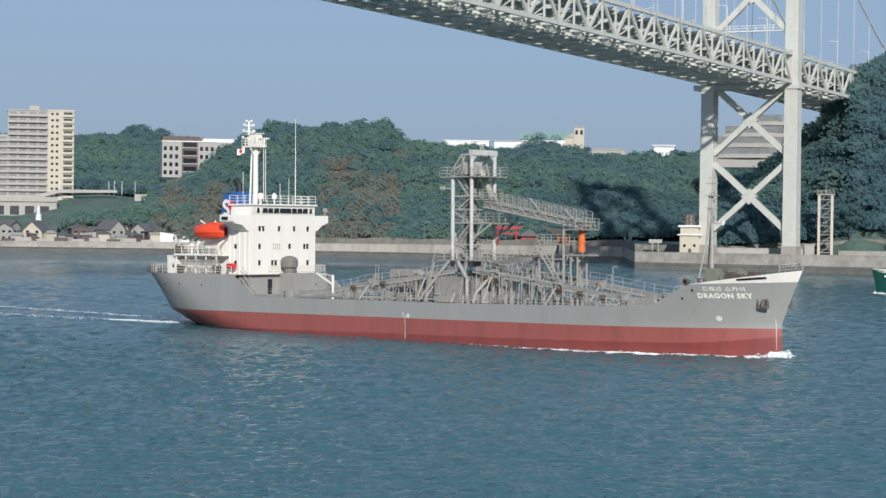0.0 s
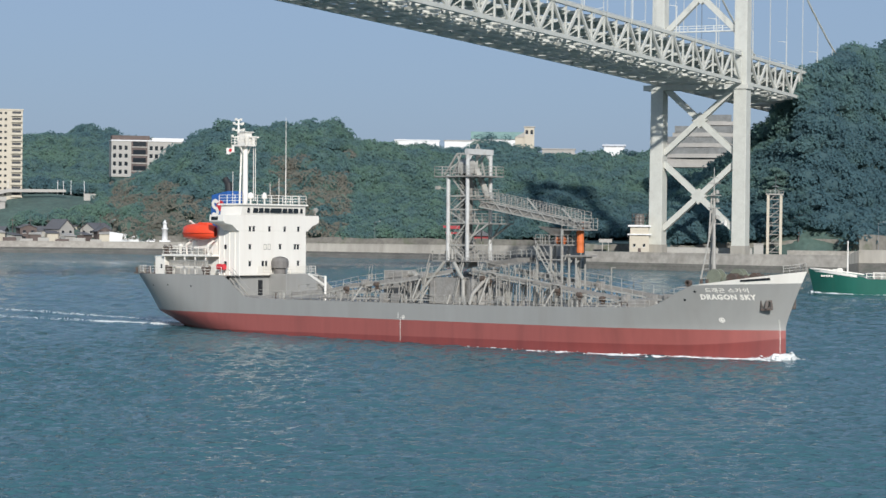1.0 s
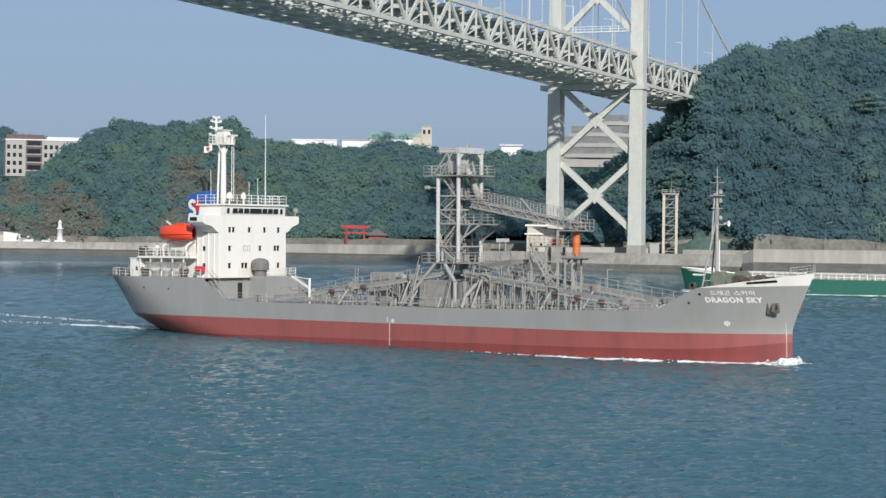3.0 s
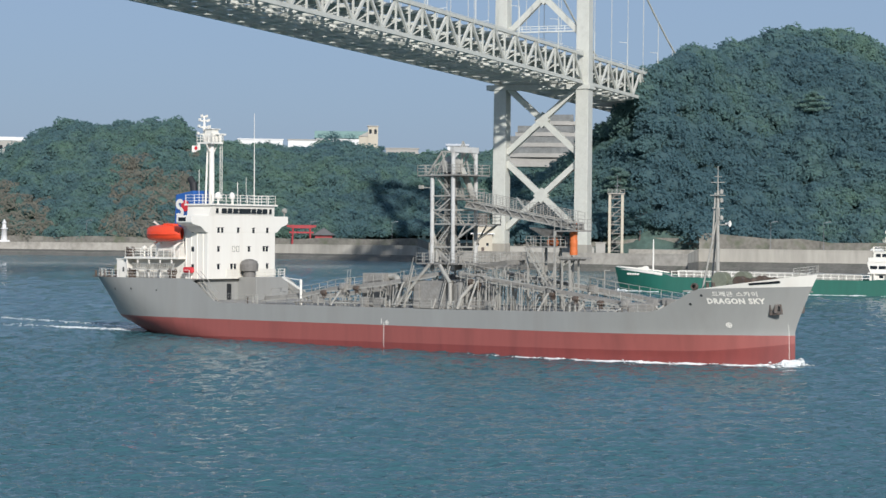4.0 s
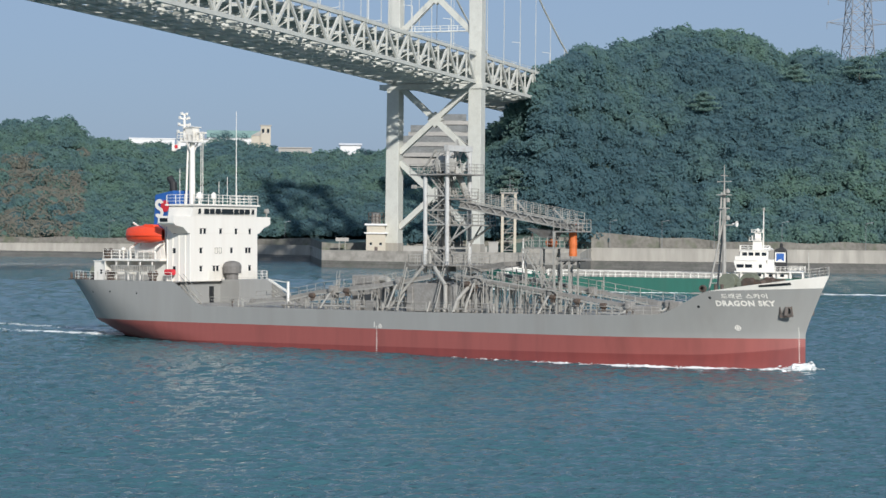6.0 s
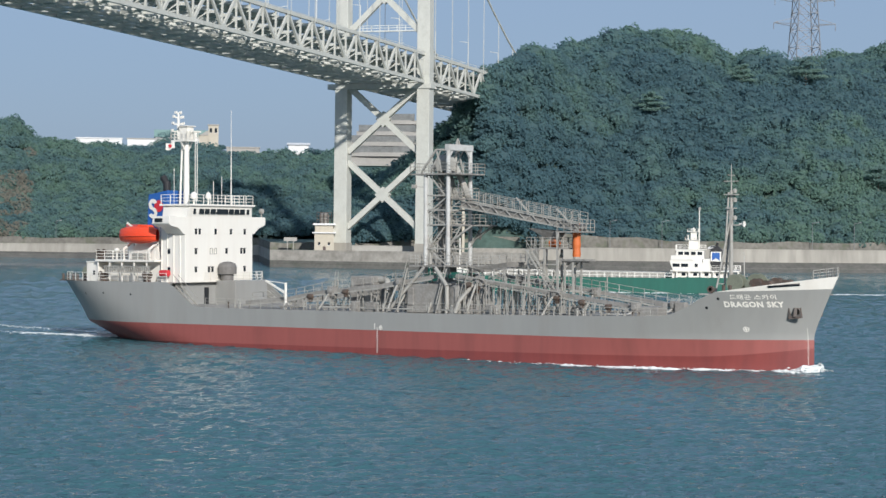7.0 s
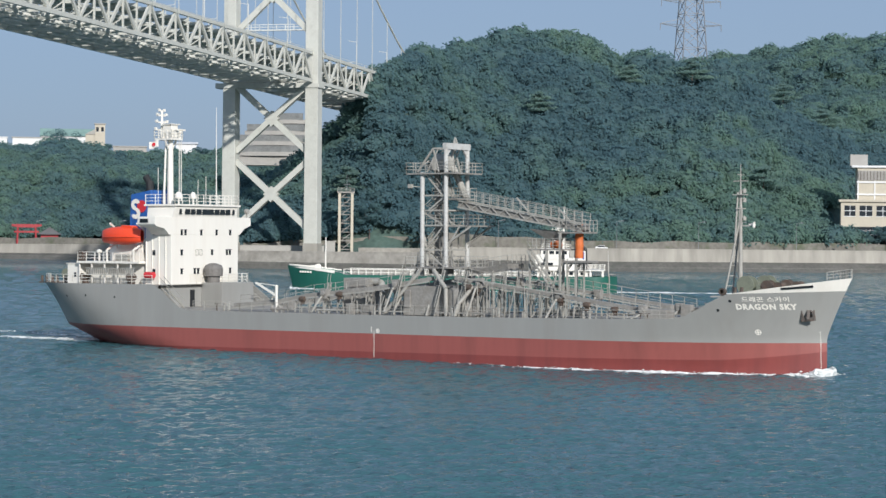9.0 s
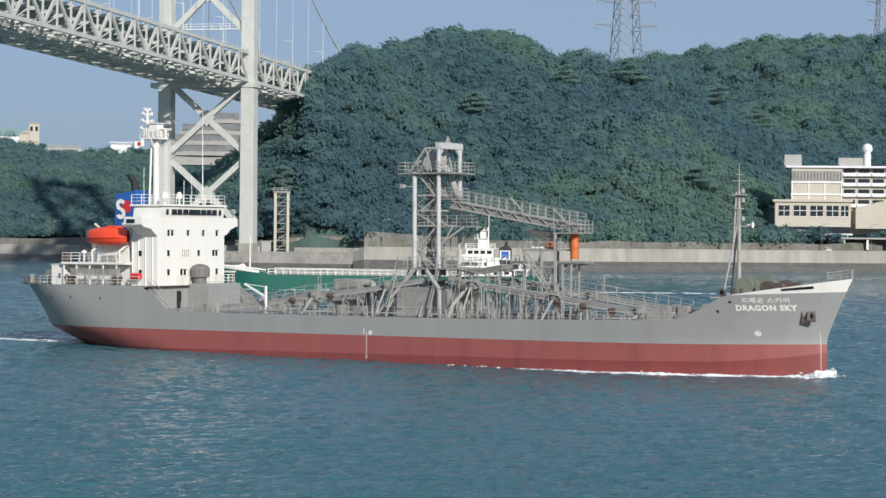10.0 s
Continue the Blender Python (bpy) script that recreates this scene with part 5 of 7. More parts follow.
    part("exhaust_pipe", Geo().bar((-38.2, 0, 18.2), (-38.3, 0, 19.3), 0.95, None, 12).bar((-38.3, 0, 19.1), (-38.9, 0, 19.9), 0.85, None, 12), BLACK, fu)
    e = [[(-39.0 + 0.72 * math.cos(a) * s + o, -1.66, z + 0.68 * math.sin(a) * s) for a in [math.radians(d) for d in arc] for s in (1.0, 0.28)] for o, z, arc in ((0, 16.55, range(20, 271, 25)), (0, 15.55, range(-160, 91, 25)))]
    for pts in e:
        g = Geo()
        out, inn = pts[0::2], pts[1::2]
        g.ring([[(p[0], p[1] - 0.02, p[2]) for p in out], [(p[0], p[1] - 0.02, p[2]) for p in inn]], closed=False)
        part("emblem", g, WHITE, fu)
    part("emblem_spot", Geo().lathe((-38.1, -1.62, 16.35), [(0.72, -0.02), (0.01, -0.03)], 16, "y"), RED, fu)
    part("casing", Geo().box((-41.5, -3.4, 7.3), (A, 3.4, 12.6)), WHITE, dh, bevel=0.05)
    # boat deck aft
    part("boat_deck", Geo().box((-43.2, -7.2, 9.7), (A, 7.2, 9.95)), WHITE, dh)
    for u in (-42.9, -41, -39, -37, -35):
        for v in (-7, 7):
            part("stanchion", Geo().bar((u, v, 7.3), (u, v, 9.75), 0.14), WHITE, dh)
    part("boat_deck_rail", Geo().rail([(A, -7.1, 9.95), (-43.1, -7.1, 9.95), (-43.1, 7.1, 9.95)], 1.05, 3, 1.4, 0.06), WHITE, dh)
    part("store_room", Geo().box((-42.4, -5.6, 7.3), (-34, 5.6, 9.7)), WHITE, dh)
    part("louvre", Geo().box((-39.5, -5.7, 8.5), (-37.2, -5.55, 9.2)), DECK_GREY, dh)
    thing_part_boat(sh)
    part("aft_store", Geo().box((-45.2, -6.6, 7.3), (-43.3, -3.6, 9.6)).box((-45.3, -6.7, 9.6), (-43.2, -3.5, 9.7)), WHITE, dh, bevel=0.04)
    part("window", Geo().box((-44.1, -6.66, 8.1), (-43.8, -6.58, 8.6)), GLASS_DARK, dh)
    gw = part("gangway", Geo().box((-41.6, -7.45, 8.35), (-34.2, -7.3, 8.45)).box((-41.6, -7.45, 9.1), (-34.2, -7.3, 9.2)), PALE_STEEL, sh, "stowed grey aluminium gangway")
    for k in range(24):
        part("tread", Geo().box((-41.5 + 0.31 * k, -7.42, 8.42), (-41.38 + 0.31 * k, -7.33, 9.12)), PALE_STEEL, gw)
    for u, v, z in ((-43.0, -6.4, 9.95), (-42.4, -6.6, 7.3), (-34.9, -7.0, 7.3)):
        wn_ = part("boat_winch", Geo().box((u - 0.35, v - 0.3, z), (u + 0.35, v + 0.3, z + 0.75)), RUST, sh, "rust-brown winch on a low bed", bevel=0.06)
        part("drum", Geo().lathe((u, v - 0.5, z + 0.85), [(0.02, 0), (0.4, 0), (0.4, 0.08), (0.22, 0.1), (0.22, 0.85), (0.4, 0.88), (0.4, 1.0), (0.02, 1.0)], 12, "y"), RUST, wn_)
    part("boat_cradle", Geo().prism([(-39.2, 9.95), (-34.0, 9.95), (-34.6, 11.4), (-35.6, 11.9), (-37.6, 11.9), (-38.6, 11.4)], "y", -5.6, -5.35), WHITE, sh, "white steel lifeboat cradle")
    part("locker", Geo().box((-37.4, -7.0, 9.95), (-35.6, -6.3, 10.75)), PALE_STEEL, sh, bevel=0.05)
    part("vent_head", Geo().lathe((-40.2, -6.6, 9.95), [(0.12, 0), (0.12, 0.9), (0.32, 1.0), (0.32, 1.25), (0.02, 1.4)], 10), WHITE, sh)
    for u in (-47.5, -49.5, -51.2):
        part("bollard", Geo().bar((u, -4.6, 7.3), (u, -4.6, 8.15), 0.36, None, 8).bar((u + 0.75, -4.6, 7.3), (u + 0.75, -4.6, 8.15), 0.36, None, 8).box((u - 0.3, -4.9, 7.28), (u + 1.05, -4.3, 7.42)), RUST, sh)
    wn_ = part("mooring_winch", Geo().box((-49.6, -1.2, 7.3), (-48.2, 1.2, 8.3)), GREEN_MACH, sh, "green mooring winch on the poop", bevel=0.06)
    part("drum", Geo().lathe((-48.9, -3.0, 8.3), [(0.02, 0), (0.7, 0), (0.7, 0.12), (0.4, 0.15), (0.4, 1.5), (0.7, 1.55), (0.7, 1.7), (0.02, 1.7)], 14, "y"), GREEN_MACH, wn_)
    for u in (-38.7, -34.6):
        part("davit", Geo().path([(u, -6.9, 9.95), (u, -7.0, 11.2), (u, -5.4, 12.0), (u, -5.2, 13.6), (u, -6.4, 14.3)], 0.28, 6).bar((u, -5.3, 9.95), (u, -5.3, 13.0), 0.24), WHITE, sh)
    part("life_raft", Geo().bar((-33.0, -6.7, 8.4), (-31.8, -6.7, 8.4), 0.75, None, 12), RED, sh, "red liferaft canister")
    # rails
    rail = lambda u0, u1, z, s, n: [(u0 + (u1 - u0) * k / n, s * (half(u0 + (u1 - u0) * k / n, z) - 0.15), z) for k in range(n + 1)]
    for s in (-1, 1):
        part("poop_rail", Geo().rail(rail(-51.9, -30.5, 7.35, s, 14), 1.05, 3, 1.6, 0.06), WHITE, sh)
        part("deck_rail", Geo().rail(rail(-24.5, 35, 4.62, s, 18), 1.05, 3, 1.5, 0.05), PALE_STEEL, sh)
        part("forecastle_rail", Geo().rail([(u, v, sheer(u)) for u, v, z in rail(48.0, 49.8, 8.4, s, 4)], 0.85, 3, 0.8, 0.06), PALE_STEEL, sh)
    build_bow(sh)
    build_deck_gear(sh)
    build_writing(sh)
    return sh


def thing_part_boat(sh):
    rows = []
    for k in range(15):
        t = k / 14
        u = -39.6 + 5.9 * t
        w = max(0.06, math.sin(math.pi * min(1, max(0, t * 0.96 + 0.02))) ** 0.5)
        row = []
        for j in range(16):
            a = 2 * math.pi * j / 16
            y, z = math.cos(a), math.sin(a)
            zz = z * (1.15 if z > 0 else 0.95) * (0.55 + 0.45 * w)
            row.append((u, -6.5 + 1.25 * w * math.copysign(abs(y) ** 0.8, y), 12.8 + zz))
        rows.append(row)
    g = Geo().ring(rows)
    lb = part("lifeboat", g, RED_ORANGE, sh, "bright orange-red enclosed lifeboat", True)
    part("cockpit", Geo().prism([(-36.9, 13.7), (-36.4, 14.1), (-34.9, 14.05), (-34.4, 13.4)], "y", -7.0, -6.0), RED_ORANGE, lb, bevel=0.08)
    part("fender", Geo().path([(-39.5 + 0.42 * k, -6.5 - 1.32 * max(0.06, math.sin(math.pi * (k / 14 * 0.96 + 0.02)) ** 0.5), 12.75) for k in range(15)], 0.14, 6), RED_ORANGE, lb)
    return lb


def build_bow(sh):
    part("anchor", anchor_geo(-1), ANCHOR_IRON, sh, "rust-brown stockless anchor in its hawse", bevel=0.08)
    part("anchor", anchor_geo(1), ANCHOR_IRON, sh, "rust-brown stockless anchor in its hawse", bevel=0.08)
    for s in (-1, 1):
        part("mooring_slot", Geo().ring([[(u, s * (half(u, z) + 0.10), z) for u, z in pts] for pts in [[(44.6 + 0.35 * k, 7.98 + 0.035 * k) for k in range(8)], [(44.6 + 0.35 * k, 7.78 + 0.03 * k) for k in range(8)]]], closed=False), DARK, sh)
    fm = part("foremast", Geo().bar((38.2, -0.0, 7.2), (38.2, 0, 17.4), 0.46, None, 8, 0.6).bar((38.2, 0, 17.3), (38.2, 0, 20.0), 0.16, None, 6, 0.4).bar((37.7, -0.25, 12.0), (37.95, -0.1, 17.2), 0.2, None, 6).bar((36.9, -0.9, 7.0), (38.1, 0, 14.5), 0.2, None, 6).bar((36.9, 0.9, 7.0), (38.1, 0, 14.5), 0.2, None, 6), PALE_STEEL, sh, "grey tripod foremast with lamps")
    for z in range(8, 15):
        w = 0.9 * (14.5 - z) / 7.5
        u = 36.9 + 1.2 * (z - 7) / 7.5
        part("rung", Geo().bar((u, -w, z), (u, w, z), 0.08), PALE_STEEL, fm)
    part("yard", Geo().bar((38.2, -1.1, 15.6), (38.2, 1.1, 15.6), 0.1).bar((38.2, 0, 15.6), (38.2, 0, 13.9), 0.3).bar((38.2, 0, 13.9), (39.2, 0, 13.9), 0.12), PALE_STEEL, fm)
    part("cross_tree", Geo().box((37.6, -0.5, 16.9), (38.8, 0.5, 17.0)), PALE_STEEL, fm)
    part("aerial_arm", Geo().bar((37.4, 0, 18.3), (39.0, 0, 18.3), 0.09), PALE_STEEL, fm)
    part("aerial_arm", Geo().bar((38.2, -0.7, 18.9), (38.2, 0.7, 18.9), 0.07), PALE_STEEL, fm)
    for z in (17.1, 16.2, 14.4):
        part("lamp", Geo().lathe((38.55, 0.1, z), [(0.01, 0), (0.2, 0.02), (0.22, 0.35), (0.01, 0.5)], 10), PALE_STEEL, fm)
    part("horn", Geo().lathe((39.1, 0, 14.0), [(0.08, 0), (0.12, 0.3), (0.32, 0.55), (0.01, 0.5)], 12, "x"), WHITE, fm)
    for v in (-2.2, 2.2):
        wd = part("windlass", Geo().lathe((40.0, v - 0.55, 8.15), [(0.02, 0), (0.9, 0.0), (0.9, 0.12), (0.5, 0.14), (0.5, 0.95), (0.9, 0.97), (0.9, 1.1), (0.02, 1.1)], 20, "y"), GREEN_MACH, sh, "green anchor windlass drum")
        part("gearbox", Geo().box((39.6, v + 0.6, 7.2), (40.8, v + 1.2, 8.5)).box((41.1, v - 0.5, 7.2), (41.8, v + 0.5, 8.2)), GREEN_MACH, wd, bevel=0.05)
        part("drum", Geo().lathe((42.2, v - 0.5, 8.0), [(0.02, 0), (0.65, 0.0), (0.65, 0.1), (0.5, 0.12), (0.5, 0.9), (0.65, 0.92), (0.65, 1.0), (0.02, 1.0)], 16, "y"), RUST, wd, "rust-brown rope drum")
        part("warping_head", Geo().lathe((43.4, v - 0.6, 8.0), [(0.02, 0), (0.5, 0.0), (0.3, 0.3), (0.3, 0.8), (0.5, 1.1), (0.02, 1.1)], 14, "y").box((43.2, v - 0.3, 7.2), (43.6, v + 0.3, 8.0)), RUST, wd)
    part("fairlead", Geo().lathe((39.6, -half(39.6, 7.4) + 0.25, 7.6), [(0.18, -0.2), (0.34, -0.22), (0.38, 0.0), (0.34, 0.22), (0.18, 0.2)], 14, "y"), RUST, sh)
    part("fairlead", Geo().lathe((39.6, half(39.6, 7.4) - 0.25, 7.6), [(0.18, -0.2), (0.34, -0.22), (0.38, 0.0), (0.34, 0.22), (0.18, 0.2)], 14, "y"), RUST, sh)
    for u, v in ((44.6, -2.6), (44.6, 2.6), (40, -5), (40, 5), (46.5, -1.2), (46.5, 1.2)):
        part("bollard", Geo().bar((u, v, 7.2), (u, v, 8.0), 0.35, None, 8).bar((u + 0.7, v, 7.2), (u + 0.7, v, 8.0), 0.35, None, 8).box((u - 0.3, v - 0.25, 7.15), (u + 1.0, v + 0.25, 7.3)), RUST, sh)


def anchor_geo(s):
    u, z = 46.1, 5.3
    y = s * (half(u, z))
    g = Geo()
    g.lathe((u, y - s * 0.1, z + 0.15), [(0.5, -0.25), (0.62, 0.0), (0.5, 0.3)], 14, "y")
    g.bar((u, y + s * 0.2, z + 0.6), (u + 0.15, y + s * 0.75, z - 0.5), 0.4)
    g.bar((u - 0.85, y + s * 0.45, z - 0.55), (u + 1.0, y + s * 0.45, z - 0.35), 0.45)
    g.bar((u - 0.7, y + s * 0.5, z - 0.5), (u - 0.75, y + s * 0.7, z + 0.65), 0.4, 0.25, 4, 0.4)
    g.bar((u + 0.9, y + s * 0.5, z - 0.4), (u + 0.95, y + s * 0.7, z + 0.75), 0.4, 0.25, 4, 0.4)
    g.v = [(u + 0.2 + (a - u) * 0.74, y + (b - y) * 0.8, z + (c - z) * 0.78) for a, b, c in g.v]
    return g


def conveyor(sh, pts, v, w=0.62):
    """An inclined covered conveyor on trestles, with a walkway rail and discharge chutes."""
    g = Geo()
    for a, b in zip(pts, pts[1:]):
        a3, b3 = Vector((a[0], v, a[1])), Vector((b[0], v, b[1]))
        g.bar(a3, b3, w, 0.4)
    cv = part("conveyor", g, DECK_GREY, sh, "grey inclined pipe conveyor along the deck")
    g = Geo()
    for a, b in zip(pts, pts[1:]):
        g.rail([(a[0], v + 0.9, a[1] + 0.1), (b[0], v + 0.9, b[1] + 0.1)], 1.0, 2, 1.5, 0.06)
        g.bar((a[0], v - 0.72, a[1] - 0.3), (b[0], v - 0.72, b[1] - 0.3), 0.16)
    part("walkway_rail", g, PALE_STEEL, cv)
    u = min(p[0] for p in pts) + 1.2
    k = 0
    while u < max(p[0] for p in pts) - 0.5:
        z = float(np.interp(u, [p[0] for p in pts], [p[1] for p in pts]))
        if z > 5.6:
            part("trestle", Geo().bar((u, v - 0.6, 4.5), (u, v - 0.4, z - 0.2), 0.10).bar((u, v + 0.6, 4.5), (u, v + 0.4, z - 0.2), 0.10).bar((u, v - 0.6, 5.0), (u, v + 0.5, z - 0.4), 0.06), PALE_STEEL, cv)
        if k % 5 == 1 and z > 5.5:
            part("chute", Geo().path([(u + 0.3, v - 0.6, z + 0.1), (u + 0.1, v - 1.2, z - 0.5), (u - 0.6, v - 1.9, 4.6)], 0.24, 8), PALE_STEEL, cv)
            part("gate_valve", Geo().box((u - 0.1, v - 1.0, z - 0.55), (u + 0.7, v - 0.3, z + 0.5)).lathe((u + 0.3, v - 1.1, z), [(0.02, -0.1), (0.3, -0.08), (0.3, 0.1), (0.02, 0.12)], 10, "y"), DECK_GREY, cv, bevel=0.04)
        k += 1
        u += 1.9
    return cv


def ladder_stair(g, a, b, w=0.7, step=0.35):
    a, b = Vector(a), Vector(b)
    s = Vector((0, 0, 1)).cross(b - a).normalized() * (w / 2)
    g.bar(a + s, b + s, 0.09, 0.16).bar(a - s, b - s, 0.09, 0.16)
    n = max(2, int(abs(b.z - a.z) / step))
    for k in range(1, n):
        p = a.lerp(b, k / n)
        g.bar(p - s, p + s, 0.07)
    up = Vector((0, 0, 0.95))
    g.bar(a + s + up, b + s + up, 0.05).bar(a - s + up, b - s + up, 0.05)
    return g


def build_deck_gear(sh):
    rng = random.Random(5)
    # elevator tower
    A0, A1, V = 1.95, 4.95, 2.1
    tw = part("elevator_tower", Geo().box((2.5, -0.6, 8.8), (3.0, -0.1, 21.0)).box((3.5, -0.6, 8.8), (4.0, -0.1, 21.0)).box((2.2, -1.2, 8.8), (4.2, 0.6, 10.4)), DECK_GREY, sh, "tall grey cement elevator tower with platforms")
    for u, v, top in ((A0, -V, 19.7), (A1, -V, 22.7), (A0, V, 19.7), (A1, V, 22.7)):
        part("post", Geo().bar((u, v, 8.6), (u, v, top), 0.48, None, 12), POST_PAINT, tw)
    part("head_beam", Geo().box((A1 - 0.25, -V - 0.25, 22.1), (A1 + 0.25, V + 0.25, 22.75)).prism([(-V + 0.1, 22.1), (-V + 0.9, 22.1), (-V + 0.1, 21.2)], "x", A1 - 0.1, A1 + 0.1).prism([(V - 0.1, 22.1), (V - 0.9, 22.1), (V - 0.1, 21.2)], "x", A1 - 0.1, A1 + 0.1), POST_PAINT, tw)
    part("sheave", Geo().bar((A1, -0.6, 22.7), (A1, -0.3, 23.4), 0.14).bar((A1, 0.1, 22.7), (A1, -0.3, 23.4), 0.14), PALE_STEEL, tw)
    for v in (-V, V):
        part("back_frame", Geo().bar((A0 - 0.6, v, 19.7), (A1 - 1.6, v, 22.2), 0.18).bar((A1 - 1.6, v, 22.2), (A1, v, 22.2), 0.16).bar((A1 - 1.6, v, 22.2), (A1 - 0.9, v, 19.7), 0.14).bar((A0 + 0.6, v, 19.7), (A1 - 1.0, v, 22.1), 0.12), PALE_STEEL, tw)
    part("back_frame", Geo().bar((A1 - 1.6, -V, 22.2), (A1 - 1.6, V, 22.2), 0.16).bar((A0 - 0.4, -V, 20.2), (A1 - 1.6, 0.3, 22.2), 0.1), PALE_STEEL, tw)
    part("drive_head", Geo().ring([[(2.2, -1.1, 19.9), (4.1, -1.1, 19.9), (4.1, 0.7, 19.9), (2.2, 0.7, 19.9)], [(2.2, -1.1, 21.0), (4.1, -1.1, 21.0), (4.1, 0.7, 21.0), (2.2, 0.7, 21.0)], [(2.8, -0.7, 21.6), (3.8, -0.7, 21.6), (3.8, 0.3, 21.6), (2.8, 0.3, 21.6)]]).box((2.8, -0.7, 21.55), (3.8, 0.3, 21.65)), PALE_STEEL, tw)
    part("head_chute", Geo().path([(4.0, 0.6, 20.4), (4.8, 1.2, 18.2), (5.6, 0.8, 16.9)], 0.75, 8), PALE_STEEL, tw)
    for z, u0, u1, v0, v1 in ((19.6, 0.2, 6.4, -2.6, 2.8), (16.9, 2.6, 5.8, -1.2, 2.6), (14.0, 2.4, 8.3, -2.0, 2.4), (9.6, 0.8, 6.8, -3.6, 3.4)):
        pf = part("platform", Geo().box((u0, v0, z - 0.16), (u1, v1, z)), DECK_GREY, tw)
        part("guard_rail", Geo().rail([(u0, v0, z), (u1, v0, z), (u1, v1, z), (u0, v1, z), (u0, v0, z)], 1.1, 3, 1.2, 0.06), PALE_STEEL, pf)
    for z in (11.4, 14.0, 15.6, 17.2):
        for u in (A0, A1):
            part("cross_tie", Geo().bar((u, -V, z), (u, V, z), 0.16), PALE_STEEL, tw)
        for v in (-V, V):
            part("cross_tie", Geo().bar((A0, v, z), (A1, v, z), 0.16), PALE_STEEL, tw)
    for k, (z0, z1) in enumerate(((9.6, 11.4), (11.4, 14.0), (14.0, 15.3), (15.3, 17.0), (17.0, 19.6))):
        a, b = (2.2, 4.6) if k % 2 else (4.6, 2.2)
        part("stair", ladder_stair(Geo(), (a, -1.6, z0), (b, -1.6, z1)), PALE_STEEL, tw)
        part("stair", ladder_stair(Geo(), (a * 0.5 + 1.5, 1.2, z0), (a * 0.5 + 0.6, 1.2, z1), 0.5), PALE_STEEL, tw)
    for v in (-2.0, 2.0):
        part("knee_brace", Geo().bar((A1, v, 12.0), (8.0, v, 13.85), 0.2), PALE_STEEL, tw)
        part("knee_brace", Geo().bar((A1, v, 11.4), (6.6, v, 13.85), 0.14), PALE_STEEL, tw)
    for u, v in ((0.6, -3.8), (4.6, -3.8), (0.6, 3.8), (4.6, 3.8)):
        part("splayed_leg", Geo().bar((u * 1.1 - 0.6, v * 1.35, 4.5), (u * 0.7 + 1.2, v * 0.65, 9.5), 0.2, None, 8), PALE_STEEL, tw)
    for k in range(6):
        u, v, z = rng.uniform(2, 5), rng.uniform(-1.8, 1.8), rng.choice([9.7, 11.5, 14.1, 15.4, 17.1, 19.7])
        part("pipe_run", Geo().path([(u, v, z), (u, v, z + rng.uniform(1.5, 3)), (u + rng.uniform(-0.8, 0.8), v, z + 3.2)], rng.uniform(0.12, 0.3), 8), rng.choice([PALE_STEEL, DECK_GREY]), tw)
    part("floodlight", Geo().box((0.6, -2.9, 18.0), (1.0, -2.4, 18.4)).bar((1.95, -2.1, 18.1), (0.8, -2.6, 18.2), 0.08), PALE_STEEL, tw)

    # high conveyor gallery to the loading spout
    P0, P1 = Vector((5.4, 0.4, 16.3)), Vector((20.6, 0.4, 13.7))
    d = P1 - P0
    ga = part("gallery", Geo().bar(P0, P1, 1.5, 0.5), DECK_GREY, sh, "grey sloping conveyor gallery with handrails and an orange spout")
    for v in (-0.9, 0.9):
        g = Geo().bar(P0 + Vector((0, v, 0.35)), P1 + Vector((0, v, 0.35)), 0.13).bar(P0 + Vector((0, v, -0.35)), P1 + Vector((0, v, -0.35)), 0.16)
        n = 18
        for k in range(n):
            a, b = P0 + d * (k / n), P0 + d * ((k + 1) / n)
            g.bar(a + Vector((0, v, 0.35 if k % 2 else -0.35)), b + Vector((0, v, -0.35 if k % 2 else 0.35)), 0.09)
        part("side_frame", g, PALE_STEEL, ga)
        part("guard_rail", Geo().rail([P0 + d * 0.08 + Vector((0, v, 0.4)), P1 + Vector((0, v, 0.4))], 1.15, 3, 0.95, 0.06), PALE_STEEL, ga)
    part("boom", Geo().bar((13.0, -0.9, 16.9), (14.5, -0.9, 15.4), 0.13), PALE_STEEL, ga)
    part("boom", Geo().bar((18.2, -0.9, 15.6), (19.5, -0.9, 14.4), 0.13), PALE_STEEL, ga)
    hp = part("spout_platform", Geo().box((18.2, -1.3, 13.15), (21.0, 2.0, 13.3)), DECK_GREY, ga)
    part("guard_rail", Geo().rail([(18.4, -1.3, 13.3), (21.0, -1.3, 13.3), (21.0, 2.0, 13.3)], 1.2, 3, 0.8, 0.06), PALE_STEEL, hp)
    part("spout", Geo().lathe((19.9, 0.2, 10.6), [(0.42, 0.0), (0.44, 0.3), (0.40, 0.9), (0.44, 1.3), (0.40, 1.9), (0.44, 2.4), (0.42, 3.0), (0.36, 3.5), (0.02, 3.5)], 14), ORANGE, ga, "orange fabric loading spout")
    part("hopper", Geo().ring([[(14.6, -0.9, 13.6), (18.0, -0.9, 13.3), (18.0, 1.3, 13.3), (14.6, 1.3, 13.6)], [(16.2, -0.3, 12.6), (17.6, -0.3, 12.4), (17.6, 0.7, 12.4), (16.2, 0.7, 12.6)]]), DECK_GREY, ga)
    # spout tower
    st = part("spout_tower", Geo().box((14.8, -1.6, 11.4), (18.8, 2.0, 11.55)), DECK_GREY, sh, "grey steel trestle under the loading spout")
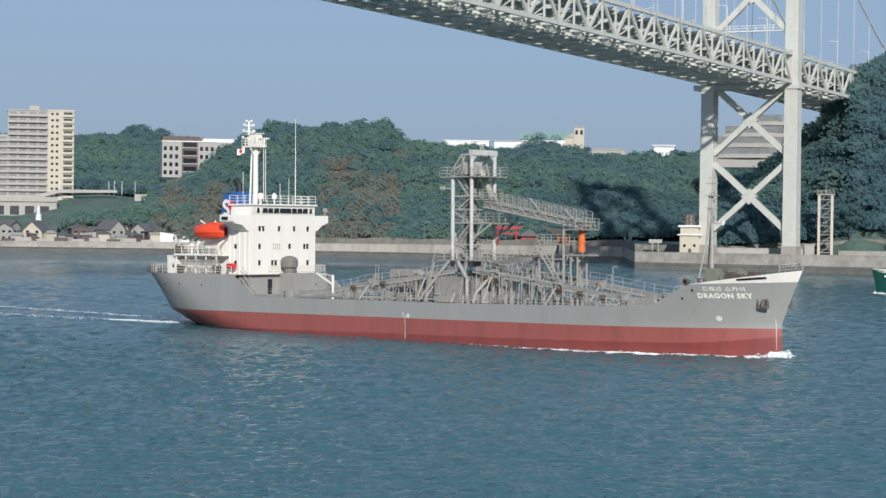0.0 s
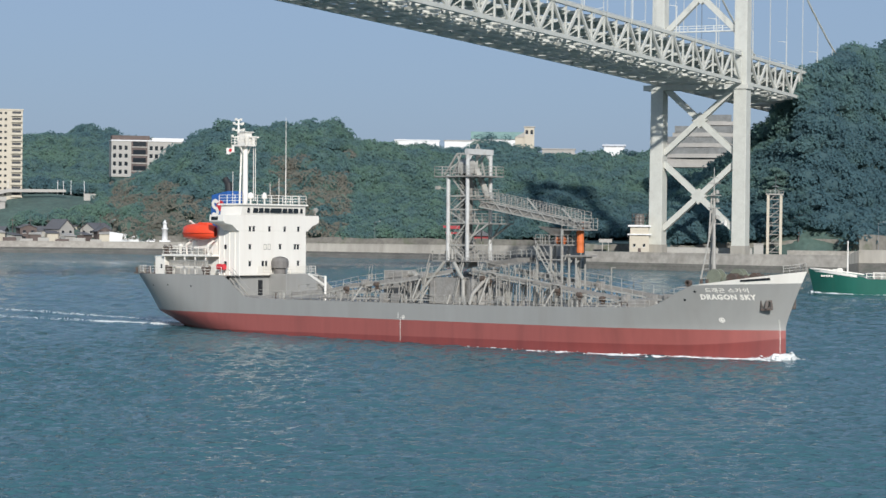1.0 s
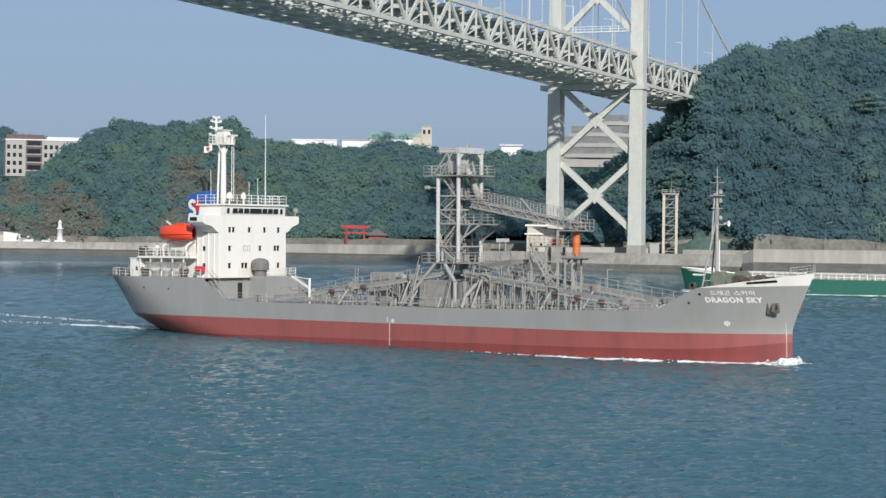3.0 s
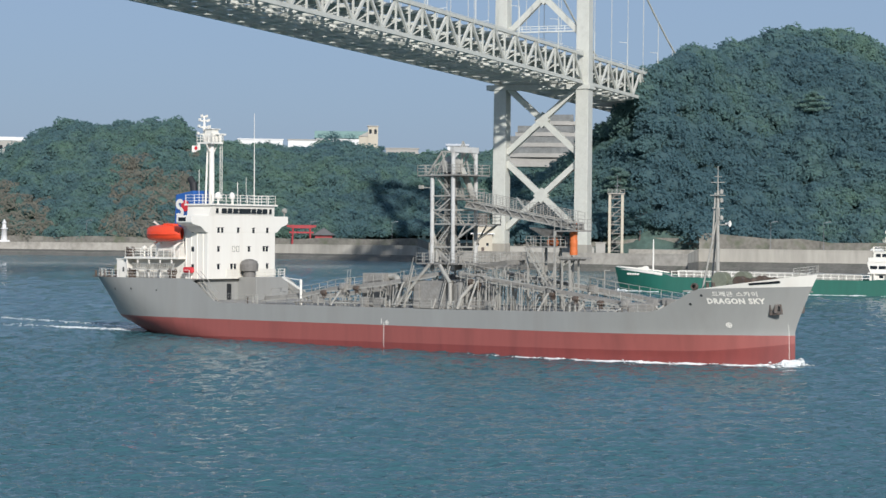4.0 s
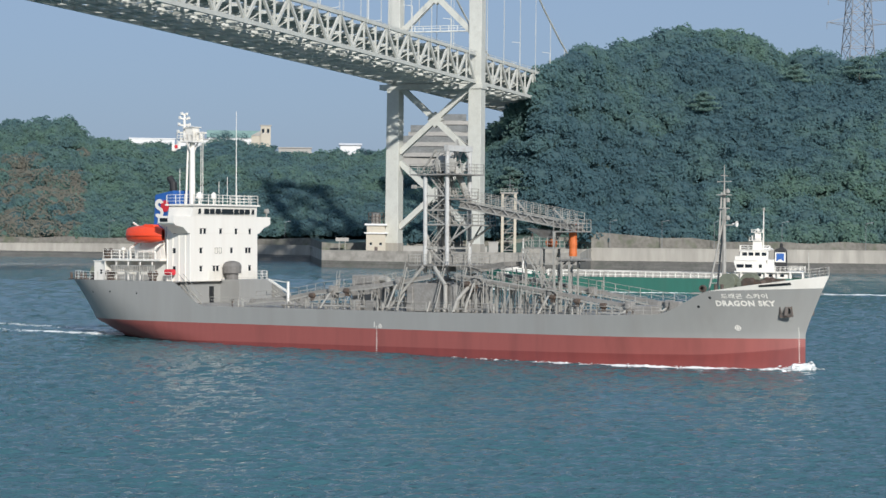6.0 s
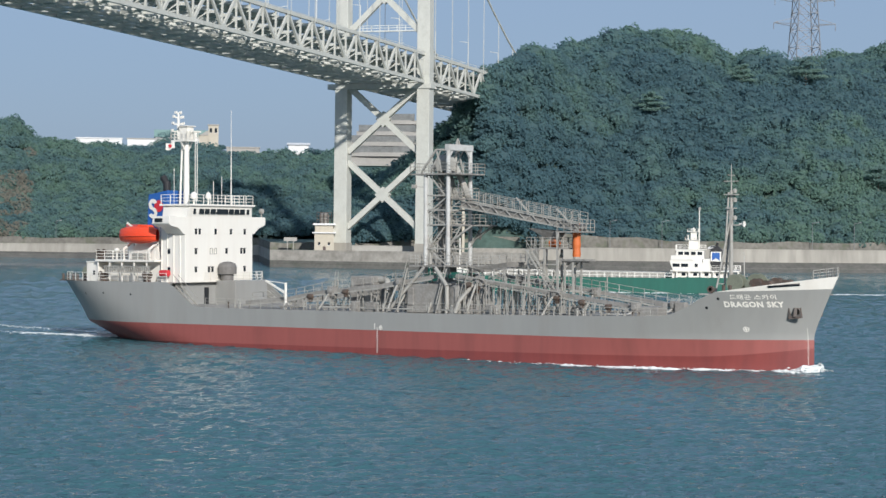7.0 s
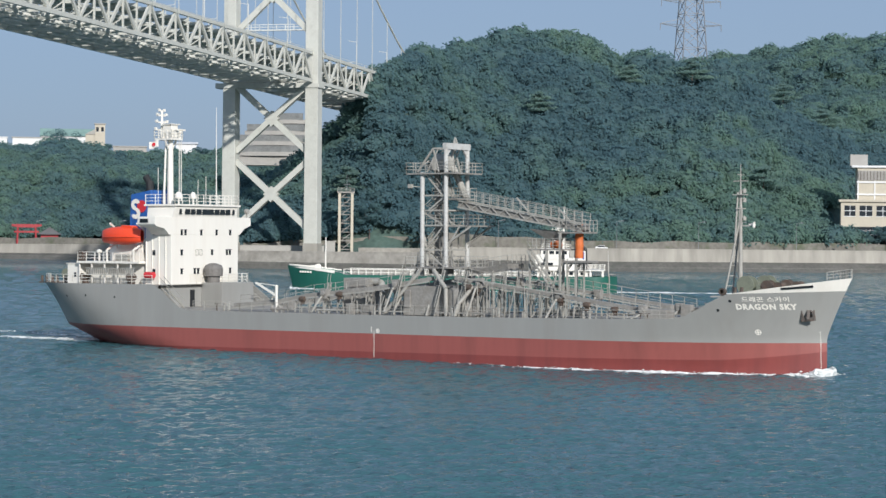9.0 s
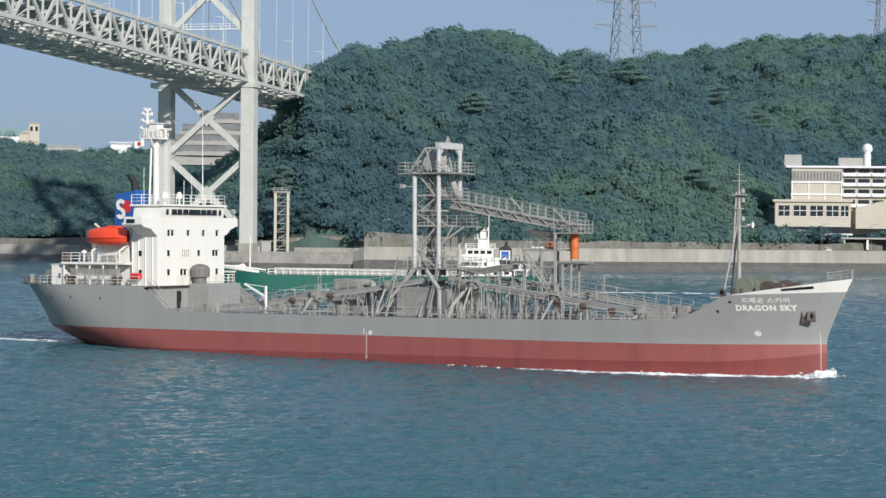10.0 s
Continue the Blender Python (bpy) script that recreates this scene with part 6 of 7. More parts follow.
    part("guard_rail", Geo().rail([(14.8, -1.6, 11.55), (18.8, -1.6, 11.55), (18.8, 2.0, 11.55), (14.8, 2.0, 11.55), (14.8, -1.6, 11.55)], 1.1, 3, 1.0, 0.06), PALE_STEEL, st)
    for u in (15.0, 17.0, 18.6):
        for v in (-1.5, 1.9):
            part("post", Geo().bar((u, v, 4.5), (u, v, 11.4 if u < 18 else 13.2), 0.22), PALE_STEEL, st)
    for u in (15.0, 17.0):
        part("cross_tie", Geo().bar((u, -1.5, 5.2), (u, 1.9, 11.2), 0.12).bar((u, -1.5, 8.2), (u, 1.9, 8.2), 0.14), PALE_STEEL, st)
    for z in (6.6, 8.2, 9.8):
        part("cross_tie", Geo().bar((15.0, -1.5, z), (18.6, -1.5, z), 0.12), PALE_STEEL, st)
    part("stair", ladder_stair(Geo(), (15.1, -1.9, 11.4), (18.2, -1.9, 7.2), 0.8), PALE_STEEL, st)
    part("stair", ladder_stair(Geo(), (18.2, -2.3, 7.2), (16.0, -2.3, 4.6), 0.8), PALE_STEEL, st)
    part("landing", Geo().box((17.8, -2.8, 7.0), (19.2, -1.5, 7.15)), DECK_GREY, st)
    part("spreader_table", Geo().box((18.2, -0.9, 10.15), (21.6, 1.2, 10.35)).box((18.6, -0.7, 10.0), (21.0, 1.0, 10.15)), DECK_GREY, st)
    for u in (19.0, 20.0):
        for v in (-0.7, 1.0):
            part("table_post", Geo().bar((u, v, 4.5), (u, v, 10.1), 0.16), PALE_STEEL, st)
        part("table_beam", Geo().bar((u, -0.7, 7.0), (u, 1.0, 7.0), 0.16), PALE_STEEL, st)
        part("table_brace", Geo().bar((u, -0.7, 9.4), (u, 0.2, 10.0), 0.16), PALE_STEEL, st)
    part("winch_motor", Geo().lathe((17.4, -0.2, 12.0), [(0.02, -0.5), (0.4, -0.5), (0.42, 0.5), (0.02, 0.5)], 12, "x"), ORANGE, st)

    # low machinery round the tower foot
    part("machinery_house", Geo().box((1.2, -4.6, 4.5), (6.2, 4.6, 7.6)).box((1.4, -4.75, 5.3), (2.2, -4.6, 7.2)), DECK_GREY, sh, "grey steel machinery house", bevel=0.06)
    part("machinery_house", Geo().lathe((7.6, -2.6, 4.5), [(1.9, 0), (1.9, 2.6), (1.5, 3.0), (0.6, 3.2), (0.02, 3.2)], 20), DECK_GREY, sh, "round grey receiving tank", True)
    part("receiving_hopper", Geo().ring([[(8.5, -3.0, 9.3), (13.2, -3.0, 10.0), (13.2, 0.6, 10.0), (8.5, 0.6, 9.3)], [(8.6, -2.8, 8.9), (13.1, -2.8, 9.5), (13.1, 0.4, 9.5), (8.6, 0.4, 8.9)]]).box((8.5, -3.0, 9.28), (8.7, 0.6, 9.5)), DECK_GREY, sh)
    part("hopper_rail", Geo().rail([(8.6, -3.0, 9.4), (13.2, -3.0, 10.1), (13.2, 0.6, 10.1)], 0.8, 2, 1.0, 0.06), PALE_STEEL, sh)
    for u in (9.4, 11.0, 12.6):
        for v in (-2.6, 0.2):
            part("hopper_leg", Geo().bar((u, v, 4.5), (u, v, 9.2), 0.12), PALE_STEEL, sh)
    part("diagonal_duct", Geo().bar((-0.9, -5.0, 4.7), (3.4, -4.4, 9.4), 0.36, None, 10), PALE_STEEL, sh)
    part("elbow_duct", Geo().path([(5.0, -4.5, 9.3), (7.0, -5.2, 7.4), (7.1, -5.3, 4.6)], 0.45, 10), PALE_STEEL, sh)
    part("elbow_duct", Geo().path([(10.0, -4.6, 7.6), (8.8, -5.6, 5.8), (8.5, -5.8, 4.6)], 0.42, 10), PALE_STEEL, sh)
    part("blower_box", Geo().box((-8.6, -1.9, 4.5), (-5.6, 0.8, 8.3)), DECK_GREY, sh, "grey dust collector box", bevel=0.06)
    part("blower_duct", Geo().path([(-5.6, -0.5, 7.9), (-4.4, -0.6, 7.8), (-3.8, -1.2, 6.6), (-4.0, -1.6, 4.6)], 0.7, 10), PALE_STEEL, sh)
    conveyor(sh, [(-22.0, 5.1), (-15.5, 5.7), (-11.7, 6.4), (-3.0, 7.25), (2.0, 8.0), (4.6, 8.4)], -4.0)
    conveyor(sh, [(-22.0, 5.1), (-15.5, 5.7), (-11.7, 6.4), (-3.0, 7.25), (2.0, 8.0), (4.6, 8.4)], 4.0)
    conveyor(sh, [(7.5, 8.5), (10.2, 8.1), (18.9, 7.0), (24.0, 6.3), (31.0, 5.4)], -4.0)
    conveyor(sh, [(7.5, 8.5), (10.2, 8.1), (18.9, 7.0), (24.0, 6.3), (31.0, 5.4)], 4.0)
    part("end_box", Geo().box((30.2, -4.9, 4.6), (32.6, -3.1, 5.7)), DECK_GREY, sh, bevel=0.04)
    part("end_box", Geo().box((30.2, 3.1, 4.6), (32.6, 4.9, 5.7)), DECK_GREY, sh, bevel=0.04)
    # davit crane, raised trunk and pipe clutter on deck
    cr = part("provision_crane", Geo().bar((-15.3, -5.2, 4.5), (-15.3, -5.2, 7.5), 0.3, None, 8), WHITE, sh, "small white deck crane")
    part("jib", Geo().bar((-15.3, -5.2, 6.3), (-18.2, -5.2, 7.7), 0.2).bar((-15.3, -5.2, 7.4), (-18.2, -5.2, 7.7), 0.08), WHITE, cr)
    part("bridge_front_house", Geo().box((-29.9, -0.6, 4.4), (-26.8, 5.2, 7.5)), HULL_GREY, sh, bevel=0.05)
    part("door_recess", Geo().box((-29.88, -2.6, 4.6), (-29.78, -1.9, 6.7)), DARK, sh)
    part("stair", ladder_stair(Geo(), (-27.0, -7.2, 4.6), (-30.2, -7.2, 7.3), 0.8), PALE_STEEL, sh)
    part("stair", ladder_stair(Geo(), (-26.0, 6.6, 4.6), (-30.0, 6.6, 7.3), 0.9), PALE_STEEL, sh)
    part("front_rail", Geo().rail([(-29.7, -2.8, 7.4), (-29.6, 7.6, 7.4), (-30.4, 7.6, 7.4)], 1.05, 3, 1.1, 0.06), WHITE, sh)
    for k in range(46):
        u = rng.uniform(-23, 33)
        v = rng.choice([-6.8, -6.2, -5.6, -2.4, -1.0, 1.6, 3.0, 5.8])
        h = rng.uniform(0.5, 1.5)
        kind = rng.random()
        if kind < 0.4:
            part("deck_pipe", Geo().path([(u, v, 4.9), (u + rng.uniform(2, 7), v, 4.95)], rng.uniform(0.14, 0.3), 8).bar((u + 0.3, v, 4.5), (u + 0.3, v, 4.9), 0.12).bar((u + 1.7, v, 4.5), (u + 1.7, v, 4.9), 0.12), rng.choice([DECK_GREY, PALE_STEEL]), sh)
        elif kind < 0.65:
            part("vent_pipe", Geo().path([(u, v, 4.5), (u, v, 4.5 + h), (u + 0.25, v, 4.7 + h), (u + 0.5, v, 4.4 + h)], 0.22, 8), rng.choice([DECK_GREY, PALE_STEEL]), sh)
        elif kind < 0.85:
            part("deck_box", Geo().box((u, v - 0.4, 4.5), (u + rng.uniform(0.6, 1.6), v + 0.4, 4.6 + h)), DECK_GREY, sh, bevel=0.03)
        else:
            part("valve_wheel", Geo().bar((u, v, 4.5), (u, v, 5.3), 0.1).lathe((u, v, 5.3), [(0.22, -0.03), (0.28, 0), (0.22, 0.03)], 10), RUST, sh)
    for k in range(26):
        u = rng.uniform(-4, 22)
        v = rng.choice([-5.4, -3.0, -2.2, 0.4, 2.6, 5.0])
        top = rng.uniform(6.4, 9.2)
        part("standpipe", Geo().bar((u, v, 4.5), (u, v, top), rng.uniform(0.06, 0.13), None, 6).bar((u, v, top), (u + rng.uniform(-1.6, 1.6), v, top), 0.1), PALE_STEEL, sh)
    for u, v in ((0.4, -5.3), (5.6, -5.3), (8.2, -4.9)):
        part("foot_ladder", ladder_stair(Geo(), (u, v, 4.5), (u + 0.9, v + 0.7, 9.3), 0.5, 0.4), PALE_STEEL, sh)
    for u, v, z in ((9.6, -4.9, 7.6), (10.6, -4.9, 7.3), (20.6, -4.8, 6.4), (23.6, -4.8, 6.0), (26.8, -4.8, 5.6), (-12.0, -4.9, 6.0), (-7.0, -4.9, 6.6)):
        part("gate_motor", Geo().lathe((u, v, z), [(0.02, -0.3), (0.26, -0.3), (0.3, 0.0), (0.26, 0.35), (0.02, 0.35)], 12, "x").box((u - 0.15, v - 0.1, z - 0.6), (u + 0.15, v + 0.3, z)), RUST, sh, "rust-brown gate motor")
    part("cable_tray", Geo().bar((8.6, -5.2, 8.6), (22.0, -5.2, 6.9), 0.3, 0.1), PALE_STEEL, sh)
    for k in range(9):
        u = 9.4 + 1.5 * k
        part("tray_post", Geo().bar((u, -5.2, 4.5), (u, -5.2, 8.5 - 0.127 * (u - 8.6)), 0.07), PALE_STEEL, sh)
    for u in (-10, -2, 6.6, 12.2, 14.2):
        part("access_ladder", ladder_stair(Geo(), (u, -3.2, 4.5), (u + 0.5, -3.2, 7.8), 0.5, 0.3), PALE_STEEL, sh)
    for u in (-0.2, 8.8, 14.5, -20.5, 25.0):
        part("bollard", Geo().bar((u, -7.9, 4.5), (u, -7.9, 5.5), 0.28, None, 8).bar((u + 0.7, -7.9, 4.5), (u + 0.7, -7.9, 5.5), 0.28, None, 8).box((u - 0.25, -8.1, 4.45), (u + 0.95, -7.7, 4.6)), PALE_STEEL, sh)


def letters(text, size, name, mtl, sh, lay, bold=0.0):
    """Writing laid on the hull's side: lay turns flat letter coordinates into ship space."""
    cu = bpy.data.curves.new(name, "FONT")
    cu.body, cu.size, cu.offset, cu.resolution_u = text, size, bold, 2
    cu.space_character = 1.12
    ob = new(name, cu)
    me = bpy.data.meshes.new_from_object(ob.evaluated_get(bpy.context.evaluated_depsgraph_get()))
    bpy.data.objects.remove(ob)
    width = max((v.co.x for v in me.vertices), default=1)
    for v in me.vertices:
        v.co = lay(v.co.x, v.co.y, width)
    me.materials.clear()
    me.materials.append(mtl)
    ob = new(name, me)
    ob.parent = sh
    return ob


def on_side(u, z, s, out=0.05):
    return Vector((u, s * (half(u, z) + out), z))


def build_writing(sh):
    for s in (-1, 1):
        def lay(u0, u1, z0, k=1.0):
            def f(x, y, w):
                t = x / w if s < 0 else 1 - x / w
                return on_side(u0 + (u1 - u0) * t, z0 + y * k, s)
            return f
        letters("DRAGON SKY", 1.0, "ship_name", WHITE, sh, lay(40.6, 45.5, 5.9, 0.74), 0.05)
        letters("\ub4dc\ub798\uace4 \uc2a4\uce74\uc774", 0.8, "ship_name_hangul", WHITE, sh, lay(41.2, 45.0, 6.68, 0.66), 0.02)
        # draught marks: small bars up the stem and amidships
        for k in range(18):
            u = 46.8
            z = 0.25 + k * 0.2
            part("draught_mark", Geo().ring([[on_side(u, z, s, 0.04), on_side(u + 0.09, z, s, 0.04)], [on_side(u, z + 0.08, s, 0.04), on_side(u + 0.09, z + 0.08, s, 0.04)]], closed=False), WHITE, sh)
            if k < 14:
                u = 0.2
                part("draught_mark", Geo().ring([[on_side(u, z, s, 0.04), on_side(u + 0.16, z, s, 0.04)], [on_side(u, z + 0.09, s, 0.04), on_side(u + 0.16, z + 0.09, s, 0.04)]], closed=False), WHITE, sh)
        # load line ring and bow-thruster sign
        for name, u0, z0, r0, r1 in (("load_line", 0.75, 2.95, 0.16, 0.24), ("thruster_mark", 42.0, 3.7, 0.19, 0.27)):
            pts = [2 * math.pi * k / 20 for k in range(20)]
            g = Geo().ring([[on_side(u0 + r * math.cos(a), z0 + r * math.sin(a), s, 0.04) for a in pts] for r in (r0, r1)])
            for du, dz in ((r1, 0.05), (0.05, r1)):
                g.ring([[on_side(u0 - du, z0 - dz, s, 0.045), on_side(u0 + du, z0 - dz, s, 0.045)], [on_side(u0 - du, z0 + dz, s, 0.045), on_side(u0 + du, z0 + dz, s, 0.045)]], closed=False)
            part(name, g, WHITE, sh)
        part("load_line", Geo().ring([[on_side(-0.1, 2.8 + z, s, 0.05), on_side(0.0, 2.8 + z, s, 0.05)] for z in (0, 0.6)], closed=False), WHITE, sh)
        for u, z in ((-47.5, 5.8), (-44, 5.9), (-40.5, 6.0), (-36, 5.9), (39.0, 5.8), (40.2, 6.7)):
            part("scupper", Geo().ring([[on_side(u + r * math.cos(2 * math.pi * k / 10), z + r * math.sin(2 * math.pi * k / 10), s, 0.03) for k in range(10)] for r in (0.13, 0.01)]), DARK, sh)


ship = build_ship()


# flags
fl = thing("signal_flag", "small white flag with a red disc at the mast", "flag", None)
part("flag_cloth", Geo().ring([[(0.05 * math.sin(k * 1.1), 0.0 - 1.2 * k / 6, -0.05 * k + 0.07 * math.sin(k * 1.3)) for k in range(7)], [(0.05 * math.sin(k * 1.1 + 0.5), 0.0 - 1.2 * k / 6, 0.8 - 0.05 * k + 0.07 * math.sin(k * 1.3 + 0.4)) for k in range(7)]], closed=False), WHITE, fl)
part("disc", Geo().lathe((0, -0.6, 0.27), [(0.23, 0.06), (0.01, 0.065)], 14, "x"), RED, fl)


# ---- foam of the ship's passage ----
def foam_ribbon(name, pts, parent, label="", dense=1):
    """A ragged low ridge of broken water: pts hold (u, v, width, height)."""
    rng = random.Random(len(pts) * 7 + 1)
    fine = []
    for a, b in zip(pts, pts[1:]):
        n = max(2, int(abs(b[0] - a[0]) / 0.35))
        fine += [tuple(x + (y - x) * k / n for x, y in zip(a, b)) for k in range(n)]
    rows = []
    for i, (u, v, w, h) in enumerate(fine):
        k = 0.7 + 0.6 * noise.noise((u * 0.35, v * 0.4, 1.0)) + 0.45 * noise.noise((u * 1.9, v, 7.0))
        k = max(0.12, k)
        s = -1 if v < 0 else 1
        row = []
        for j in range(7):
            t = j / 6
            zz = math.sin(math.pi * min(1, t * 1.15)) * h * k * (1 + 0.35 * noise.noise((u * 3, t * 4, 3.0)))
            row.append((u + 0.2 * noise.noise((u * 2, t * 5, 9.0)), v + s * (t * w * (0.5 + 0.7 * k) + 0.12 * noise.noise((u * 3.0, t, 5.0))), 0.0 + zz * 0.9))
        rows.append(row)
    g = Geo()
    strong = [r for r, p in zip(rows, fine) if p[3] > 0.12]
    if len(strong) > 1:
        g.ring(strong, closed=False)
    # torn flecks over and beside the ridge
    for u, v, w, h in fine:
        s = -1 if v < 0 else 1
        for _ in range(3 * dense if h > 0.4 else dense if rng.random() < 0.6 else 0):
            k = rng.random()
            x, y = u + rng.uniform(-0.3, 0.3), v + s * rng.random() ** 1.6 * w * 1.9
            r = rng.uniform(0.04, 0.15) * (0.5 + min(1.0, h))
            z = rng.uniform(0.02, 0.1) + h * 0.75 * rng.random() ** 2 * max(0.0, 1 - abs(y - v) / (w * 1.6))
            a, b, c = rng.uniform(1.0, 3.2) * r, rng.uniform(0.6, 1.2) * r, rng.uniform(0.35, 0.9) * r
            i = len(g.v)
            g.v += [(x - a, y, z), (x + a * 0.8, y + b * 0.4, z), (x, y - b, z), (x + a * 0.2, y + b, z), (x + a * 0.1, y, z + c), (x, y, z - c)]
            g.f += [(i + p + 0, i + q, i + t) for p, q, t in ((0, 2, 4), (2, 1, 4), (1, 3, 4), (3, 0, 4), (2, 0, 5), (1, 2, 5), (3, 1, 5), (0, 3, 5))]
    return part(name, g, FOAM, parent, label)


wake = thing("wake", "white foam along the ship's side and astern", "foam", kind="stuff")
for s in (-1, 1):
    pts = [(47.9, s * 0.0, 1.2, 0.9), (47.2, s * 0.35, 1.6, 1.1), (45.5, s * (half(45.5, 0) + 0.0), 1.2, 0.6), (43.5, s * (half(43.5, 0) + 0.1), 0.8, 0.25), (41, s * (half(41, 0) + 0.1), 0.7, 0.28), (37, s * (half(37, 0) + 0.2), 0.9, 0.30), (32, s * (half(32, 0) + 0.1), 0.9, 0.28), (27, s * (half(27, 0) + 0.1), 0.8, 0.2), (20, s * (HB + 0.1), 0.7, 0.13), (10, s * (HB + 0.1), 0.5, 0.05)]
    foam_ribbon("bow_wave", pts, wake, "", 3)
foam_ribbon("stern_wash", [(-43.5, -1.4, 1.6, 0.3), (-46, -2.0, 2.0, 0.4), (-51, -2.8, 1.4, 0.24), (-60, -3.6, 1.8, 0.118), (-75, -5.0, 2.2, 0.11), (-100, -7.0, 2.2, 0.105), (-140, -10.5, 2.0, 0.1), (-200, -15, 1.6, 0.1)], wake, "", 5)
foam_ribbon("stern_wash", [(-43.5, 1.4, 1.6, 0.3), (-46, 2.0, 1.8, 0.35), (-51, 2.8, 1.2, 0.24), (-60, 3.6, 1.4, 0.112), (-75, 5.0, 1.4, 0.1), (-130, 9.0, 1.0, 0.08)], wake, "", 4)


# ---- green coaster ----
def build_coaster():
    """x forward, y to port; a low green coaster with its house aft."""
    co = thing("coaster", "green coastal cargo ship with a white house aft", "ship")
    half_w = 5.4

    def hb(u, z):
        t = max(0, min(1, (36 + 1.2 * z / 5 - u) / 12))
        a = max(0, min(1, (u + 35) / 7))
        return half_w * (1 - (1 - t) ** 2.2) * (1 - (1 - a) ** 3) ** 0.7

    def top(u):
        if u > 24:
            return 3.6 + 1.5 * ((u - 24) / 12) ** 0.8
        return 3.3 if u > -19 else 3.5

    for name, f0, f1, m in (("bottom_plating", lambda u: -1.0, lambda u: 0.35, GREEN_HULL), ("side_plating", lambda u: 0.35, top, GREEN_HULL)):
        g = Geo()
        for s in (-1, 1):
            grid = []
            for r in range(6):
                line = []
                for k in range(61):
                    c = k / 60
                    u = -35 + 71.9 * c
                    z = f0(u) + (f1(u) - f0(u)) * r / 5
                    u = -35 + (71 + 1.2 * z / 5) * c
                    line.append((u, s * hb(u, z), z))
                grid.append(line)
            g.ring(grid, closed=False)
        part(name, g, m, co, smooth=True)
    g = Geo()
    g.ring([[(u, -hb(u, 3) + 0.05, top(u) - 0.25), (u, hb(u, 3) - 0.05, top(u) - 0.25)] for u in [-34.8 + 71 * k / 40 for k in range(41)]], closed=False)
    part("deck", g, DECK_GREY, co)
    part("hatch_coaming", Geo().box((-16, -3.9, 3.0), (22.5, 3.9, 4.3)).box((-16.2, -4.1, 4.3), (22.7, 4.1, 4.45)), PALE_STEEL, co, bevel=0.05)
    for s in (-1, 1):
        part("rail", Geo().rail([(-18, s * 5.2, 3.1), (24, s * 5.2, 3.3)], 1.25, 2, 1.6, 0.16), WHITE, co)
    part("bow_bulwark", Geo().ring([[(u, s * (hb(u, 4.5) + 0.05), top(u) + d) for u in [26 + 10.9 * k / 14 for k in range(15)]] for s, d in ((-1, -0.35), (-1, 0.25))], closed=False).ring([[(u, (hb(u, 4.5) + 0.05), top(u) + d) for u in [26 + 10.9 * k / 14 for k in range(15)]] for d in (-0.35, 0.25)], closed=False), WHITE, co)
    h = part("deckhouse", Geo().box((-29.6, -3.9, 3.3), (-17.9, 3.9, 4.75)).box((-32.4, -4.7, 4.7), (-17.5, 4.7, 4.95)), WHITE, co, "white stepped deckhouse with open side galleries", bevel=0.03)
    part("upper_deckhouse", Geo().prism([(-26.0, 4.95), (-18.0, 4.95), (-17.4, 6.6), (-17.4, 7.2), (-24.2, 7.2), (-24.4, 6.4), (-26.0, 6.3)], "y", -4.3, 4.3), WHITE, h, bevel=0.04)
    part("wheelhouse", Geo().prism([(-24.6, 7.2), (-19.0, 7.2), (-18.5, 8.5), (-18.7, 9.3), (-24.6, 9.3)], "y", -3.1, 3.1).box((-24.9, -3.3, 9.3), (-18.4, 3.3, 9.45)), WHITE, h, bevel=0.04)
    for s in (-1, 1):
        part("wing_bulwark", Geo().prism([(-22.4, 7.2), (-17.6, 7.2), (-17.6, 8.1), (-19.5, 8.2), (-22.4, 7.9)], "y", s * 4.4 - 0.06, s * 4.4 + 0.06), WHITE, h)
        for u in (-31.9, -29.3, -26.7, -24.1, -21.5, -18.9):
            part("stanchion", Geo().box((u - 0.16, s * 4.55 - 0.1, 3.3), (u + 0.16, s * 4.55 + 0.1, 4.75)), WHITE, h)
        for u in (-23.7, -22.3, -20.9, -19.6):
            part("window", Geo().box((u - 0.5, s * 3.1 - 0.05, 8.25), (u + 0.5, s * 3.1 + 0.05, 8.95)), GLASS_DARK, h)
        for u, w in ((-23.0, 0.3), (-20.5, 0.75), (-18.7, 0.75)):
            part("window", Geo().box((u - w, s * 4.3 - 0.05, 5.7), (u + w, s * 4.3 + 0.05, 6.4)), GLASS_DARK, h)
        for u in (-27.6, -25.2, -22.8, -20.3):
            part("window", Geo().box((u - 0.4, s * 3.9 - 0.05, 3.8), (u + 0.4, s * 3.9 + 0.05, 4.4)), GLASS_DARK, h)
    for v in (-2.2, -1.1, 0, 1.1, 2.2):
        part("window", Geo().box((-18.75, v - 0.42, 8.4), (-18.45, v + 0.42, 9.0)), GLASS_DARK, h)
    part("roof_rail", Geo().rail([(-24.8, -3.2, 9.45), (-18.5, -3.2, 9.45), (-18.5, 3.2, 9.45), (-24.8, 3.2, 9.45)], 0.95, 2, 0.9, 0.08), WHITE, h)
    part("aft_rail", Geo().rail([(-26.2, -4.6, 4.95), (-32.3, -4.6, 4.95), (-32.3, 4.6, 4.95), (-26.2, 4.6, 4.95)], 1.05, 3, 1.0, 0.09), WHITE, h)
    part("boat_locker", Geo().box((-25.9, -4.2, 6.3), (-24.4, -2.8, 7.5)).box((-25.9, 2.8, 6.3), (-24.4, 4.2, 7.5)), WHITE, h, bevel=0.08)
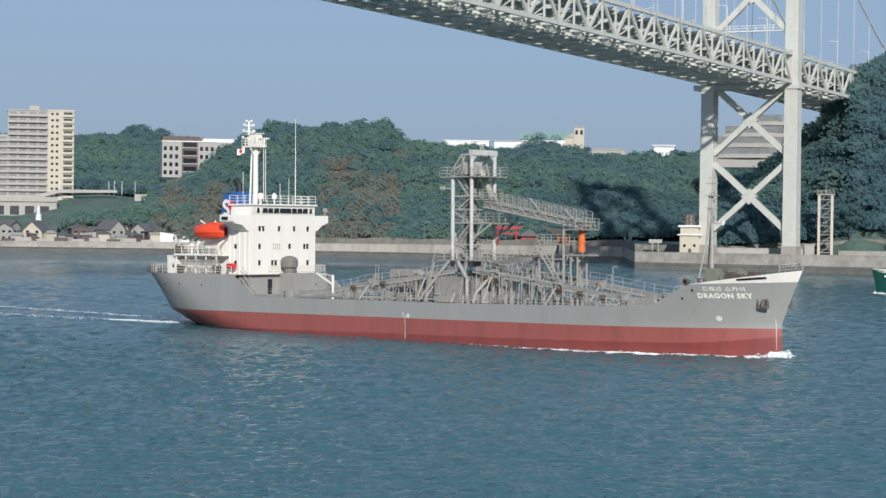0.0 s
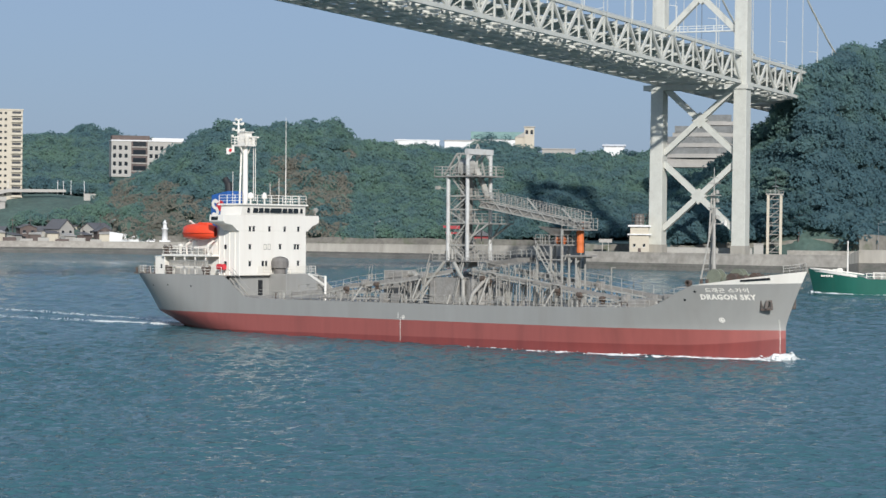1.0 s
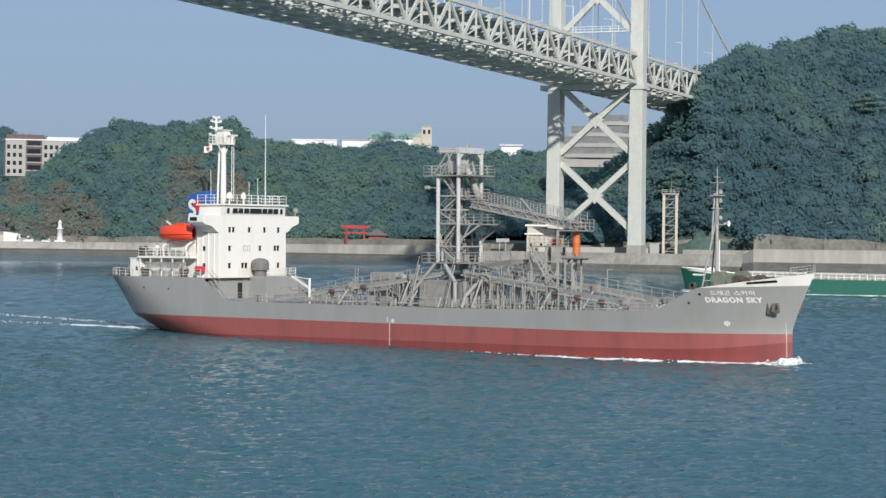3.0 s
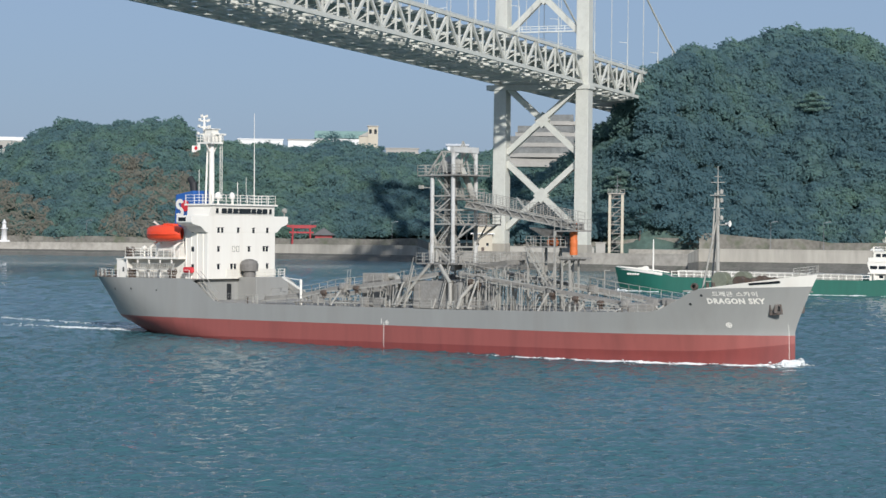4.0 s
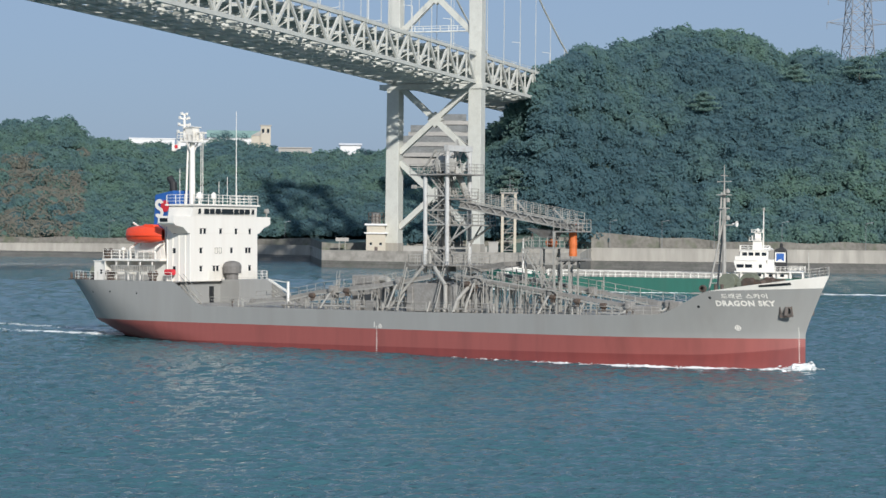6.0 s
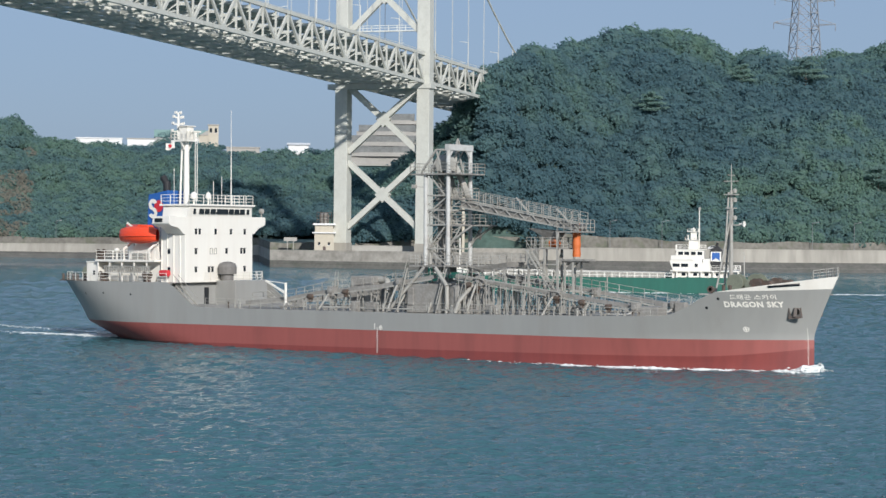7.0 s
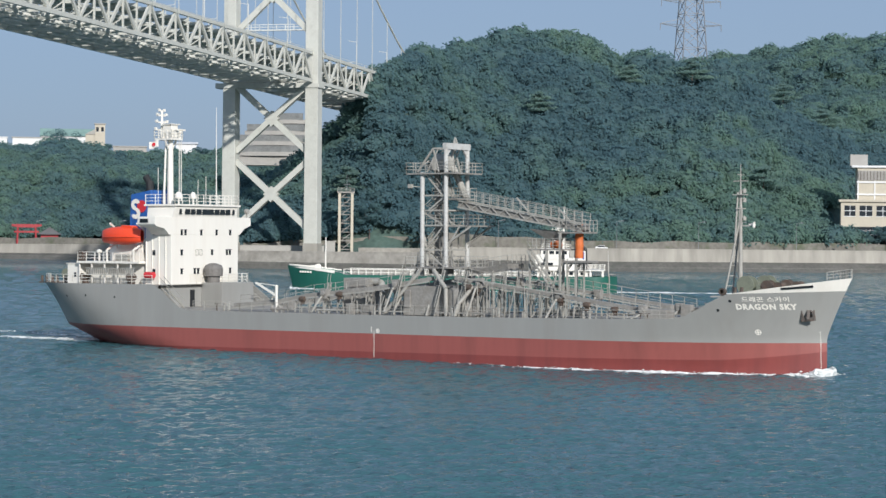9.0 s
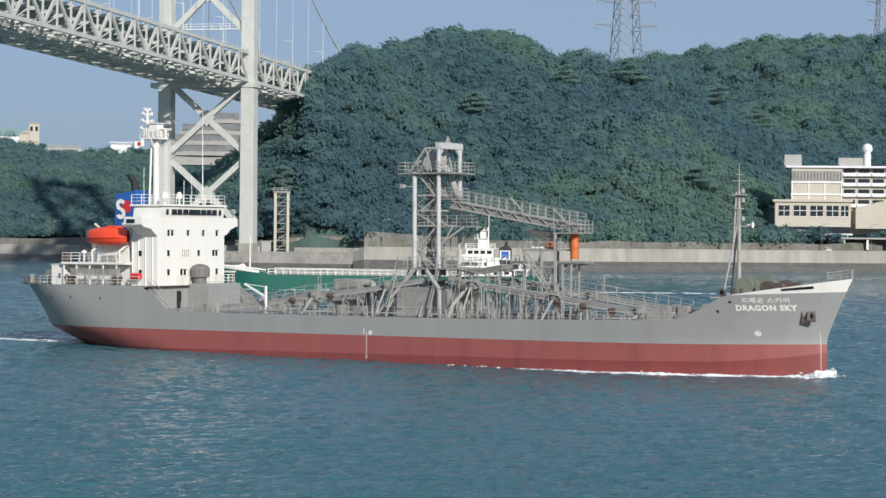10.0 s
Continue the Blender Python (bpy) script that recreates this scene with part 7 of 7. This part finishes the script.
    rm = part("radar_mast", Geo().box((-23.2, -0.7, 9.45), (-21.2, 0.7, 11.4)).box((-22.9, -0.55, 11.4), (-21.6, 0.55, 13.2)).bar((-23.4, 0, 9.4), (-23.4, 0, 18.2), 0.34, None, 8, 0.7), WHITE, co, "white radar mast with a tall signal pole")
    for z, u0, u1 in ((11.4, -23.4, -20.4), (13.2, -23.2, -20.9)):
        part("platform", Geo().box((u0, -1.0, z), (u1, 1.0, z + 0.12)).rail([(u0, -1.0, z), (u1, -1.0, z), (u1, 1.0, z), (u0, 1.0, z)], 0.7, 2, 0.8, 0.06), WHITE, rm)
    part("scanner", Geo().box((-21.2, -1.1, 12.3), (-20.9, 1.1, 12.55)).bar((-21.05, 0, 11.5), (-21.05, 0, 12.3), 0.3, None, 8), WHITE, rm)
    part("lamp_head", Geo().lathe((-23.4, 0, 17.9), [(0.05, 0), (0.3, 0.1), (0.3, 0.6), (0.05, 0.7)], 8), PALE_STEEL, rm)
    part("dome", Geo().lathe((-22.2, 0, 13.3), [(0.1, 0), (0.4, 0.2), (0.4, 0.55), (0.05, 0.85)], 10), WHITE, rm)
    part("yard", Geo().bar((-23.4, -1.5, 14.6), (-23.4, 1.5, 14.6), 0.08), WHITE, rm)
    fn = part("funnel", Geo().prism([(-28.6, 4.9), (-25.6, 4.9), (-25.8, 9.6), (-27.6, 10.2), (-28.4, 9.4)], "y", -1.7, 1.7), BLACK, co, "black funnel with a blue and white panel", bevel=0.1)
    part("exhaust_pipe", Geo().bar((-27.0, 0, 9.6), (-27.4, 0, 10.9), 0.6, None, 10), BLACK, fn)
    for s in (-1, 1):
        part("panel", Geo().box((-28.2, s * 1.7 - 0.06, 6.9), (-25.95, s * 1.7 + 0.06, 9.0)), WHITE, fn)
        part("emblem", Geo().prism([(-27.9, 7.05), (-27.1, 7.6), (-26.25, 7.05), (-26.25, 8.8), (-27.9, 8.8)], "y", s * 1.7 - 0.09, s * 1.7 + 0.09), BLUE, fn)
    part("foremast", Geo().bar((28.8, 0, 4.4), (28.8, 0, 11.4), 0.4, None, 8, 0.6).bar((28.8, -0.8, 9.0), (28.8, 0.8, 9.0), 0.15), WHITE, co)
    part("stern_mast", Geo().bar((-33.2, -0.5, 3.5), (-33.0, 0, 9.0), 0.2).bar((-33.2, 0.5, 3.5), (-33.0, 0, 9.0), 0.2), PALE_STEEL, co)
    part("windlass", Geo().lathe((30.5, -1, 4.9), [(0.02, 0), (0.6, 0), (0.6, 0.15), (0.3, 0.2), (0.3, 1.8), (0.6, 1.85), (0.6, 2.0), (0.02, 2.0)], 14, "y").box((31.2, -0.8, 4.2), (32.0, 0.8, 5.2)), WHITE, co)
    for k in range(5):
        u = 31.5 + 0.6 * k
        for y in (-hb(u, 4), hb(u, 4)):
            part("name_bar", Geo().box((u - 0.2, y - 0.1, 3.6), (u + 0.2, y + 0.1, 4.0)), WHITE, co)
    return co


coaster = build_coaster()
wake_2 = thing("wake", "thin white foam beside the green coaster", "foam", kind="stuff")
for s in (-1, 1):
    foam_ribbon("bow_wave", [(36.5, s * 0.2, 0.9, 0.6), (34, s * 1.9, 1.0, 0.4), (28, s * 4.6, 0.7, 0.25), (10, s * 5.4, 0.4, 0.2), (-30, s * 5.0, 0.4, 0.2)], wake_2)
foam_ribbon("stern_wash", [(-34, -0.8, 1.6, 0.3), (-50, -1.5, 1.8, 0.25), (-80, -3, 1.6, 0.2)], wake_2)


def motions():
    rows = [(t, pose(x, y, 0, 0, -TRIM, -h)) for t, x, y, h in COURSE]
    walk(ship, rows)
    walk(wake, [(t, pose(x, y, 0, 0, 0, -h)) for t, x, y, h in COURSE])
    walk(fl, [(t, m @ pose(-35.8, -1.3, 23.3, 0, 0, -75)) for t, m in rows])
    crossing = []
    for t in (0.0, 2.5, 5.0, 7.5, 10.0):
        mid = polar(16.06 - 0.31 * t, 461, 0)
        crossing.append((t, pose(mid.x, mid.y, 0, 0, 0, 180 - (16.06 - 0.31 * t) - 5 + 0.31 * t * 0)))
    walk(coaster, crossing)
    walk(wake_2, crossing)


motions()
